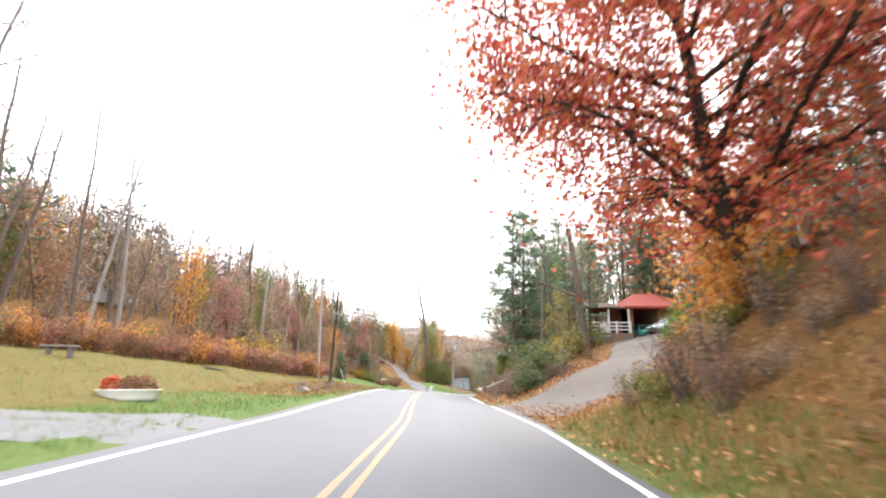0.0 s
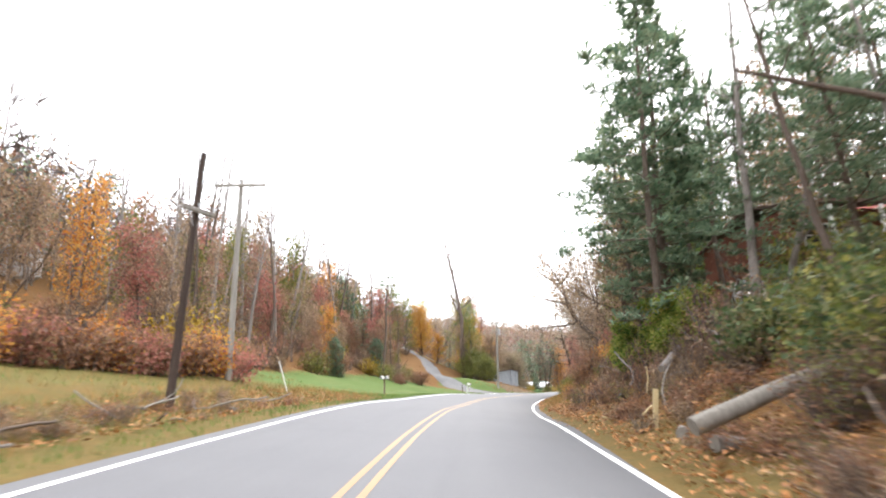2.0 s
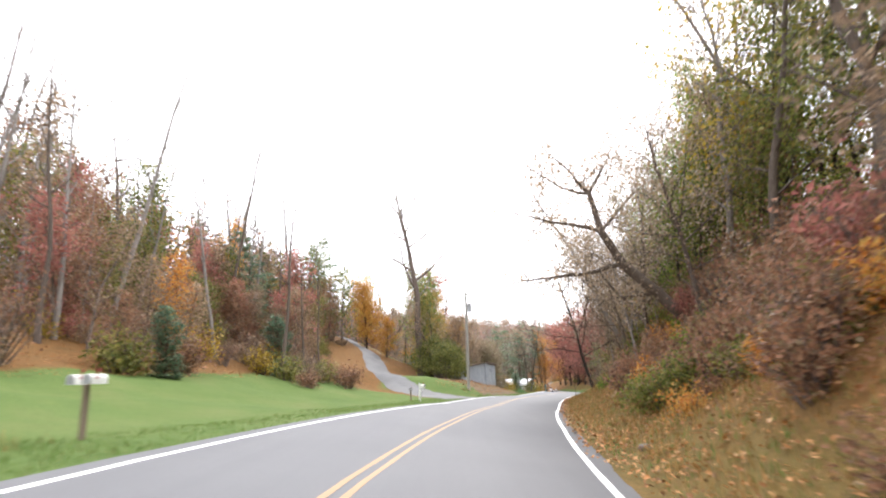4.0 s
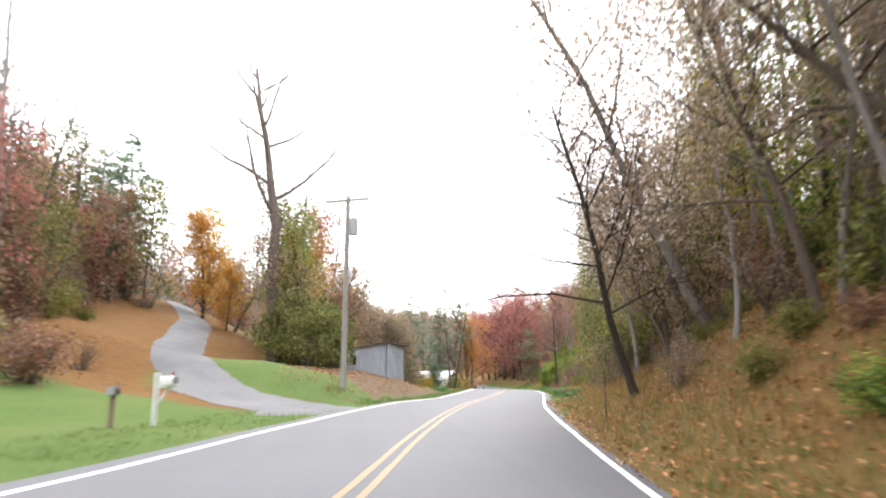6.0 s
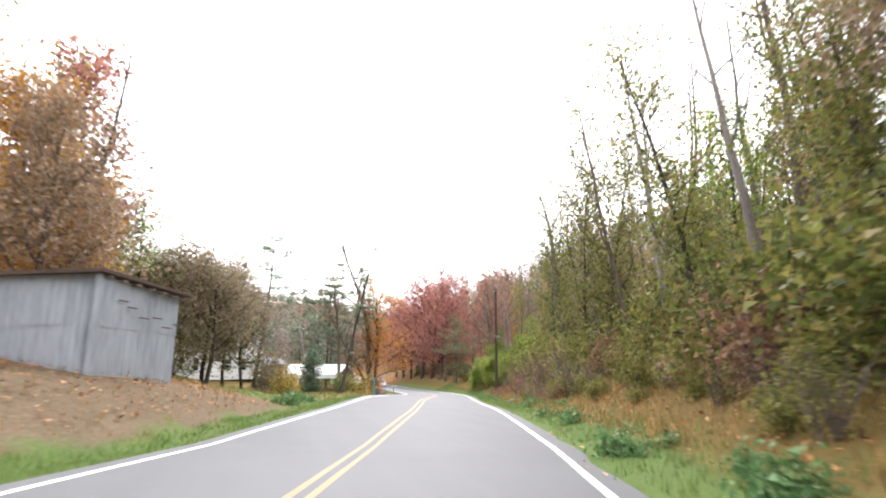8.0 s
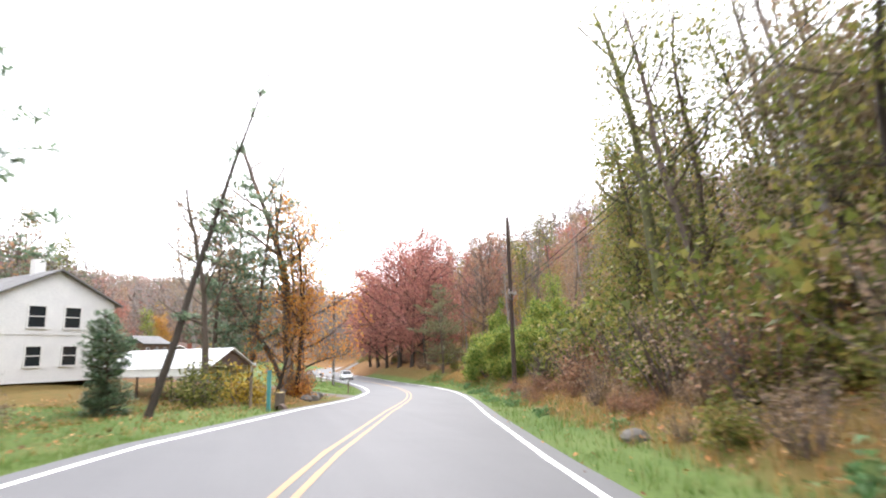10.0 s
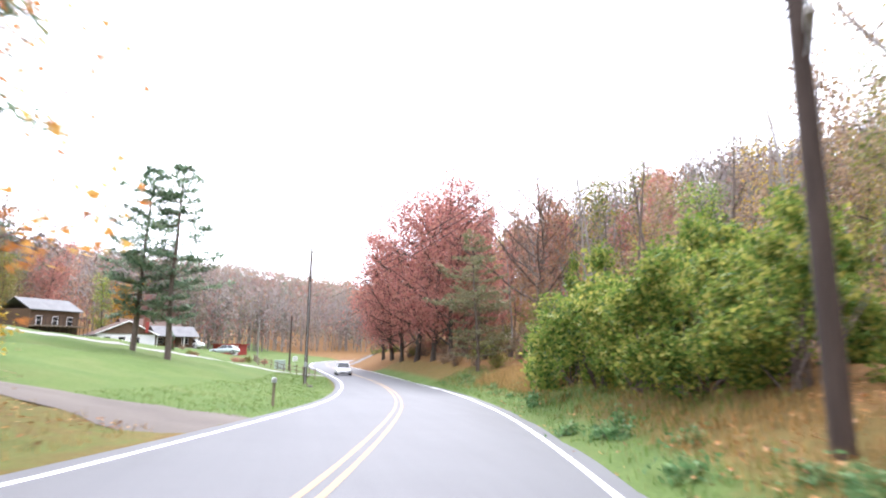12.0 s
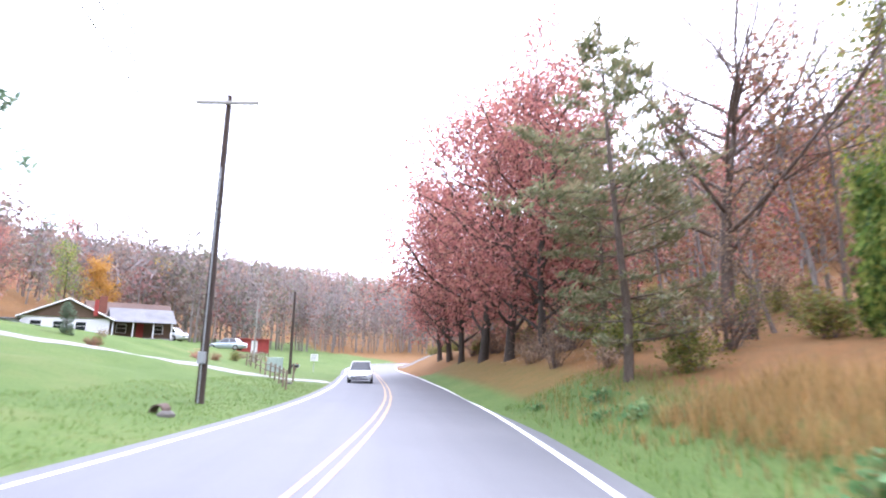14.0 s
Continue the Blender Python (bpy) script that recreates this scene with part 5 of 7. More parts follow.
for s, d, k, sc in ((52, -36, "brush0", 1.3), (55, -35, "bush_rust1", 1.3), (59, -34, "brush1", 1.4), (62, -33, "bush_olive1", 1.2), (48, -38, "olive0", 0.7), (57, -38, "tan0", 0.7)):
    tree_at(k, s, d, sc, s * 17)
tree_at("cedar0", 84.5, -17.2, 0.82, 0)
tree_at("bush_yellow1", 97, -18.5, 1.0, 10)
tree_at("bush_yellow0", 69.2, -22.5, 2.2, 20, label="large rounded shrub with yellow-green leaves")
tree_at("amber0", 131.5, -26.0, 0.95, 20)
tree_at("amber0", 127.5, -21.2, 0.5, 120)
tree_at("pine0", 123.5, -27.5, 0.55, 10)
tree_at("pine1", 127, -31, 0.55, 100)
tree_at("cedar0", 121, -27.5, 1.0, 100)
tree_at("yellow0", 134, -27.5, 0.9, 20)
tree_at("pine2", 126, -30, 0.75, 20)
tree_at("pine1", 128.5, -33, 0.8, 200)
tree_at("pine0", 123.5, -31, 0.8, 120)
tree_at("pine0", 107, -25, 0.6, 20)
tree_at("pine1", 110, -29, 0.55, 90)
tree_at("cedar0", 99, -18.5, 1.0, 30)
tree_at("deadtall0", 121.5, -14.0, 1.35, 75)
tree_at("thin0", 123.5, -12.5, 0.8, 90)
tree_at("leafy2", 125, -14.4, 1.15, 30)
tree_at("leafy0", 122.5, -13.2, 1.15, 130)
tree_at("leafy1", 128, -16.5, 1.2, 230)
tree_at("amber0", 130.5, -16.2, 0.8, 40)
tree_at("bare3", 127, -14.5, 0.9, 40)
for s, d, sc, tu in ((118.5, -10.2, 0.75, 0), (121, -11.6, 1.0, 60), (125, -13.0, 0.7, 130)):
    tree_at("privet0", s, d, sc, tu)
tree_at("oaktan0", 131, -12.5, 0.85, 30)
tree_at("amber0", 134, -14.0, 0.75, 200)
# behind the metal shed
tree_at("amber0", 137.5, -18.8, 1.15, 70, label="tall tree with amber leaves behind the metal shed")
tree_at("amber0", 136, -16.6, 0.62, 10, label="small bright amber tree behind the metal shed")
tree_at("thin1", 140, -18.5, 1.1, 70)
tree_at("mauve1", 140.5, -17.4, 1.15, 20)
tree_at("tan1", 143, -20.5, 1.25, 120)
tree_at("leafy2", 144.5, -17.6, 1.05, 40)
tree_at("leafy1", 142, -15.4, 0.95, 190)
tree_at("leafy0", 147.5, -15.6, 0.85, 240)
tree_at("leafy1", 149.5, -18, 0.9, 10)
tree_at("bare2", 139.5, -17, 0.95, 10)
for s, d, sc, tu in ((152, -10.6, 0.5, 300),):
    tree_at("privet1", s, d, sc, tu, label="tangled brown-leaved thicket beside the metal shed")
for s, d, sc, tu in ((142, -11.2, 0.95, 0), (145, -12.6, 1.05, 100), (147.5, -11.2, 0.85, 200), (143.5, -14.5, 1.1, 60), (150.5, -13.5, 0.95, 130)):
    tree_at("brown0", s, d, sc, tu)
tree_at("bush_yellow1", 148.6, -8.7, 0.8, 0, label="bright yellow-leaved shrub on the lawn's edge")
tree_at("cedar0", 157, -9.0, 0.7, 0)
tree_at("cedar0", 158.2, -9.8, 0.62, 90)
tree_at("deadtall0", 163, -8.2, 0.5, 200)
tree_at("bush_olive1", 160, -7.2, 0.8, 20)
tree_at("bush_yellow0", 163, -6.6, 1.0, 20, label="pale yellow-green roadside shrub")
tree_at("deadpine0", 154.5, -6.5, 1.0, 0, 20, 50)
tree_at("raggedpine0", 152, -12, 0.7, 50)
tree_at("thin3", 170.0, -6.6, 0.8, 0)
tree_at("pine2", 177, -11.5, 0.78, 40)
tree_at("pine0", 172.0, -11.0, 0.8, 40)
tree_at("raggedpine0", 170.6, -8.6, 0.78, 70)
tree_at("thin3", 178.5, -14.4, 0.75, 40)
tree_at("deadtall0", 171.2, -6.4, 0.85, 100)
tree_at("orangemaple0", 170.6, -5.9, 0.82, 30, 12, 75)
tree_at("orangemaple0", 169.6, -6.8, 0.55, 210, 6, 85)
tree_at("thin0", 171.2, -6.5, 1.1, 10)
tree_at("bush_orange0", 170.4, -5.9, 0.75, 0, label="rust-orange shrub beside the road")
tree_at("brush0", 173.6, -6.6, 0.5, 80)
tree_at("bush_rust0", 171.4, -5.9, 0.6, 40)
tree_at("bush_rust1", 172.0, -6.1, 0.75, 70, label="rusty shrub at the yard's corner")
tree_at("brush1", 173.2, -6.2, 0.65, 10)
tree_at("bush_tan1", 170.2, -6.6, 0.7, 200)
tree_at("brush0", 174.4, -6.6, 0.6, 150)
for s, d, sc in ((183.5, -13.5, 0.9), (186, -15.5, 1.0), (178.5, -12.5, 0.7)):
    tree_at("bush_yellow1", s, d, sc, s * 50)
tree_at("lawnpine0", 212, -18.4, 0.95, 60, label="open-crowned white pine standing on the lawn")
tree_at("lawnpine0", 210, -15.4, 0.98, 190, label="open-crowned white pine standing on the lawn")
for i, (s, d, sc) in enumerate(((176.5, 9.0, 0.8), (179.5, 8.1, 0.88), (182.5, 8.0, 1.0), (186.3, 7.9, 1.1), (189.4, 8.0, 0.9), (191.8, 8.9, 0.95), (181, 12, 1.1), (186.5, 12.6, 1.3), (192, 12.2, 1.1), (176, 12.8, 0.95))):
    tree_at(f"vine{i % 3}", s, d, sc, i * 67)
tree_at("vine0", 207, 15, 0.8, 20, stretch=2.0)
tree_at("vine2", 203, 13.5, 0.7, 80)
for s, d, k, sc in ((176.5, 15.5, "bare1", 0.6), (179, 17, "bare2", 0.62), (181.5, 16, "thin3", 0.75), (184, 17.5, "bare4", 0.6), (186, 16.5, "bare3", 0.62), (188.5, 18, "bare1", 0.66), (191, 17, "thin0", 0.7), (194, 18.5, "bare2", 0.7), (203, 17, "bare4", 0.7), (206, 15.5, "bare1", 0.75), (208.5, 17.5, "bare3", 0.75)):
    tree_at(k, s, d, sc, s * 37)
tree_at("leafy1", 190, 15, 0.8, 10)
tree_at("leafy2", 181, 15, 0.8, 100)
tree_at("mossy0", 160.7, 11.2, 0.95, 10)
tree_at("openpine0", 210, 7.8, 0.8, 20)
tree_at("openpine0", 219, 10.5, 0.75, 120)
tree_at("fanbare0", 219, 16.6, 1.55, 10)
for i, (s, d, sc) in enumerate(((225, 9.2, 1.2), (231, 8.6, 1.32), (238, 8.2, 1.36), (246, 7.8, 1.25), (254, 8.0, 1.3), (262, 8.2, 1.3), (233, 13, 1.15), (243, 13.5, 1.3))):
    tree_at("redmaple0", s, d, sc * (0.88 + 0.2 * (i * 7 % 5) / 4), i * 70, stretch=0.95 + 0.18 * (i * 3 % 4) / 3)
for i in range(34):
    u = i / 33
    tree_at(("bush_rust0", "bush_orange1", "bush_rust1", "bush_mauve0", "bush_rust1")[i % 5], 33 + 20.5 * u, -24 + 13.5 * u + 0.4 * math.sin(i * 2.1), 0.85 + 0.2 * math.sin(i * 1.3) ** 2, i * 53, label="rust-red overgrown hedge along the meadow")
for i in range(26):
    tree_at(("bush_rust0", "brush1", "bush_tan0")[i % 3], 33.5 + 0.6 * i, -6.4 + 1.0 * math.sin(i * 1.9), 0.28 + 0.1 * math.sin(i * 2.7), i * 71, label="heap of cut brush with dry brown leaves", stretch=0.6)
for i in range(30):
    tree_at(("bush_rust0", "brush0", "bush_tan0", "brush2")[i % 4], 29 + 0.95 * i, 6.0 + 1.1 * math.sin(i * 2.3), 0.36 + 0.12 * math.sin(i * 1.7), i * 59, label="heap of cut brush with dry brown leaves", stretch=0.65)
for i, (s, d, sc) in enumerate(((61, -13.5, 0.8), (30, -23, 0.9), (33, -24, 1.0), (27, -26, 0.9), (44, -24, 1.1), (50, -20, 0.8))):
    tree_at(("bush_rust1", "bush_olive1", "bush_tan1", "bush_rust0", "bush_orange0", "bush_olive0")[i], s, d, sc, i * 44)

for k, s, d, sc in (("bush_bank0", 31.0, 7.0, 0.5), ("bush_olive1", 33.6, 7.0, 0.55), ("brush2", 31.2, 6.3, 0.5), ("brush0", 33.6, 6.2, 0.55), ("bush_bank1", 36.0, 7.0, 0.6), ("bush_olive0", 38.5, 7.4, 0.7)):
    tree_at(k, s, d, sc, s * 61)


# ---- ground cover: grass, weeds, fallen leaves ----
def on_ground(r, n, s0, s1, d0, d1):
    s, d = r.uniform(s0, s1, n), r.uniform(d0, d1, n)
    c = np.stack([np.interp(s, ROAD_S, ROAD[:, k]) for k in range(2)], 1)
    t = np.stack([np.interp(s, ROAD_S, ROAD_T[:, k]) for k in range(2)], 1)
    p = c + np.stack([t[:, 1], -t[:, 0]], 1) * d[:, None]
    return np.c_[p, ground_z(p[:, 0], p[:, 1])], s, d


def grass(name, label, material, zones, blades, height, width, seed):
    """Tufts of bent blades; zones are count, s0, s1, d0, d1, height."""
    r = np.random.RandomState(seed)
    vv = []
    for n, s0, s1, d0, d1, hh in zones:
        p, s, d = on_ground(r, n, s0, s1, d0, d1)
        keep = (d < left_edge_array(s) - 0.5) | (d > right_edge_array(s) + 0.55)
        p = p[keep]
        p = np.repeat(p, blades, axis=0) + np.c_[r.normal(0, 0.1, (len(p) * blades, 2)), np.zeros(len(p) * blades)]
        m = len(p)
        az = r.uniform(0, 2 * math.pi, m)
        h = height * hh * r.uniform(0.5, 1.4, m)
        out = np.stack([np.cos(az), np.sin(az), np.zeros(m)], 1)
        side = np.stack([-np.sin(az), np.cos(az), np.zeros(m)], 1) * (width * r.uniform(0.6, 1.3, m))[:, None]
        up = np.c_[np.zeros((m, 2)), h]
        bend = out * (h * r.uniform(0.1, 0.8, m))[:, None]
        vv.append(np.stack([p - side - (0, 0, 0.03), p + side - (0, 0, 0.03), p + up + bend], 1))
    v = np.concatenate(vv).reshape(-1, 3)
    return tagged(new(name, mesh_from(name, v, np.arange(len(v)).reshape(-1, 3), material)), label, "grass", kind="stuff")


def left_edge_array(s):
    return np.interp(s, BANK_S, SHIFT) - LEFT_W


def right_edge_array(s):
    return np.interp(s, BANK_S, SHIFT) + RIGHT_W


def litter(name, label, zones, size, seed, material):
    r = np.random.RandomState(seed)
    vv = []
    for n, s0, s1, d0, d1 in zones:
        p, s, d = on_ground(r, n, s0, s1, d0, d1)
        p = p[(d < left_edge_array(s) - 0.05) | (d > right_edge_array(s) + 0.05)]
        m = len(p)
        az, k = r.uniform(0, 2 * math.pi, m), (size * r.uniform(0.5, 1.5, m))[:, None]
        u = np.stack([np.cos(az), np.sin(az), r.normal(0, 0.35, m)], 1) * k
        w = np.stack([-np.sin(az), np.cos(az), r.normal(0, 0.35, m)], 1) * k * 0.7
        c = p + np.c_[np.zeros((m, 2)), 0.06 + 0.05 * r.rand(m)]
        vv.append(np.stack([c - u, c - w + (0, 0, 0.015), c + u, c + w + (0, 0, 0.015)], 1))
    v = np.concatenate(vv).reshape(-1, 3)
    return tagged(new(name, mesh_from(name, v, np.arange(len(v)).reshape(-1, 4), material)), label, "fallen leaves", kind="stuff")


grass("verge_grass", "rough green grass along the road's verges", LEAF["grass"],
      [(4200, -2, 66, -9, -4.0, 0.8), (2600, 4, 64, -26, -8, 0.8), (2600, 60, 106, -7, -4.0, 0.4), (2200, 110, 150, -4.9, -3.6, 0.6), (2500, 136, 164, -14, -3.6, 0.7),
       (3600, 182, 232, -9, -3.6, 0.5), (1800, -2, 16, 4.1, 6.6, 1.0), (2600, 60, 112, 4.1, 10, 0.9), (3800, 106, 215, 4.1, 6.6, 0.9), (2000, 176, 215, 6, 9, 0.9)], 4, 0.17, 0.012, 41)
grass("dry_grass", "tall dry straw-coloured grass", LEAF["straw"],
      [(2600, 0, 66, -28, -6, 0.9), (700, 30, 62, -9, -5, 1.2), (1500, -2, 18, 4.6, 8, 1.0), (2600, 62, 114, 4.4, 7.0, 0.9), (900, 84, 114, 7, 10.5, 0.9), (2600, 108, 176, 5.4, 9, 1.2),
       (900, 160, 215, 5.6, 8.0, 1.1), (350, 110, 140, -8.5, -5.2, 0.7), (2600, 190, 205, 6.3, 9.6, 1.9), (900, 136, 178, -12, -4.6, 0.7)], 4, 0.26, 0.012, 42)
litter("fallen_leaves", "brown fallen leaves on banks, verges and driveways",
       [(9000, -4, 20, 4.2, 14), (8000, 17, 34, 4.6, 16), (16000, 28, 62, 4.2, 11), (20000, 62, 118, 3.9, 13), (5000, 118, 176, 5.4, 11), (4500, 28, 60, -8.5, -4.8),
        (2500, 110, 136, -9, -5.4), (5000, 66, 112, -26, -17), (4000, 142, 178, -16, -4.8), (5000, 34, 50, 11, 24), (500, -2, 112, 3.7, 4.4), (300, 112, 200, 3.8, 6)], 0.044, 43, LEAF["litter"])
for i in range(52):
    s = rng.uniform(112, 215)
    x, y = xy(s, rng.uniform(4.7, 6.4) + (0.6 if s > 180 else 0))
    plant("weed0", x, y, rng.uniform(0.6, 1.3), rng.uniform(0, 360), group="verge weeds", sink=0.02)
for i in range(10):
    x, y = xy(rng.uniform(136, 141), rng.uniform(-6.2, -5.0))
    plant("weed0", x, y, rng.uniform(0.9, 1.5), rng.uniform(0, 360), group="verge weeds", sink=0.02)


# ---- utility poles and wires ----
def utility_pole(s, d, height, material, label, arm=None, arm_turn=0.0, lean=0.0, lean_turn=0.0, transformer=False, meter=False, radius=0.14, lamp=False, tint=None):
    m = spot(s, d, sink=0.2) @ Matrix.Rotation(radians(lean_turn), 4, "Z") @ Matrix.Rotation(radians(lean), 4, "Y") @ Matrix.Rotation(radians(-lean_turn), 4, "Z")
    ob = thing("utility_pole", m, label, "utility pole", "utility poles")
    shaft = Wood()
    shaft.stem([(0, 0, height * k / 6) for k in range(7)] + [(0, 0, height + 0.03)], radius, radius * 0.62, 14)
    shaft.stem([(0, 0, height), (0, 0, height + 0.05)], radius * 0.62, 0.01, 14)
    under(new("shaft", shaft.mesh("shaft", M[material])), ob)
    if arm:
        up, ln = arm
        c, sn = math.cos(radians(arm_turn)), math.sin(radians(arm_turn))
        a = part("crossarm", boxes((-ln / 2, ln / 2, -0.06, 0.06, -0.06, 0.06), bevel=0.008), M["pole_grey"], ob)
        a.matrix_local = Matrix.Translation((0.12 * sn, -0.12 * c, up)) @ Matrix.Rotation(radians(arm_turn), 4, "Z")
        for k in (-0.46, 0.0, 0.46):
            part("insulator", rods((((ln * k), 0, 0.06), (ln * k, 0, 0.14), 0.022, 0.03), ((ln * k, 0, 0.14), (ln * k, 0, 0.22), 0.045, 0.03)), M["grey_metal"], a)
        for k in (-1, 1):
            part("brace", rods(((k * ln * 0.3, 0, -0.05), (0, 0.1, -0.55), 0.014)), M["grey_metal"], a)
    if transformer:
        bm = rods(((0.34, 0, height * 0.79), (0.34, 0, height * 0.79 + 0.85), 0.2), ((0.34, 0, height * 0.79 + 0.85), (0.34, 0, height * 0.79 + 0.92), 0.2, 0.12), sides=16)
        t = part("transformer", bm, M["grey_metal"], ob, "grey metal can")
        part("bushing", rods(((0.34, 0.05, height * 0.79 + 0.9), (0.34, 0.05, height * 0.79 + 1.15), 0.03)), M["white_wood"], t)
        part("bracket", boxes((0.1, 0.2, -0.05, 0.05, height * 0.79 + 0.2, height * 0.79 + 0.65)), M["grey_metal"], t)
    if meter:
        part("meter_box", boxes((-0.12, 0.12, -radius - 0.14, -radius + 0.02, 1.5, 1.9), bevel=0.01), M["grey_metal"], ob)
        part("conduit", rods(((0, -radius - 0.03, 0.2), (0, -radius - 0.03, 1.5), 0.03), ((0, -radius - 0.03, 1.9), (0, -radius * 0.8 - 0.03, height * 0.75), 0.025)), M["grey_metal"], ob)
    if lamp:
        part("lamp_arm", rods(((0, 0, height * 0.96), (0.9, 0, height * 1.0), 0.03)), M["grey_metal"], ob)
        part("lamp_head", boxes((0.8, 1.3, -0.1, 0.1, height * 0.98, height * 1.02), bevel=0.03), M["grey_metal"], ob)
    return ob


utility_pole(42.7, -6.7, 7.3, "pole_dark", "dark creosoted utility pole leaning beside the debris", arm=(5.6, 1.1), arm_turn=70, lean=3, lean_turn=0, radius=0.12)
utility_pole(52.9, -10.2, 9.6, "pole_grey", "weathered grey utility pole with a crossarm behind the hedge", arm=(9.3, 2.4), arm_turn=8, radius=0.15)
utility_pole(70.3, -31.3, 5.6, "pole_grey", "slender grey pole with a yard light", radius=0.08, lamp=True)
utility_pole(111.8, -5.8, 9.8, "pole_grey", "weathered grey utility pole with a transformer by the driveway", arm=(9.55, 2.4), arm_turn=-6, transformer=True, radius=0.16, lean=0.8)
utility_pole(172.4, 6.65, 10.7, "pole_dark", "tall dark brown utility pole in front of the vines", arm=(5.9, 1.2), arm_turn=60, radius=0.15, lean=0.2)
utility_pole(213.0, -5.7, 11.2, "pole_dark", "tall dark utility pole with a crossarm on the lawn", arm=(10.9, 2.3), arm_turn=-4, meter=True, radius=0.15, lean=0.0)
utility_pole(245, -7.6, 7.4, "pole_dark", "dark utility pole beside the fenced yard", radius=0.14)
utility_pole(252, -12, 6.5, "pole_grey", "thin pale grey pole in the fenced yard", radius=0.1)
utility_pole(126, 14, 9.0, "pole_grey", "weathered utility pole among the bank trees", arm=(8.6, 1.6), arm_turn=0, radius=0.14)


def wire(a, b, sag, label, radius=0.012):
    a, b = np.array(a), np.array(b)
    f = np.linspace(0, 1, 15)[:, None]
    w = Wood()
    w.stem(a + (b - a) * f + np.array([0, 0, -4 * sag]) * f * (1 - f), radius, radius, 5)
    return tagged(new("overhead_wire", w.mesh("overhead_wire", M["wire"])), label, "wire", "overhead wires")


def high(s, d, z):
    x, y = xy(s, d)
    return (x, y, float(ground_z(x, y)) + z)


for k in range(3):
    wire(high(171.8, 6.2, 5.7 + 0.12 * k), high(213.0, -5.5, 6.4 + 0.5 * k), 0.5, "black service wire crossing the road")
wire(high(171.8, 6.9, 5.9), high(126, 14, 8.6), 0.6, "black service wire beside the woods", 0.016)
wire(high(171.8, 7.1, 5.75), high(126, 14.3, 8.4), 0.7, "black service wire beside the woods", 0.016)


# ---- mailboxes ----
def mailbox(s, d, turn, post, body, label, height=1.05, twin=False, arm=False):
    ob = thing("mailbox", spot(s, d, turn=turn, sink=0.05), label, "mailbox")
    part("post", boxes((-0.05, 0.05, -0.05, 0.05, -0.2, height + (0.28 if arm else 0)), bevel=0.008), M[post], ob)
    if arm:
        part("arm", boxes((-0.05, 0.62, -0.045, 0.045, height - 0.1, height - 0.01), bevel=0.006), M[post], ob)
        part("brace", rods(((0.03, 0, height - 0.5), (0.4, 0, height - 0.08), 0.03)), M[post], ob)
    for k in ((-0.17, 0.17) if twin else (0.34 if arm else 0.0,)):
        bm = bmesh.new()
        ring = [(-0.09, 0), (0.09, 0)] + [(0.09 * math.cos(a), 0.1 + 0.1 * math.sin(a)) for a in np.linspace(0, math.pi, 8)]
        prism(bm, [(x + k, z + height) for x, z in ring], -0.24, 0.24)
        b = part("box", bm, M[body], ob)
        part("door", prism(bmesh.new(), [(x * 0.94 + k, z * 0.94 + height + 0.005) for x, z in ring], -0.262, -0.242), M["grey_metal"], b)
        part("flag", boxes((k + 0.093, k + 0.1, -0.1, -0.06, height + 0.1, height + 0.28), (k + 0.093, k + 0.1, -0.1, 0.0, height + 0.24, height + 0.3)), M["red_paint"], b)
    return ob


mailbox(66.5, -6.3, 0, "plank", "white_wood", "two white mailboxes side by side on a wooden post", 1.1, twin=True)
mailbox(98.6, -6.5, 70, "white_wood", "white_wood", "white mailbox on a white post with an arm", 1.05, arm=True)
mailbox(97.6, -6.9, 20, "plank", "black_metal", "small black mailbox on a thin post", 0.8)
mailbox(188.2, -4.6, 15, "plank", "pale_metal", "grey metal mailbox on a wooden post by the driveway", 0.95)
mailbox(233.0, -5.8, 80, "plank", "black_metal", "dark mailbox on a wooden post with an arm", 1.0, arm=True)


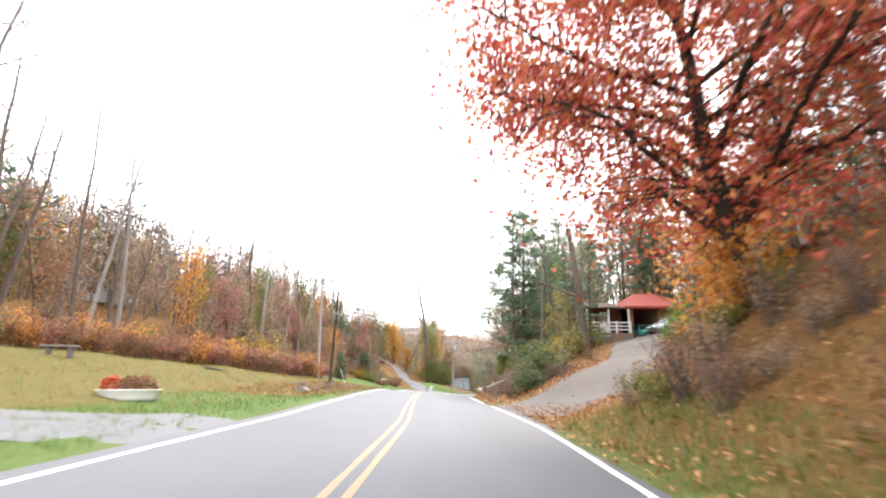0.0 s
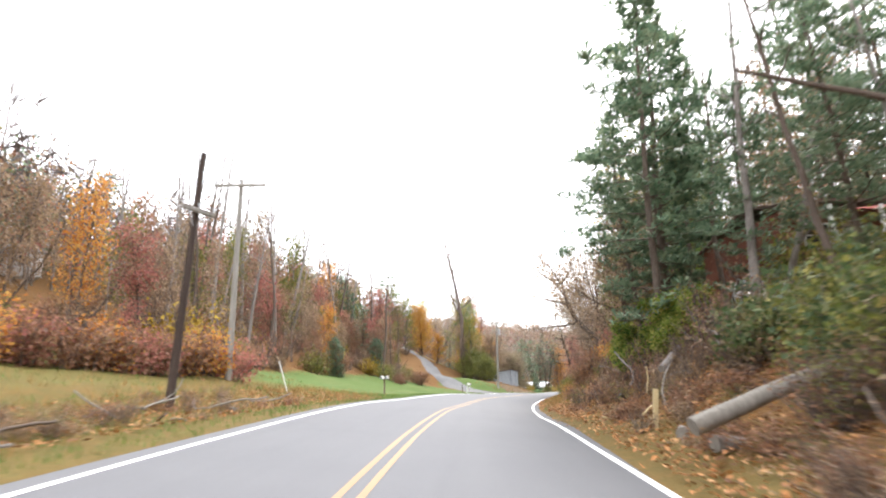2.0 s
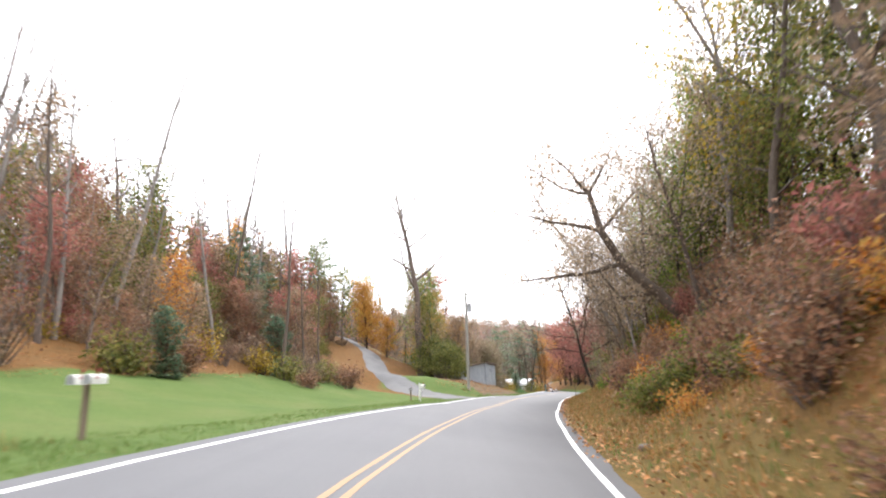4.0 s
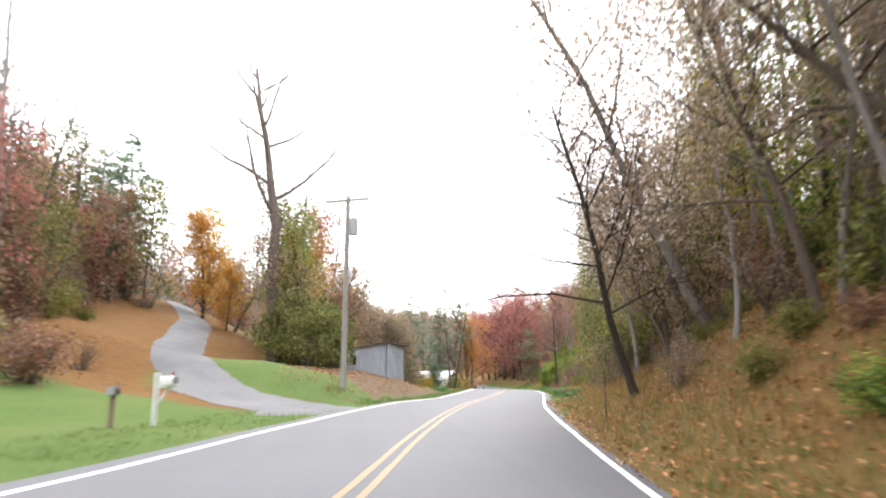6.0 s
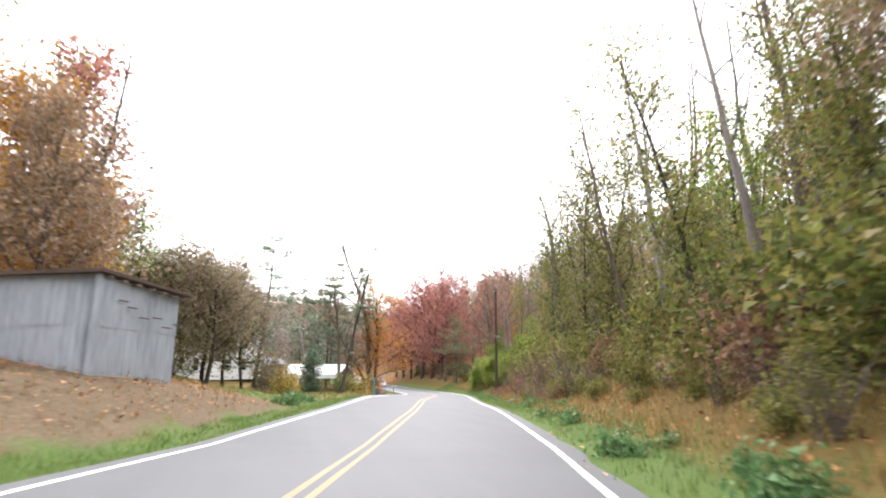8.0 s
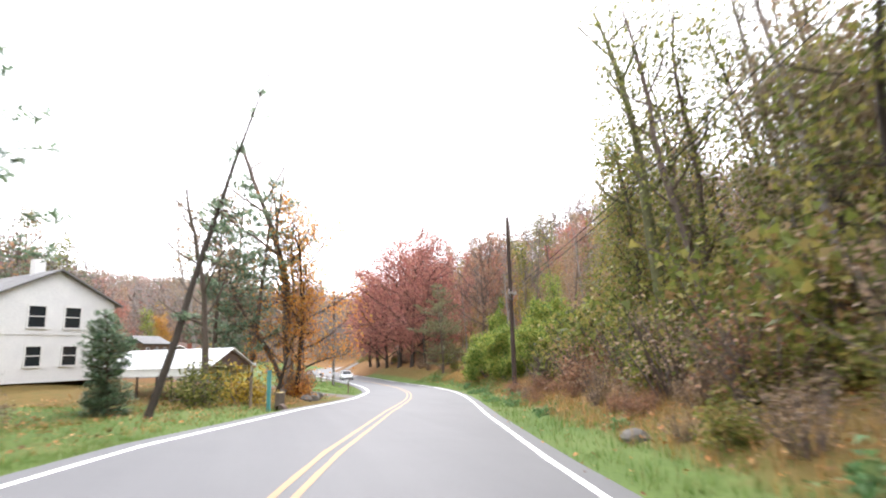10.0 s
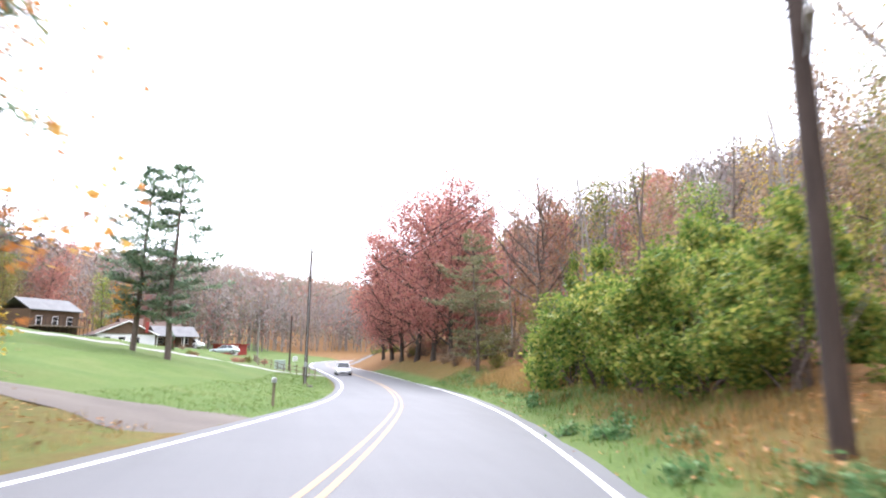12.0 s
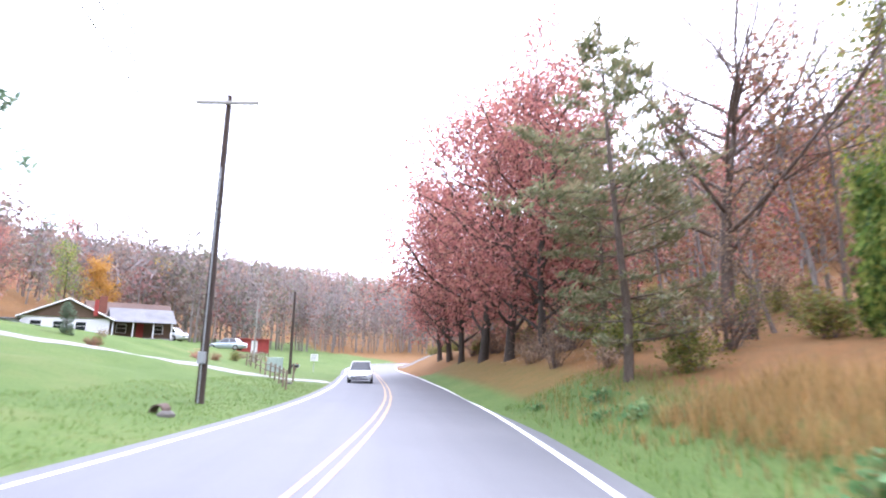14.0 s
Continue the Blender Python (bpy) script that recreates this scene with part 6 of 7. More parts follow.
# ---- cars ----
def car(m, paint, label, length=4.5, width=1.78, height=1.45, boxy=False):
    """Body lofted from cross-sections; x across, y ahead, the nose at +y."""
    ob = thing("car", m, label, "car")
    L, W = length / 2, width / 2
    st = [(-1.0, 0.82, 0.42, 0.66), (-0.95, 0.94, 0.28, 0.88), (-0.62, 1.0, 0.22, 0.94), (-0.2, 1.0, 0.2, 0.92), (0.25, 1.0, 0.2, 0.9), (0.55, 0.99, 0.22, 0.82), (0.85, 0.94, 0.25, 0.7), (0.97, 0.84, 0.3, 0.6), (1.0, 0.72, 0.36, 0.52)]
    bm = bmesh.new()
    rings = []
    for u, w, lo, hi in st:
        w *= W
        pts = [(-w * 0.9, lo), (-w, lo + 0.14), (-w, hi - 0.16), (-w * 0.93, hi - 0.03), (-w * 0.6, hi), (w * 0.6, hi), (w * 0.93, hi - 0.03), (w, hi - 0.16), (w, lo + 0.14), (w * 0.9, lo)]
        rings.append([bm.verts.new((x, u * L, z)) for x, z in pts])
    for a, b in zip(rings, rings[1:]):
        for i in range(10):
            j = (i + 1) % 10
            bm.faces.new((a[i], a[j], b[j], b[i]))
    bm.faces.new(rings[0])
    bm.faces.new(rings[-1][::-1])
    body = part("body", bm, M[paint], ob, smooth=True)
    top = height - 0.03
    cab = [(-0.74, 0.9), (-0.52, top - 0.02), (0.05, top), (0.36, 0.88)] if not boxy else [(-0.95, 0.9), (-0.9, top - 0.02), (0.2, top), (0.45, 0.9)]
    bm = bmesh.new()
    rr = []
    for u, z in cab:
        w = W * (0.9 if z < 1.0 else 0.7)
        rr.append([bm.verts.new((-w, u * L, z)), bm.verts.new((w, u * L, z)), bm.verts.new((-W * 0.9, u * L, 0.86)), bm.verts.new((W * 0.9, u * L, 0.86))])
    for a, b in zip(rr, rr[1:]):
        bm.faces.new((a[0], a[1], b[1], b[0]))
        bm.faces.new((a[2], a[0], b[0], b[2]))
        bm.faces.new((a[1], a[3], b[3], b[1]))
    part("window_glass", bm, M["glass"], ob)
    (u1, z1), (u2, z2) = cab[1], cab[2]
    bm = bmesh.new()
    box(bm, -W * 0.71, W * 0.71, u1 * L - 0.05, u2 * L + 0.05, top - 0.03, top + 0.02, 0.015)
    part("roof", bm, M[paint], ob)
    for k in (-1, 1):
        part("pillar", rods(((k * W * 0.71, u2 * L, top - 0.02), (k * W * 0.9, cab[3][0] * L, 0.87), 0.035), sides=6), M[paint], ob)
        part("pillar", rods(((k * W * 0.71, u1 * L, top - 0.03), (k * W * 0.9, cab[0][0] * L, 0.87), 0.05), sides=6), M[paint], ob)
        part("pillar", rods(((k * W * 0.72, (u1 + u2) / 2 * L, top - 0.03), (k * W * 0.92, (u1 + u2) / 2 * L, 0.87), 0.035), sides=6), M[paint], ob)
        part("mirror", boxes((min(k * W * 0.93, k * W * 1.1), max(k * W * 0.93, k * W * 1.1), 0.34 * L, 0.39 * L, 0.88, 1.02), bevel=0.02), M[paint], ob)
        part("headlight", boxes((min(k * W * 0.45, k * W * 0.84), max(k * W * 0.45, k * W * 0.84), L * 0.93, L * 0.985, 0.5, 0.64), bevel=0.03), M["lens"], ob)
        for q in (-0.6, 0.62):
            w = part("wheel", rods(((k * (W - 0.19), q * L, 0.32), (k * (W + 0.01), q * L, 0.32), 0.32), sides=20), M["tyre"], ob)
            part("rim", rods(((k * (W + 0.005), q * L, 0.32), (k * (W + 0.02), q * L, 0.32), 0.2), sides=14), M["rim"], w)
    part("grille", boxes((-0.5 * W, 0.5 * W, L * 0.965, L * 1.0, 0.42, 0.52), bevel=0.01), M["black_metal"], ob)
    part("lower_intake", boxes((-0.62 * W, 0.62 * W, L * 0.955, L * 1.0, 0.25, 0.34), bevel=0.01), M["black_metal"], ob)
    part("number_plate", boxes((-0.16, 0.16, L * 1.0, L * 1.01, 0.54, 0.6)), M["white_wood"], ob)
    return ob


def on_road(s, d, turn=0.0):
    c, t, n = road_at(s)
    b = math.tan(radians(float(np.interp(s, BANK_S, BANK_A))))
    d += float(np.interp(s, BANK_S, SHIFT))
    return Matrix.Translation((c[0] + n[0] * d, c[1] + n[1] * d, c[2] + float(np.interp(s, BANK_S, LIFT)) - d * b + 0.005)) @ Matrix.Rotation(math.atan2(-t[0], t[1]) + radians(turn), 4, "Z")


car(on_road(236, -1.8, 180), "white_car_paint", "white hatchback driving on the road's far lane", 4.3, 1.76, 1.5)
car(spot(46.9, 20.0, turn=118), "silver_car_paint", "pale silver-green saloon parked before the carport", 4.0, 1.66, 1.36)
car(spot(51.6, 19.0, turn=8), "teal_car_paint", "teal car parked in the carport", 3.9, 1.6, 1.4)
car(spot(51.0, 11.8, turn=160), "white_car_paint", "white car parked among the trees by the house", 4.5)
car(spot(257, -22, turn=80), "white_car_paint", "white car parked by the ranch house", 4.6)
car(spot(266, -17.4, turn=80), "silver_car_paint", "silver car parked in the fenced yard", 4.6)


# ---- buildings ----
def gable(bm, x0, x1, y0, y1, z0, rise, over=0.35, thick=0.1):
    """Two roof slabs with the ridge along x."""
    ym = (y0 + y1) / 2
    for k in (-1, 1):
        e = y0 - over if k < 0 else y1 + over
        dz = rise * (over / ((y1 - y0) / 2))
        a = [(x0 - over, e, z0 - dz), (x1 + over, e, z0 - dz), (x1 + over, ym, z0 + rise), (x0 - over, ym, z0 + rise)]
        lo = [bm.verts.new(p) for p in a]
        hi = [bm.verts.new((p[0], p[1], p[2] + thick)) for p in a]
        bm.faces.new(lo[::-1])
        bm.faces.new(hi)
        for i in range(4):
            j = (i + 1) % 4
            bm.faces.new((lo[i], lo[j], hi[j], hi[i]))
    return bm


def window_on(ob, x, y, z, w, h, face, frame_mat="white_wood"):
    """A framed window on a wall face: face is -y, +y, -x or +x."""
    turn = {"-y": 0, "+x": 90, "+y": 180, "-x": 270}[face]
    m = Matrix.Translation((x, y, z)) @ Matrix.Rotation(radians(turn), 4, "Z")
    win = new("window")
    win.parent = ob
    win.matrix_local = m
    part("pane", boxes((-w / 2 + 0.04, w / 2 - 0.04, -0.015, 0.02, 0.04, h - 0.04)), M["glass"], win)
    part("window_frame", boxes((-w / 2 - 0.04, -w / 2 + 0.05, -0.05, 0.02, 0, h), (w / 2 - 0.05, w / 2 + 0.04, -0.05, 0.02, 0, h), (-w / 2 + 0.05, w / 2 - 0.05, -0.05, 0.02, h - 0.07, h), (-w / 2 + 0.05, w / 2 - 0.05, -0.04, 0.01, h / 2 - 0.025, h / 2 + 0.025)), M[frame_mat], win)
    part("sill", boxes((-w / 2 - 0.08, w / 2 + 0.08, -0.09, 0.02, -0.06, 0.0)), M[frame_mat], win)
    return win


def door_on(ob, x, y, z, face, material="white_wood", w=0.9, h=2.05):
    turn = {"-y": 0, "+x": 90, "+y": 180, "-x": 270}[face]
    d = part("door", boxes((-w / 2, w / 2, -0.05, 0.01, 0, h), bevel=0.006), M[material], ob)
    d.matrix_local = Matrix.Translation((x, y, z)) @ Matrix.Rotation(radians(turn), 4, "Z")
    part("handle", rods(((w * 0.38, -0.05, 1.0), (w * 0.38, -0.1, 1.0), 0.025)), M["black_metal"], d)
    return d


def pediment(bm, y0, y1, x, thick, z0, rise):
    """The triangle of wall under a gable, across x."""
    ym = (y0 + y1) / 2
    a = [bm.verts.new((x, y0, z0)), bm.verts.new((x, y1, z0)), bm.verts.new((x, ym, z0 + rise))]
    b = [bm.verts.new((x + thick, y0, z0)), bm.verts.new((x + thick, y1, z0)), bm.verts.new((x + thick, ym, z0 + rise))]
    bm.faces.new(a)
    bm.faces.new(b[::-1])
    for i in range(3):
        j = (i + 1) % 3
        bm.faces.new((a[j], a[i], b[i], b[j]))
    return bm


def red_roof_house():
    # front along x, its face towards -y
    ob = thing("house", spot(50.6, 19.2, turn=8, sink=-0.4), "brick hill house with a red metal roof, porch and open carport", "house")
    part("wall", boxes((-5.8, -1.6, 1.2, 1.4, -1.6, 2.6), (-5.8, -5.6, 1.4, 8, -1.6, 2.6), (-1.8, -1.6, 1.4, 8, -1.6, 2.6), (-5.6, -1.8, 7.8, 8, -1.6, 2.6)), M["brick"], ob)
    part("porch_floor", boxes((-5.6, -1.6, -1.0, 1.2, -1.2, 0.1)), M["plank"], ob)
    part("porch_roof", gable(bmesh.new(), -5.8, -2.2, -0.6, 8.0, 2.3, 1.0, 0.2), M["brown_roof"], ob)
    for x in (-5.5, -3.6, -1.8):
        part("porch_post", boxes((x - 0.06, x + 0.06, -0.82, -0.7, 0.1, 2.15)), M["white_wood"], ob)
    rail = part("railing", boxes((-5.5, -1.7, -0.93, -0.87, 0.95, 1.05)), M["white_wood"], ob)
    for z in (0.35, 0.65):
        part("rail_board", boxes((-5.5, -1.7, -0.92, -0.88, z, z + 0.1)), M["white_wood"], rail)
    for x in (-5.5, -4.2, -3.0, -1.75):
        part("rail_post", boxes((x - 0.05, x + 0.05, -0.96, -0.86, -0.3, 1.12)), M["white_wood"], rail)
    window_on(ob, -4.7, 1.2, 1.0, 1.0, 1.0, "-y")
    door_on(ob, -3.2, 1.2, 0.12, "-y")
    # carport
    part("carport_back_wall", boxes((-1.6, 4.4, 5.82, 6.0, -0.6, 2.45)), M["dark_inside"], ob)
    part("carport_end_wall", boxes((1.5, 4.4, 0.3, 0.5, -0.6, 2.45), (1.5, 1.7, 0.5, 5.8, -0.6, 2.45), (4.2, 4.4, 0.5, 5.8, -0.6, 2.45), bevel=0.01), M["tan_wall"], ob)
    for x in (-1.3, 4.3):
        part("carport_post", boxes((x - 0.16, x + 0.16, -0.2, 0.12, 0, 2.4), bevel=0.02), M["tan_wall" if x > 0 else "brick"], ob)
    part("fascia", boxes((-1.9, 4.8, -0.62, -0.56, 2.3, 2.5)), M["red_roof"], ob)
    bm = bmesh.new()
    lo = [bm.verts.new(p) for p in ((-2.0, -0.6, 2.42), (4.9, -0.6, 2.42), (4.9, 6.4, 2.42), (-2.0, 6.4, 2.42))]
    hi = [bm.verts.new(p) for p in ((-2.0, -0.6, 2.5), (4.9, -0.6, 2.5), (4.9, 6.4, 2.5), (-2.0, 6.4, 2.5))]
    top = [bm.verts.new(p) for p in ((0.3, 2.6, 4.1), (2.6, 2.6, 4.1))]
    bm.faces.new(lo[::-1])
    for k in range(4):
        bm.faces.new((lo[k], lo[(k + 1) % 4], hi[(k + 1) % 4], hi[k]))
    bm.faces.new((hi[0], hi[1], top[1], top[0]))
    bm.faces.new((hi[2], hi[3], top[0], top[1]))
    bm.faces.new((hi[1], hi[2], top[1]))
    bm.faces.new((hi[3], hi[0], top[0]))
    part("roof", bm, M["red_roof"], ob, "red metal roof")


def blue_cottage():
    ob = thing("cottage", spot(74, -49, turn=60, sink=0.4), "small pale cottage among the hillside trees", "house")
    part("wall", boxes((-4, 4, -2.5, -2.35, 0, 2.5), (-4, 4, 2.35, 2.5, 0, 2.5), (-4, -3.85, -2.35, 2.35, 0, 2.5), (3.85, 4, -2.35, 2.35, 0, 2.5)), M["white_siding"], ob)
    part("roof", gable(bmesh.new(), -4, 4, -2.5, 2.5, 2.5, 0.9), M["grey_roof"], ob)
    for x in (-2.2, 0.4, 2.4):
        window_on(ob, x, -2.5, 1.0, 1.0, 1.0, "-y")


def metal_shed():
    """Corrugated sheets on two open faces, dark tar roof, an overlap at the corner."""
    ob = thing("shed", spot(126.4, -7.5, sink=0.15), "weathered grey shed clad in patched metal sheets", "shed")
    r = np.random.RandomState(5)
    # local frame: y along the road, -x away from it; corner at the origin
    a, b, c = Vector((-2.3, -2.6, 0)), Vector((0, 0, 0)), Vector((0.35, 3.7, 0))
    back = Vector((-3.6, 1.2, 0))
    hts = {"a": 2.15, "b": 2.75, "c": 2.55}

    def face(p, q, hp, hq, n, drop):
        way = (q - p)
        ln = way.length
        way.normalize()
        out = Vector((way.y, -way.x, 0))
        for i in range(n):
            u0, u1 = i / n, (i + 1) / n
            for row in range(2):
                bm = bmesh.new()
                k = 9
                lift = 0.012 * row + r.uniform(0, 0.02)
                vs = []
                for j in range(k + 1):
                    u = u0 + (u1 - u0 + 0.012) * j / k
                    h = hp + (hq - hp) * u
                    lo, hi = (-0.2, h * 0.56 + 0.12) if row == 0 else (h * (0.5 + r.uniform(-0.0, 0.02)), h)
                    off = out * (0.02 * math.sin(j * math.pi * 1.0) + (0.016 if j % 2 else -0.0) + lift)
                    base = p + way * (ln * u) + off
                    vs.append((bm.verts.new(base + Vector((0, 0, lo))), bm.verts.new(base + Vector((0, 0, hi))), bm.verts.new(base + out * -0.012 + Vector((0, 0, lo))), bm.verts.new(base + out * -0.012 + Vector((0, 0, hi)))))
                for s0, s1 in zip(vs, vs[1:]):
                    bm.faces.new((s0[0], s1[0], s1[1], s0[1]))
                    bm.faces.new((s1[2], s0[2], s0[3], s1[3]))
                    bm.faces.new((s0[1], s1[1], s1[3], s0[3]))
                    bm.faces.new((s1[0], s0[0], s0[2], s1[2]))
                part("metal_sheet", bm, M["metal_sheet"], ob)
        return out

    o1 = face(a, b, hts["a"], hts["b"], 5, 0)
    o2 = face(b + Vector((0.12, 0.05, 0)), c, hts["b"] - 0.08, hts["c"], 6, 0)
    face(c, c + back * 0.95, hts["c"], hts["c"] - 0.3, 5, 0)
    face(a + back * 0.8 + Vector((0, 1.2, 0)), a, 2.0, hts["a"], 4, 0)
    part("corner_post", rods(((0.1, 0.0, -0.2), (0.1, 0.0, 2.7), 0.11), sides=8), M["metal_sheet"], ob)
    # the small square window and sagging strips
    way = (b - a).normalized()
    w0 = a + way * 0.62 + o1 * 0.05
    bm = bmesh.new()
    for lo, hi, x0, x1 in ((1.15, 1.75, -0.26, 0.26),):
        vs = [w0 + way * x0 + Vector((0, 0, lo)), w0 + way * x1 + Vector((0, 0, lo)), w0 + way * x1 + Vector((0, 0, hi)), w0 + way * x0 + Vector((0, 0, hi))]
        f = [bm.verts.new(v) for v in vs]
        g = [bm.verts.new(v - o1 * 0.1) for v in vs]
        bm.faces.new(f)
        bm.faces.new(g[::-1])
        for i in range(4):
            bm.faces.new((f[i], g[i], g[(i + 1) % 4], f[(i + 1) % 4]))
    part("window", bm, M["dark_inside"], ob, "dark window opening")
    for u, z in ((0.3, 1.95), (0.45, 1.7), (0.62, 1.75), (0.75, 1.5), (0.9, 1.62), (0.2, 2.1)):
        p = b.lerp(c, u) + o2 * 0.07 + Vector((0.1, 0, z))
        part("patch_edge", rods((tuple(p), tuple(p + (c - b).normalized() * 0.42), 0.018), sides=5), M["rust"], ob)
    # roof
    bm = bmesh.new()
    tops = [a + Vector((-0.15, -0.25, hts["a"])), b + Vector((0.3, -0.2, hts["b"])), c + Vector((0.35, 0.25, hts["c"] + 0.02)), c + back * 0.95 + Vector((-0.3, 0.2, hts["c"] - 0.3)), a + back * 0.8 + Vector((-0.3, 1.2, 2.0))]
    lo = [bm.verts.new(v) for v in tops]
    hi = [bm.verts.new(v + Vector((0, 0, 0.09))) for v in tops]
    bm.faces.new(lo[::-1])
    bm.faces.new(hi)
    for i in range(5):
        j = (i + 1) % 5
        bm.faces.new((lo[i], lo[j], hi[j], hi[i]))
    part("roof", bm, M["rust"], ob, "dark rusty sheet roof")
    for i in range(7):
        p = b.lerp(c, i / 6.2 + 0.03) + Vector((0.1, 0, hts["b"] - 0.1 - 0.2 * i / 6))
        part("rafter_end", rods((tuple(p), tuple(p + Vector((0.28, 0, -0.02))), 0.035), sides=5), M["plank"], ob)


def white_cottage():
    ob = thing("house", spot(174.5, -24.0, turn=-30, sink=0.3), "white two-storey house with a gable and chimney", "house")
    part("wall", boxes((-4, 4, -3.5, -3.3, 0, 2.7), (-4, 4, 3.3, 3.5, 0, 2.7), (-4, -3.8, -3.3, 3.3, 0, 2.7), (3.8, 4, -3.3, 3.3, 0, 2.7)), M["white_siding"], ob)
    part("upper_wall", boxes((-4.05, 4.05, -3.55, -3.35, 2.7, 4.7), (-4.05, 4.05, 3.35, 3.55, 2.7, 4.7), (-4.05, -3.85, -3.35, 3.35, 2.7, 4.7), (3.85, 4.05, -3.35, 3.35, 2.7, 4.7)), M["white_siding"], ob)
    part("gable_wall", pediment(pediment(bmesh.new(), -3.55, 3.55, 3.86, 0.19, 4.7, 1.8), -3.55, 3.55, -4.05, 0.19, 4.7, 1.8), M["white_siding"], ob)
    part("roof", gable(bmesh.new(), -4.05, 4.05, -3.55, 3.55, 4.7, 1.8), M["grey_roof"], ob)
    part("chimney", boxes((1.4, 2.0, -0.3, 0.3, 5.6, 7.4), bevel=0.02), M["white_siding"], ob)
    for x in (-2.4, 0, 2.4):
        window_on(ob, x, -3.55, 3.2, 0.9, 1.2, "-y")
        window_on(ob, x, -3.5, 0.9, 0.9, 1.2, "-y")
    for y in (-1.0, 1.0):
        window_on(ob, 4.05, y, 3.1, 1.0, 1.3, "+x")
        window_on(ob, 4.0, y, 0.9, 0.9, 1.2, "+x")


def metal_carport():
    """An open roof on posts: ridge along x."""
    p, q = Vector((15.15, 164.7, 0)), Vector((10.3, 167.7, 0))
    mid, way = (p + q) / 2, (p - q)
    z = float(ground_z(mid.x, mid.y))
    ob = thing("carport", Matrix.Translation((mid.x, mid.y, z - 0.3)) @ Matrix.Rotation(math.atan2(way.y, way.x), 4, "Z"), "open carport with a white metal roof on thin posts", "carport")
    L, W = way.length / 2, 1.65
    part("roof", gable(bmesh.new(), -L, L, -W, W, 1.78, 0.8, 0.15, 0.05), M["white_roof"], ob, "white ribbed metal roof")
    for i in range(15):
        x = -L + (2 * L) * i / 14
        for k in (-1, 1):
            part("roof_rib", rods(((x, k * (W + 0.13), 1.78), (x, 0, 2.63), 0.022), sides=4), M["white_roof"], ob)
    for k in (-1, 1):
        part("side_panel", boxes((-L, L, k * (W + 0.1) - 0.015, k * (W + 0.1) + 0.015, 1.4, 1.75)), M["white_roof"], ob)
        for x in (-L + 0.1, -L * 0.33, L * 0.33, L - 0.1):
            part("post", boxes((x - 0.035, x + 0.035, k * W - 0.035, k * W + 0.035, 0, 1.78)), M["pole_dark"], ob)
    bm = bmesh.new()
    pediment(bm, -W, W, L - 0.02, 0.03, 1.76, 0.78)
    part("end_panel", bm, M["rust"], ob, "brown metal gable panel")
    part("stored_timber", boxes((-L * 0.6, L * 0.5, -0.9, -0.3, 0.05, 0.3), (-L * 0.3, L * 0.7, 0.2, 0.9, 0.05, 0.35), bevel=0.02), M["plank"], ob)


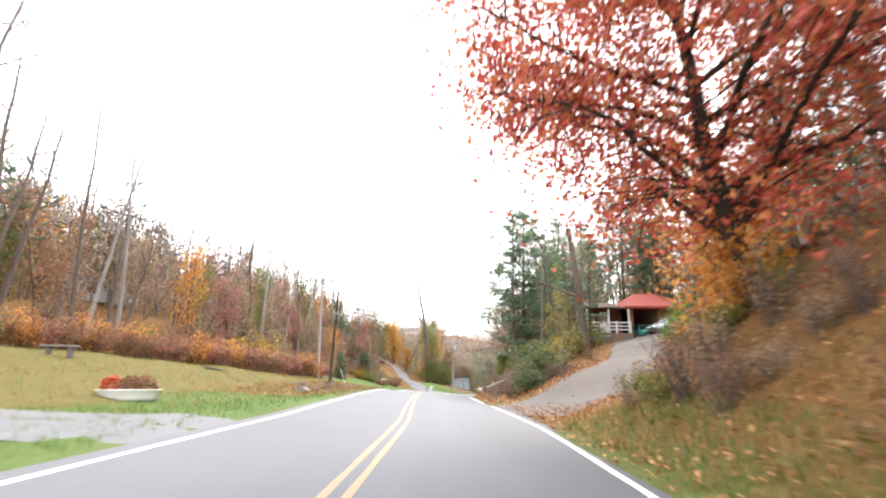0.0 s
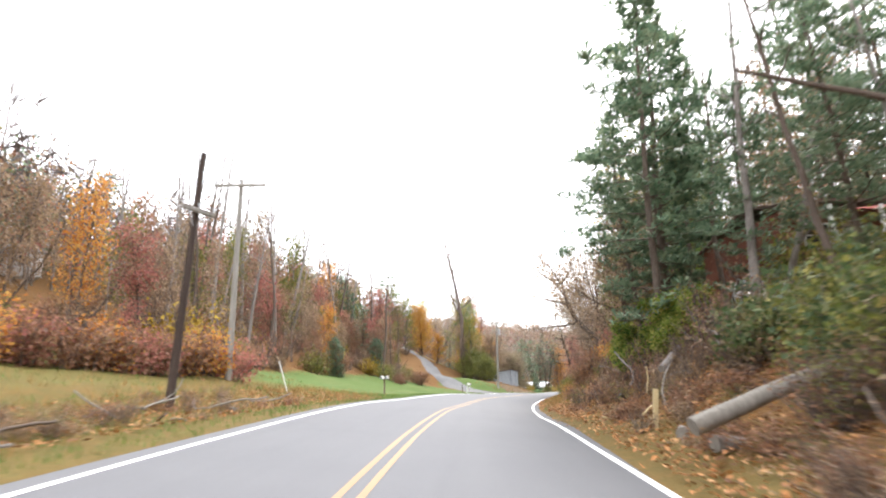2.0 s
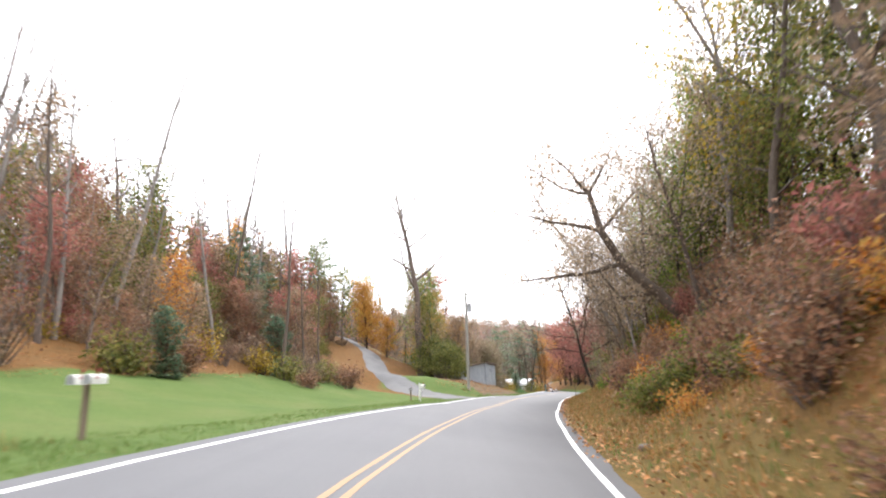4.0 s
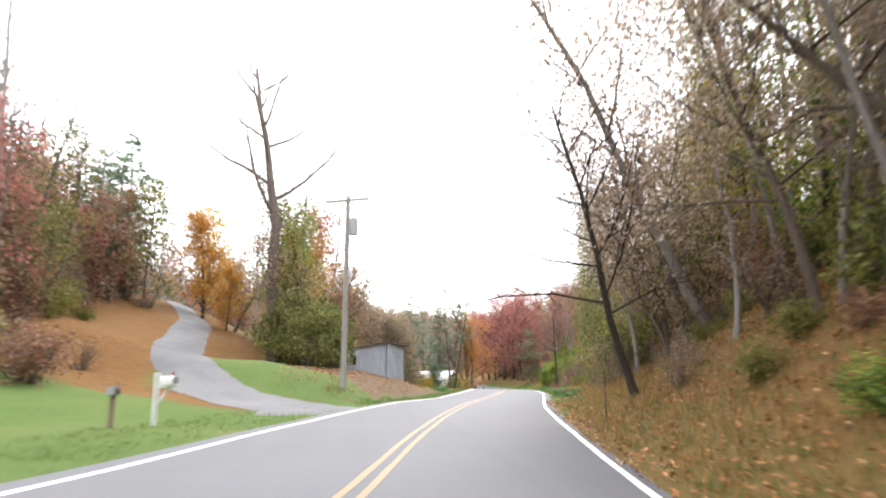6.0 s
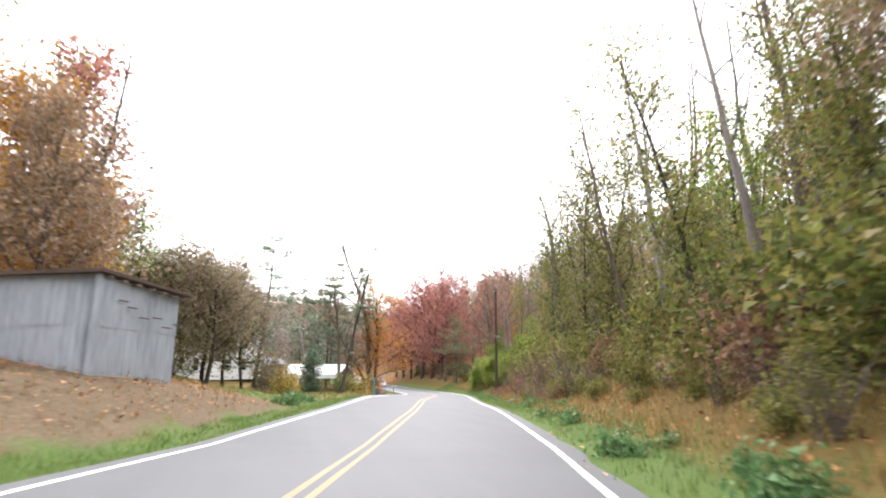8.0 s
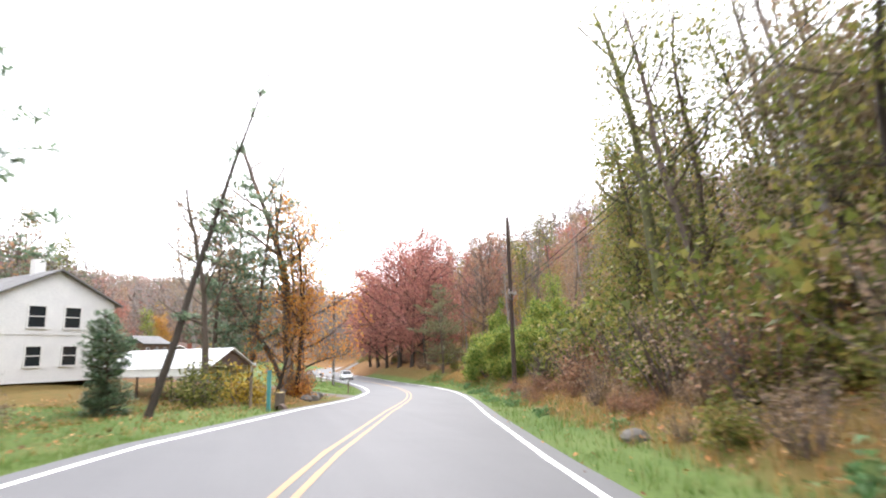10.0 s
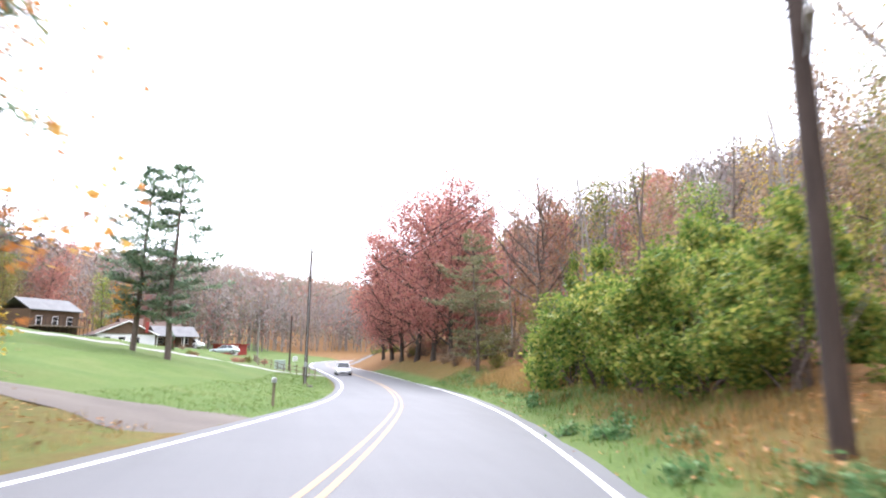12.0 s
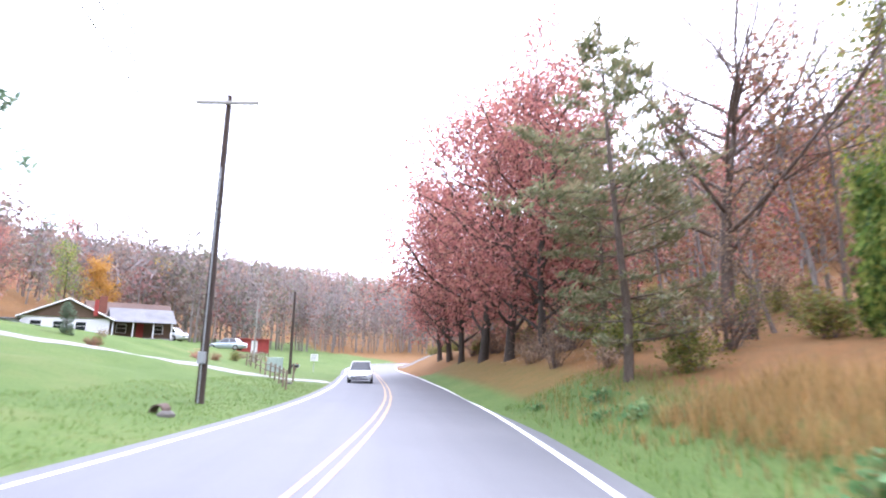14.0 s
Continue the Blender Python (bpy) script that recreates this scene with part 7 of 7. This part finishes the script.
def ranch_house():
    ob = thing("house", Matrix.Translation((3.4, 249.0, float(ground_z(3.4, 249.0)) - 0.4)) @ Matrix.Rotation(radians(28), 4, "Z") @ Matrix.Scale(0.72, 4), "white ranch house with brown gables and a pillared porch", "house")
    part("wall", boxes((-9, 0.6, -4, -3.8, -0.6, 2.6), (-9, 0.6, 4.8, 5, -0.6, 2.6), (-9, -8.8, -3.8, 4.8, -0.6, 2.6), (0.4, 0.6, -3.8, 4.8, -0.6, 2.6)), M["white_siding"], ob)
    turned = Matrix.Rotation(radians(90), 4, "Z")
    main = part("roof", gable(bmesh.new(), -4.2, 5.2, -0.6, 9.0, 2.6, 2.3, 0.5), M["brown_roof"], ob)
    main.matrix_local = turned
    peak = part("gable_wall", pediment(bmesh.new(), -0.6, 9.0, -4.2, 0.2, 2.6, 2.25), M["brown_wall"], ob)
    peak.matrix_local = turned
    part("bargeboard", rods(((-9.5, -4.72, 2.4), (-4.2, -4.72, 4.95), 0.09), ((-4.2, -4.72, 4.95), (1.1, -4.72, 2.4), 0.09), sides=4), M["white_wood"], ob)
    part("garage_wall", boxes((-15, -9.02, -3, 3, -0.6, 2.1), bevel=0.02), M["white_siding"], ob)
    part("garage_roof", boxes((-15.3, -9.02, -3.4, 3.4, 2.11, 2.3), bevel=0.02), M["grey_roof"], ob)
    for x in (-13.4, -10.7):
        part("garage_door", boxes((x - 1.1, x + 1.1, -3.06, -3.004, -0.3, 1.8), bevel=0.01), M["white_wood"], ob)
    part("wing_wall", boxes((0.62, 8.4, -1.6, -1.4, 0, 2.5), (8.2, 8.4, -1.4, 4, 0, 2.5), (0.62, 8.2, 3.8, 4, 0, 2.5)), M["brown_wall"], ob)
    part("wing_roof", gable(bmesh.new(), 0.9, 8.4, -4.2, 4.0, 2.4, 1.9, 0.3), M["grey_roof"], ob)
    part("porch_floor", boxes((0.7, 8.4, -4.2, -1.62, -0.3, 0.25)), M["concrete"], ob)
    for x in (1.0, 3.4, 5.9, 8.2):
        part("porch_post", boxes((x - 0.08, x + 0.08, -4.1, -3.94, 0.25, 2.4)), M["white_wood"], ob)
    part("chimney", boxes((-0.6, 0.3, -0.4, 0.5, 3.6, 5.9), bevel=0.02), M["brick"], ob)
    for x in (-7.4, -5.0, -2.6):
        window_on(ob, x, -4, 0.95, 1.2, 1.15, "-y")
    for x in (2.2, 6.8):
        window_on(ob, x, -1.6, 0.95, 1.2, 1.15, "-y")
    door_on(ob, 4.5, -1.6, 0.25, "-y", "red_paint")
    part("hanging_flag", boxes((-1.4, -0.9, -4.86, -4.83, 2.9, 5.0)), M["red_paint"], ob, "red hanging banner")
    ob2 = thing("house", spot(266, -29, turn=30, sink=0.5), "low house with a brown gable roof behind the porch", "house")
    part("wall", boxes((-4, 4, -3, -2.8, 0, 2.6), (-4, 4, 2.8, 3, 0, 2.6), (-4, -3.8, -2.8, 2.8, 0, 2.6), (3.8, 4, -2.8, 2.8, 0, 2.6)), M["white_siding"], ob2)
    part("roof", gable(bmesh.new(), -4, 4, -3, 3, 2.6, 1.5, 0.5), M["brown_roof"], ob2)
    part("gable_wall", pediment(bmesh.new(), -3, 3, 3.8, 0.2, 2.6, 1.48), M["white_siding"], ob2)
    for y in (-1.2, 1.2):
        window_on(ob2, 4.0, y, 1.0, 0.9, 1.1, "+x")
    ob3 = thing("shed", spot(280, -18, turn=30, sink=0.2), "small red storage shed with a flat roof", "shed")
    part("wall", boxes((-2.6, 2.6, -1.6, 1.6, 0, 1.9), bevel=0.02), M["red_paint"], ob3)
    part("roof", boxes((-2.9, 2.9, -1.9, 1.9, 1.904, 2.08), bevel=0.02), M["red_roof"], ob3)
    door_on(ob3, 0.4, -1.6, 0.02, "-y", "white_wood", 0.9, 1.75)


def brown_house():
    ob = thing("house", spot(225, -30, turn=55, sink=0.3) @ Matrix.Diagonal((0.45, 0.6, 0.75, 1)), "dark brown house with a raised deck on the rise", "house")
    part("wall", boxes((-5, 5, -3.5, -3.3, 0, 3), (-5, 5, 3.3, 3.5, 0, 3), (-5, -4.8, -3.3, 3.3, 0, 3), (4.8, 5, -3.3, 3.3, 0, 3)), M["brown_wall"], ob)
    part("roof", gable(bmesh.new(), -5, 5, -3.5, 3.5, 3, 1.3, 0.5), M["grey_roof"], ob)
    for x in (-3.2, 0, 3.0):
        window_on(ob, x, -3.5, 1.1, 1.1, 1.1, "-y")
    part("deck", boxes((-5, 5, -6, -3.52, 0.9, 1.05)), M["plank"], ob)
    for i in range(12):
        x = -4.9 + i * 0.89
        part("deck_post", boxes((x - 0.04, x + 0.04, -5.98, -5.9, -0.3, 1.95)), M["pole_dark"], ob)
    part("deck_rail", boxes((-5, 5, -6.0, -5.88, 1.95, 2.03)), M["pole_dark"], ob)


red_roof_house()
blue_cottage()
metal_shed()
white_cottage()
metal_carport()
ranch_house()
brown_house()


# ---- yard and roadside things ----
def planter():
    ob = thing("planter", spot(20.3, -9.0, turn=12, sink=0.05), "white oval tub planted with red and rust flowers", "planter")
    bm = bmesh.new()
    rings = []
    for z, k in ((0, 0.82), (0.12, 0.95), (0.34, 1.0), (0.36, 1.06), (0.4, 1.06), (0.4, 0.96), (0.3, 0.94)):
        rings.append([bm.verts.new((1.0 * k * math.cos(a), 0.42 * k * math.sin(a), z)) for a in np.linspace(0, 2 * math.pi, 20, endpoint=False)])
    for a, b in zip(rings, rings[1:]):
        for i in range(20):
            bm.faces.new((a[i], a[(i + 1) % 20], b[(i + 1) % 20], b[i]))
    bm.faces.new(rings[0][::-1])
    bm.faces.new(rings[-1])
    part("tub", bm, M["white_wood"], ob, smooth=True)
    r = np.random.RandomState(3)
    for x, lf, nm in ((-0.55, "orange", "red_flowers"), (0.0, "rust", "brown_flowers"), (0.5, "rust", "brown_flowers")):
        q = r.normal(0, 1, (420, 3))
        q /= np.linalg.norm(q, axis=1)[:, None]
        q[:, 2] = np.abs(q[:, 2])
        under(new("flower_clump", leaf_mesh("flower_clump", r, q * (0.34, 0.3, 0.42) + (x, 0, 0.4), 0.09, LEAF["red" if lf == "orange" else "rust"], 0.03)), ob)


def garden_table():
    ob = thing("garden_bench", spot(30.6, -18.5, turn=20), "weathered pale garden bench in the meadow", "bench")
    part("seat", boxes((-0.9, 0.9, -0.22, 0.22, 0.5, 0.57), bevel=0.01), M["concrete"], ob)
    for x in (-0.5, 0.5):
        part("leg", boxes((x - 0.12, x + 0.12, -0.16, 0.16, -0.1, 0.5), bevel=0.02), M["stone"], ob)


def log(s, d, length, radius, turn, material="bark_pale", label="cut log lying on the verge", up=0.0, pitch=0.0, bend=0.03, seed=0):
    r = np.random.RandomState(seed)
    w = Wood()
    pts = wander(r, (-length / 2, 0, 0), (1, 0, math.tan(radians(pitch))), length, 6, bend, 0)
    w.stem(pts, radius, radius * 0.8, 10)
    x, y = xy(s, d)
    ob = thing("log", spot(s, d, up=radius * 0.8 + up, turn=turn), label, "log", "cut logs and branches")
    bark = under(new("bark", w.mesh("bark", M[material])), ob)
    for p, q, rad in ((pts[0], pts[0] - (pts[1] - pts[0]) * 0.02, radius * 0.97), (pts[-1], pts[-1] + (pts[-1] - pts[-2]) * 0.02, radius * 0.78)):
        part("cut_face", rods((tuple(p), tuple(q), rad), sides=10), M["bark_pale"], ob, "pale sawn end")
    return ob


planter()
garden_table()
log(39, -13.6, 2.6, 0.14, 70, "bark_dark", "dark fallen log in the meadow", seed=1)
log(32.6, -5.9, 1.0, 0.22, 85, "bark_pale", "short thick log section on the verge", seed=2)
log(33.4, -6.3, 0.8, 0.16, 30, "bark_brown", "short log section on the verge", seed=3)
for i in range(26):
    s, d = rng.uniform(34.5, 47), rng.uniform(-7.6, -5.4)
    log(s, d, rng.uniform(0.6, 2.2), rng.uniform(0.015, 0.05), rng.uniform(20, 160), ("bark_brown", "bark_pale", "bark_grey")[i % 3], "broken branch in a roadside debris heap", rng.uniform(0, 0.2), rng.uniform(-8, 14), 0.16, i + 10)
for i in range(60):
    s, d = rng.uniform(29, 56), rng.uniform(5.6, 10)
    log(s, d, rng.uniform(0.5, 1.7), rng.uniform(0.012, 0.04), rng.uniform(30, 150), ("bark_brown", "bark_grey", "bark_dark", "bark_pale")[i % 4], "cut branch strewn down the cleared bank", rng.uniform(0, 0.35), rng.uniform(-10, 35), 0.18, i + 50)
log(37.3, 5.9, 2.6, 0.14, 12, "bark_pale", "thick pale log lying down the cleared bank", -0.02, 21, 0.03, 90)
log(46, 7.0, 2.6, 0.1, 60, "bark_grey", "grey log lying down the cleared bank", 0.1, 18, 0.03, 91)
log(37.5, 5.3, 0.6, 0.13, 20, "bark_grey", "short grey log section on the verge", 0.0, 0, 0.02, 92)
log(39.5, 5.2, 0.5, 0.12, 70, "bark_grey", "short grey log section on the verge", 0.0, 0, 0.02, 93)
for i in range(6):
    log(rng.uniform(41, 47), rng.uniform(4.8, 6.0), rng.uniform(0.6, 1.3), 0.025, rng.uniform(0, 180), "fresh_wood", "freshly split yellow branch on the verge", 0.05, rng.uniform(-5, 40), 0.25, i + 120)
for i in range(30):
    x, y = xy(rng.uniform(29, 60), rng.uniform(5.4, 10))
    plant(("brush0", "brush1", "brush2", "bush_rust0", "bush_tan0")[i % 5], x, y, rng.uniform(0.25, 0.5), rng.uniform(0, 360), group="cleared brush", label="heap of cut brush and dry leaves on the bank", sink=0.05)
for i in range(14):
    x, y = xy(rng.uniform(34, 47), rng.uniform(-8.0, -5.6))
    plant(("brush0", "brush1", "bush_tan0")[i % 3], x, y, rng.uniform(0.14, 0.28), rng.uniform(0, 360), group="cleared brush", label="heap of twigs and dry leaves on the verge", sink=0.03)


def marker_post(s, d, height, material, label, tilt=0.0, w=0.05, name="post"):
    ob = thing(name, spot(s, d, sink=0.1) @ Matrix.Rotation(radians(tilt), 4, "Y"), label, "post")
    part("upright", boxes((-w, w, -w, w, 0, height), bevel=0.01), M[material], ob)
    part("cap", boxes((-w * 1.1, w * 1.1, -w * 1.1, w * 1.1, height + 0.002, height + 0.03)), M[material], ob)
    return ob


marker_post(41.5, 5.2, 0.9, "fresh_wood", "pale splintered stub standing on the verge", 6, 0.05, "stub")
marker_post(53.9, -7.8, 1.6, "white_wood", "thin pale stake leaning in the lawn", -18, 0.025, "stake")
marker_post(101, 4.9, 1.3, "bark_brown", "thin wooden stake on the verge", 2, 0.02, "stake")
marker_post(160.3, -4.7, 1.6, "teal_paint", "teal painted square post at the yard's edge", 0, 0.07)
marker_post(161.0, -5.6, 1.3, "plank", "weathered wooden post beside the teal post", 0, 0.05)


def stump(s, d, radius, height, label):
    ob = thing("stump", spot(s, d, sink=0.1), label, "stump")
    w = Wood()
    w.stem([(0, 0, 0), (0, 0, 0.15), (0.02, 0, height)], radius * 1.2, radius, 12)
    under(new("bark", w.mesh("bark", M["bark_brown"])), ob)
    part("cut_face", rods(((0.02, 0, height - 0.01), (0.02, 0, height + 0.03), radius * 0.95), sides=12), M["fresh_wood"], ob, "pale sawn top")


stump(161.6, -4.6, 0.17, 0.75, "tall sawn stump by the roadside")
stump(162.0, -4.75, 0.16, 0.7, "tall sawn stump by the roadside")


def snag():
    """The tall broken trunk by the hill house."""
    r = np.random.RandomState(8)
    ob = thing("broken_trunk", spot(40.6, 11.9, sink=0.3), "tall broken trunk with torn red wood", "tree")
    w = Wood()
    w.stem(wander(r, (0, 0, 0), (-0.09, 0, 1), 9.4, 9, 0.03, 0), 0.24, 0.16, 9)
    w.stem(wander(r, (-0.3, 0, 4.2), (-1, 0.2, 0.5), 4.2, 6, 0.1, -0.02), 0.1, 0.04, 6)
    under(new("trunk", w.mesh("trunk", M["bark_brown"])), ob)
    for i in range(7):
        a = i * 0.9
        part("splinter", rods(((0.16 * math.cos(a) - 0.36, 0.16 * math.sin(a), 3.9), (0.3 * math.cos(a) - 0.4, 0.28 * math.sin(a), 4.4 + 0.4 * r.rand()), 0.07, 0.01), sides=5), M["torn"], ob, "splintered reddish wood")



snag()


def culvert(s, d, label):
    ob = thing("culvert", spot(s, d, turn=0, sink=0.1), label, "culvert")
    bm = bmesh.new()
    n = 16
    rr = []
    for y, rad in ((-0.2, 0.2), (0.3, 0.2), (0.3, 0.16), (-0.2, 0.16)):
        rr.append([bm.verts.new((rad * math.cos(2 * math.pi * i / n), y, 0.16 + rad * math.sin(2 * math.pi * i / n))) for i in range(n)])
    for a, b in zip(rr, rr[1:] + rr[:1]):
        for i in range(n):
            bm.faces.new((a[i], a[(i + 1) % n], b[(i + 1) % n], b[i]))
    part("pipe", bm, M["rust"], ob)
    part("headstone", boxes((0.12, 0.55, -0.5, -0.2, -0.1, 0.2), bevel=0.07), M["stone"], ob, "pale stone")


culvert(209.3, -5.5, "short rusty culvert pipe with a stone in the ditch")
culvert(230.5, -6.0, "short rusty culvert pipe with a stone in the ditch")
culvert(160.7, -4.35, "dark culvert pipe with a stone beside the stump")


def rocks(rows, label):
    for i, (s, d, k) in enumerate(rows):
        r = np.random.RandomState(i + 300)
        bm = bmesh.new()
        bmesh.ops.create_icosphere(bm, subdivisions=2, radius=k)
        for v in bm.verts:
            v.co *= 1 + 0.25 * noise.noise(v.co / k * 1.3 + Vector((i * 7, 0, 0)))
            v.co.z *= 0.62
        ob = new("rock", bm_mesh("rock", bm, M["stone"], False))
        ob.matrix_world = spot(s, d, up=k * 0.25, turn=i * 40)
        tagged(ob, label, "rock", "roadside rocks")


rocks([(169.8, -5.2, 0.36), (170.9, -5.1, 0.42), (171.8, -5.2, 0.38), (172.7, -5.2, 0.42), (173.6, -5.3, 0.36), (171.3, -5.5, 0.4), (149.5, 5.6, 0.28), (68.5, 4.8, 0.16)], "rough grey field stone at the road's edge")


def yard_fence():
    ob = thing("fence", spot(246, -11.5), "low wooden rail fence round the yard", "fence")
    pts = [(246 + i * 2.4, -11.5 - 1.2 * math.sin(i * 0.2) - (0.6 * i if i < 0 else 0)) for i in range(-9, 10)]
    inv = ob.matrix_world.inverted()
    tops = []
    for s, d in pts:
        x, y = xy(s, d)
        p = inv @ Vector((x, y, float(ground_z(x, y))))
        part("post", boxes((p.x - 0.05, p.x + 0.05, p.y - 0.05, p.y + 0.05, p.z - 0.2, p.z + 1.05)), M["plank"], ob)
        tops.append(p)
    for a, b in zip(tops, tops[1:]):
        for h in (0.45, 0.85):
            part("rail", rods((tuple(a + Vector((0, 0, h))), tuple(b + Vector((0, 0, h))), 0.035), sides=5), M["plank"], ob)


yard_fence()
for i, (s, d, sc) in enumerate(((229, -17, 0.35), (232, -18, 0.35), (236, -19.5, 0.4), (240, -14, 0.45), (243, -13.5, 0.4), (248, -13, 0.5), (254, -13.5, 0.5), (258, -11, 0.5))):
    tree_at(("bush_rust0", "bush_olive0", "bush_tan0", "bush_mauve0")[i % 4], s, d, sc, i * 50)
tree_at("cedar0", 232, -20, 0.42, 0, label="narrow dark evergreen by the white house")
tree_at("amber0", 268, -33, 0.8, 20)
tree_at("leafy1", 264, -35, 0.9, 70)
tree_at("redmaple0", 256, -40, 0.62, 20, label="round maple with dull red leaves behind the house")
tree_at("leafy2", 244, -40, 0.8, 20)
tree_at("leafy0", 236, -38, 0.85, 120)
tree_at("pine0", 250, -45, 0.9, 120)


def road_sign(s, d):
    ob = thing("road_sign", spot(s, d, sink=0.1), "small pale roadside sign on a post", "sign")
    part("post", boxes((-0.03, 0.03, -0.03, 0.03, 0, 2.0)), M["grey_metal"], ob)
    part("panel", boxes((-0.4, 0.4, -0.05, -0.035, 1.3, 2.05), bevel=0.004), M["white_wood"], ob)
    for k, w in ((1.85, 0.28), (1.68, 0.22), (1.5, 0.26)):
        part("lettering_bar", boxes((-w, w, -0.056, -0.051, k, k + 0.06)), M["grey_metal"], ob)


road_sign(258, -6.5)


def utility_cabinet(s, d):
    ob = thing("utility_cabinet", spot(s, d, turn=20, sink=0.1), "pale green metal utility cabinet beside a pole", "cabinet")
    part("plinth", boxes((-0.7, 0.7, -0.45, 0.45, 0, 0.16), bevel=0.02), M["concrete"], ob)
    part("housing", boxes((-0.62, 0.62, -0.38, 0.38, 0.162, 1.25), bevel=0.03), M["green_metal"], ob)
    part("lid", boxes((-0.66, 0.66, -0.42, 0.42, 1.252, 1.33), bevel=0.02), M["green_metal"], ob)
    part("door", boxes((-0.55, 0.55, -0.4, -0.383, 0.25, 1.15), bevel=0.006), M["green_metal"], ob)


utility_cabinet(244.2, -8.8)


# ---- undergrowth too thick to count ----
join_growth("undergrowth", "brown and green undergrowth covering the wooded banks")
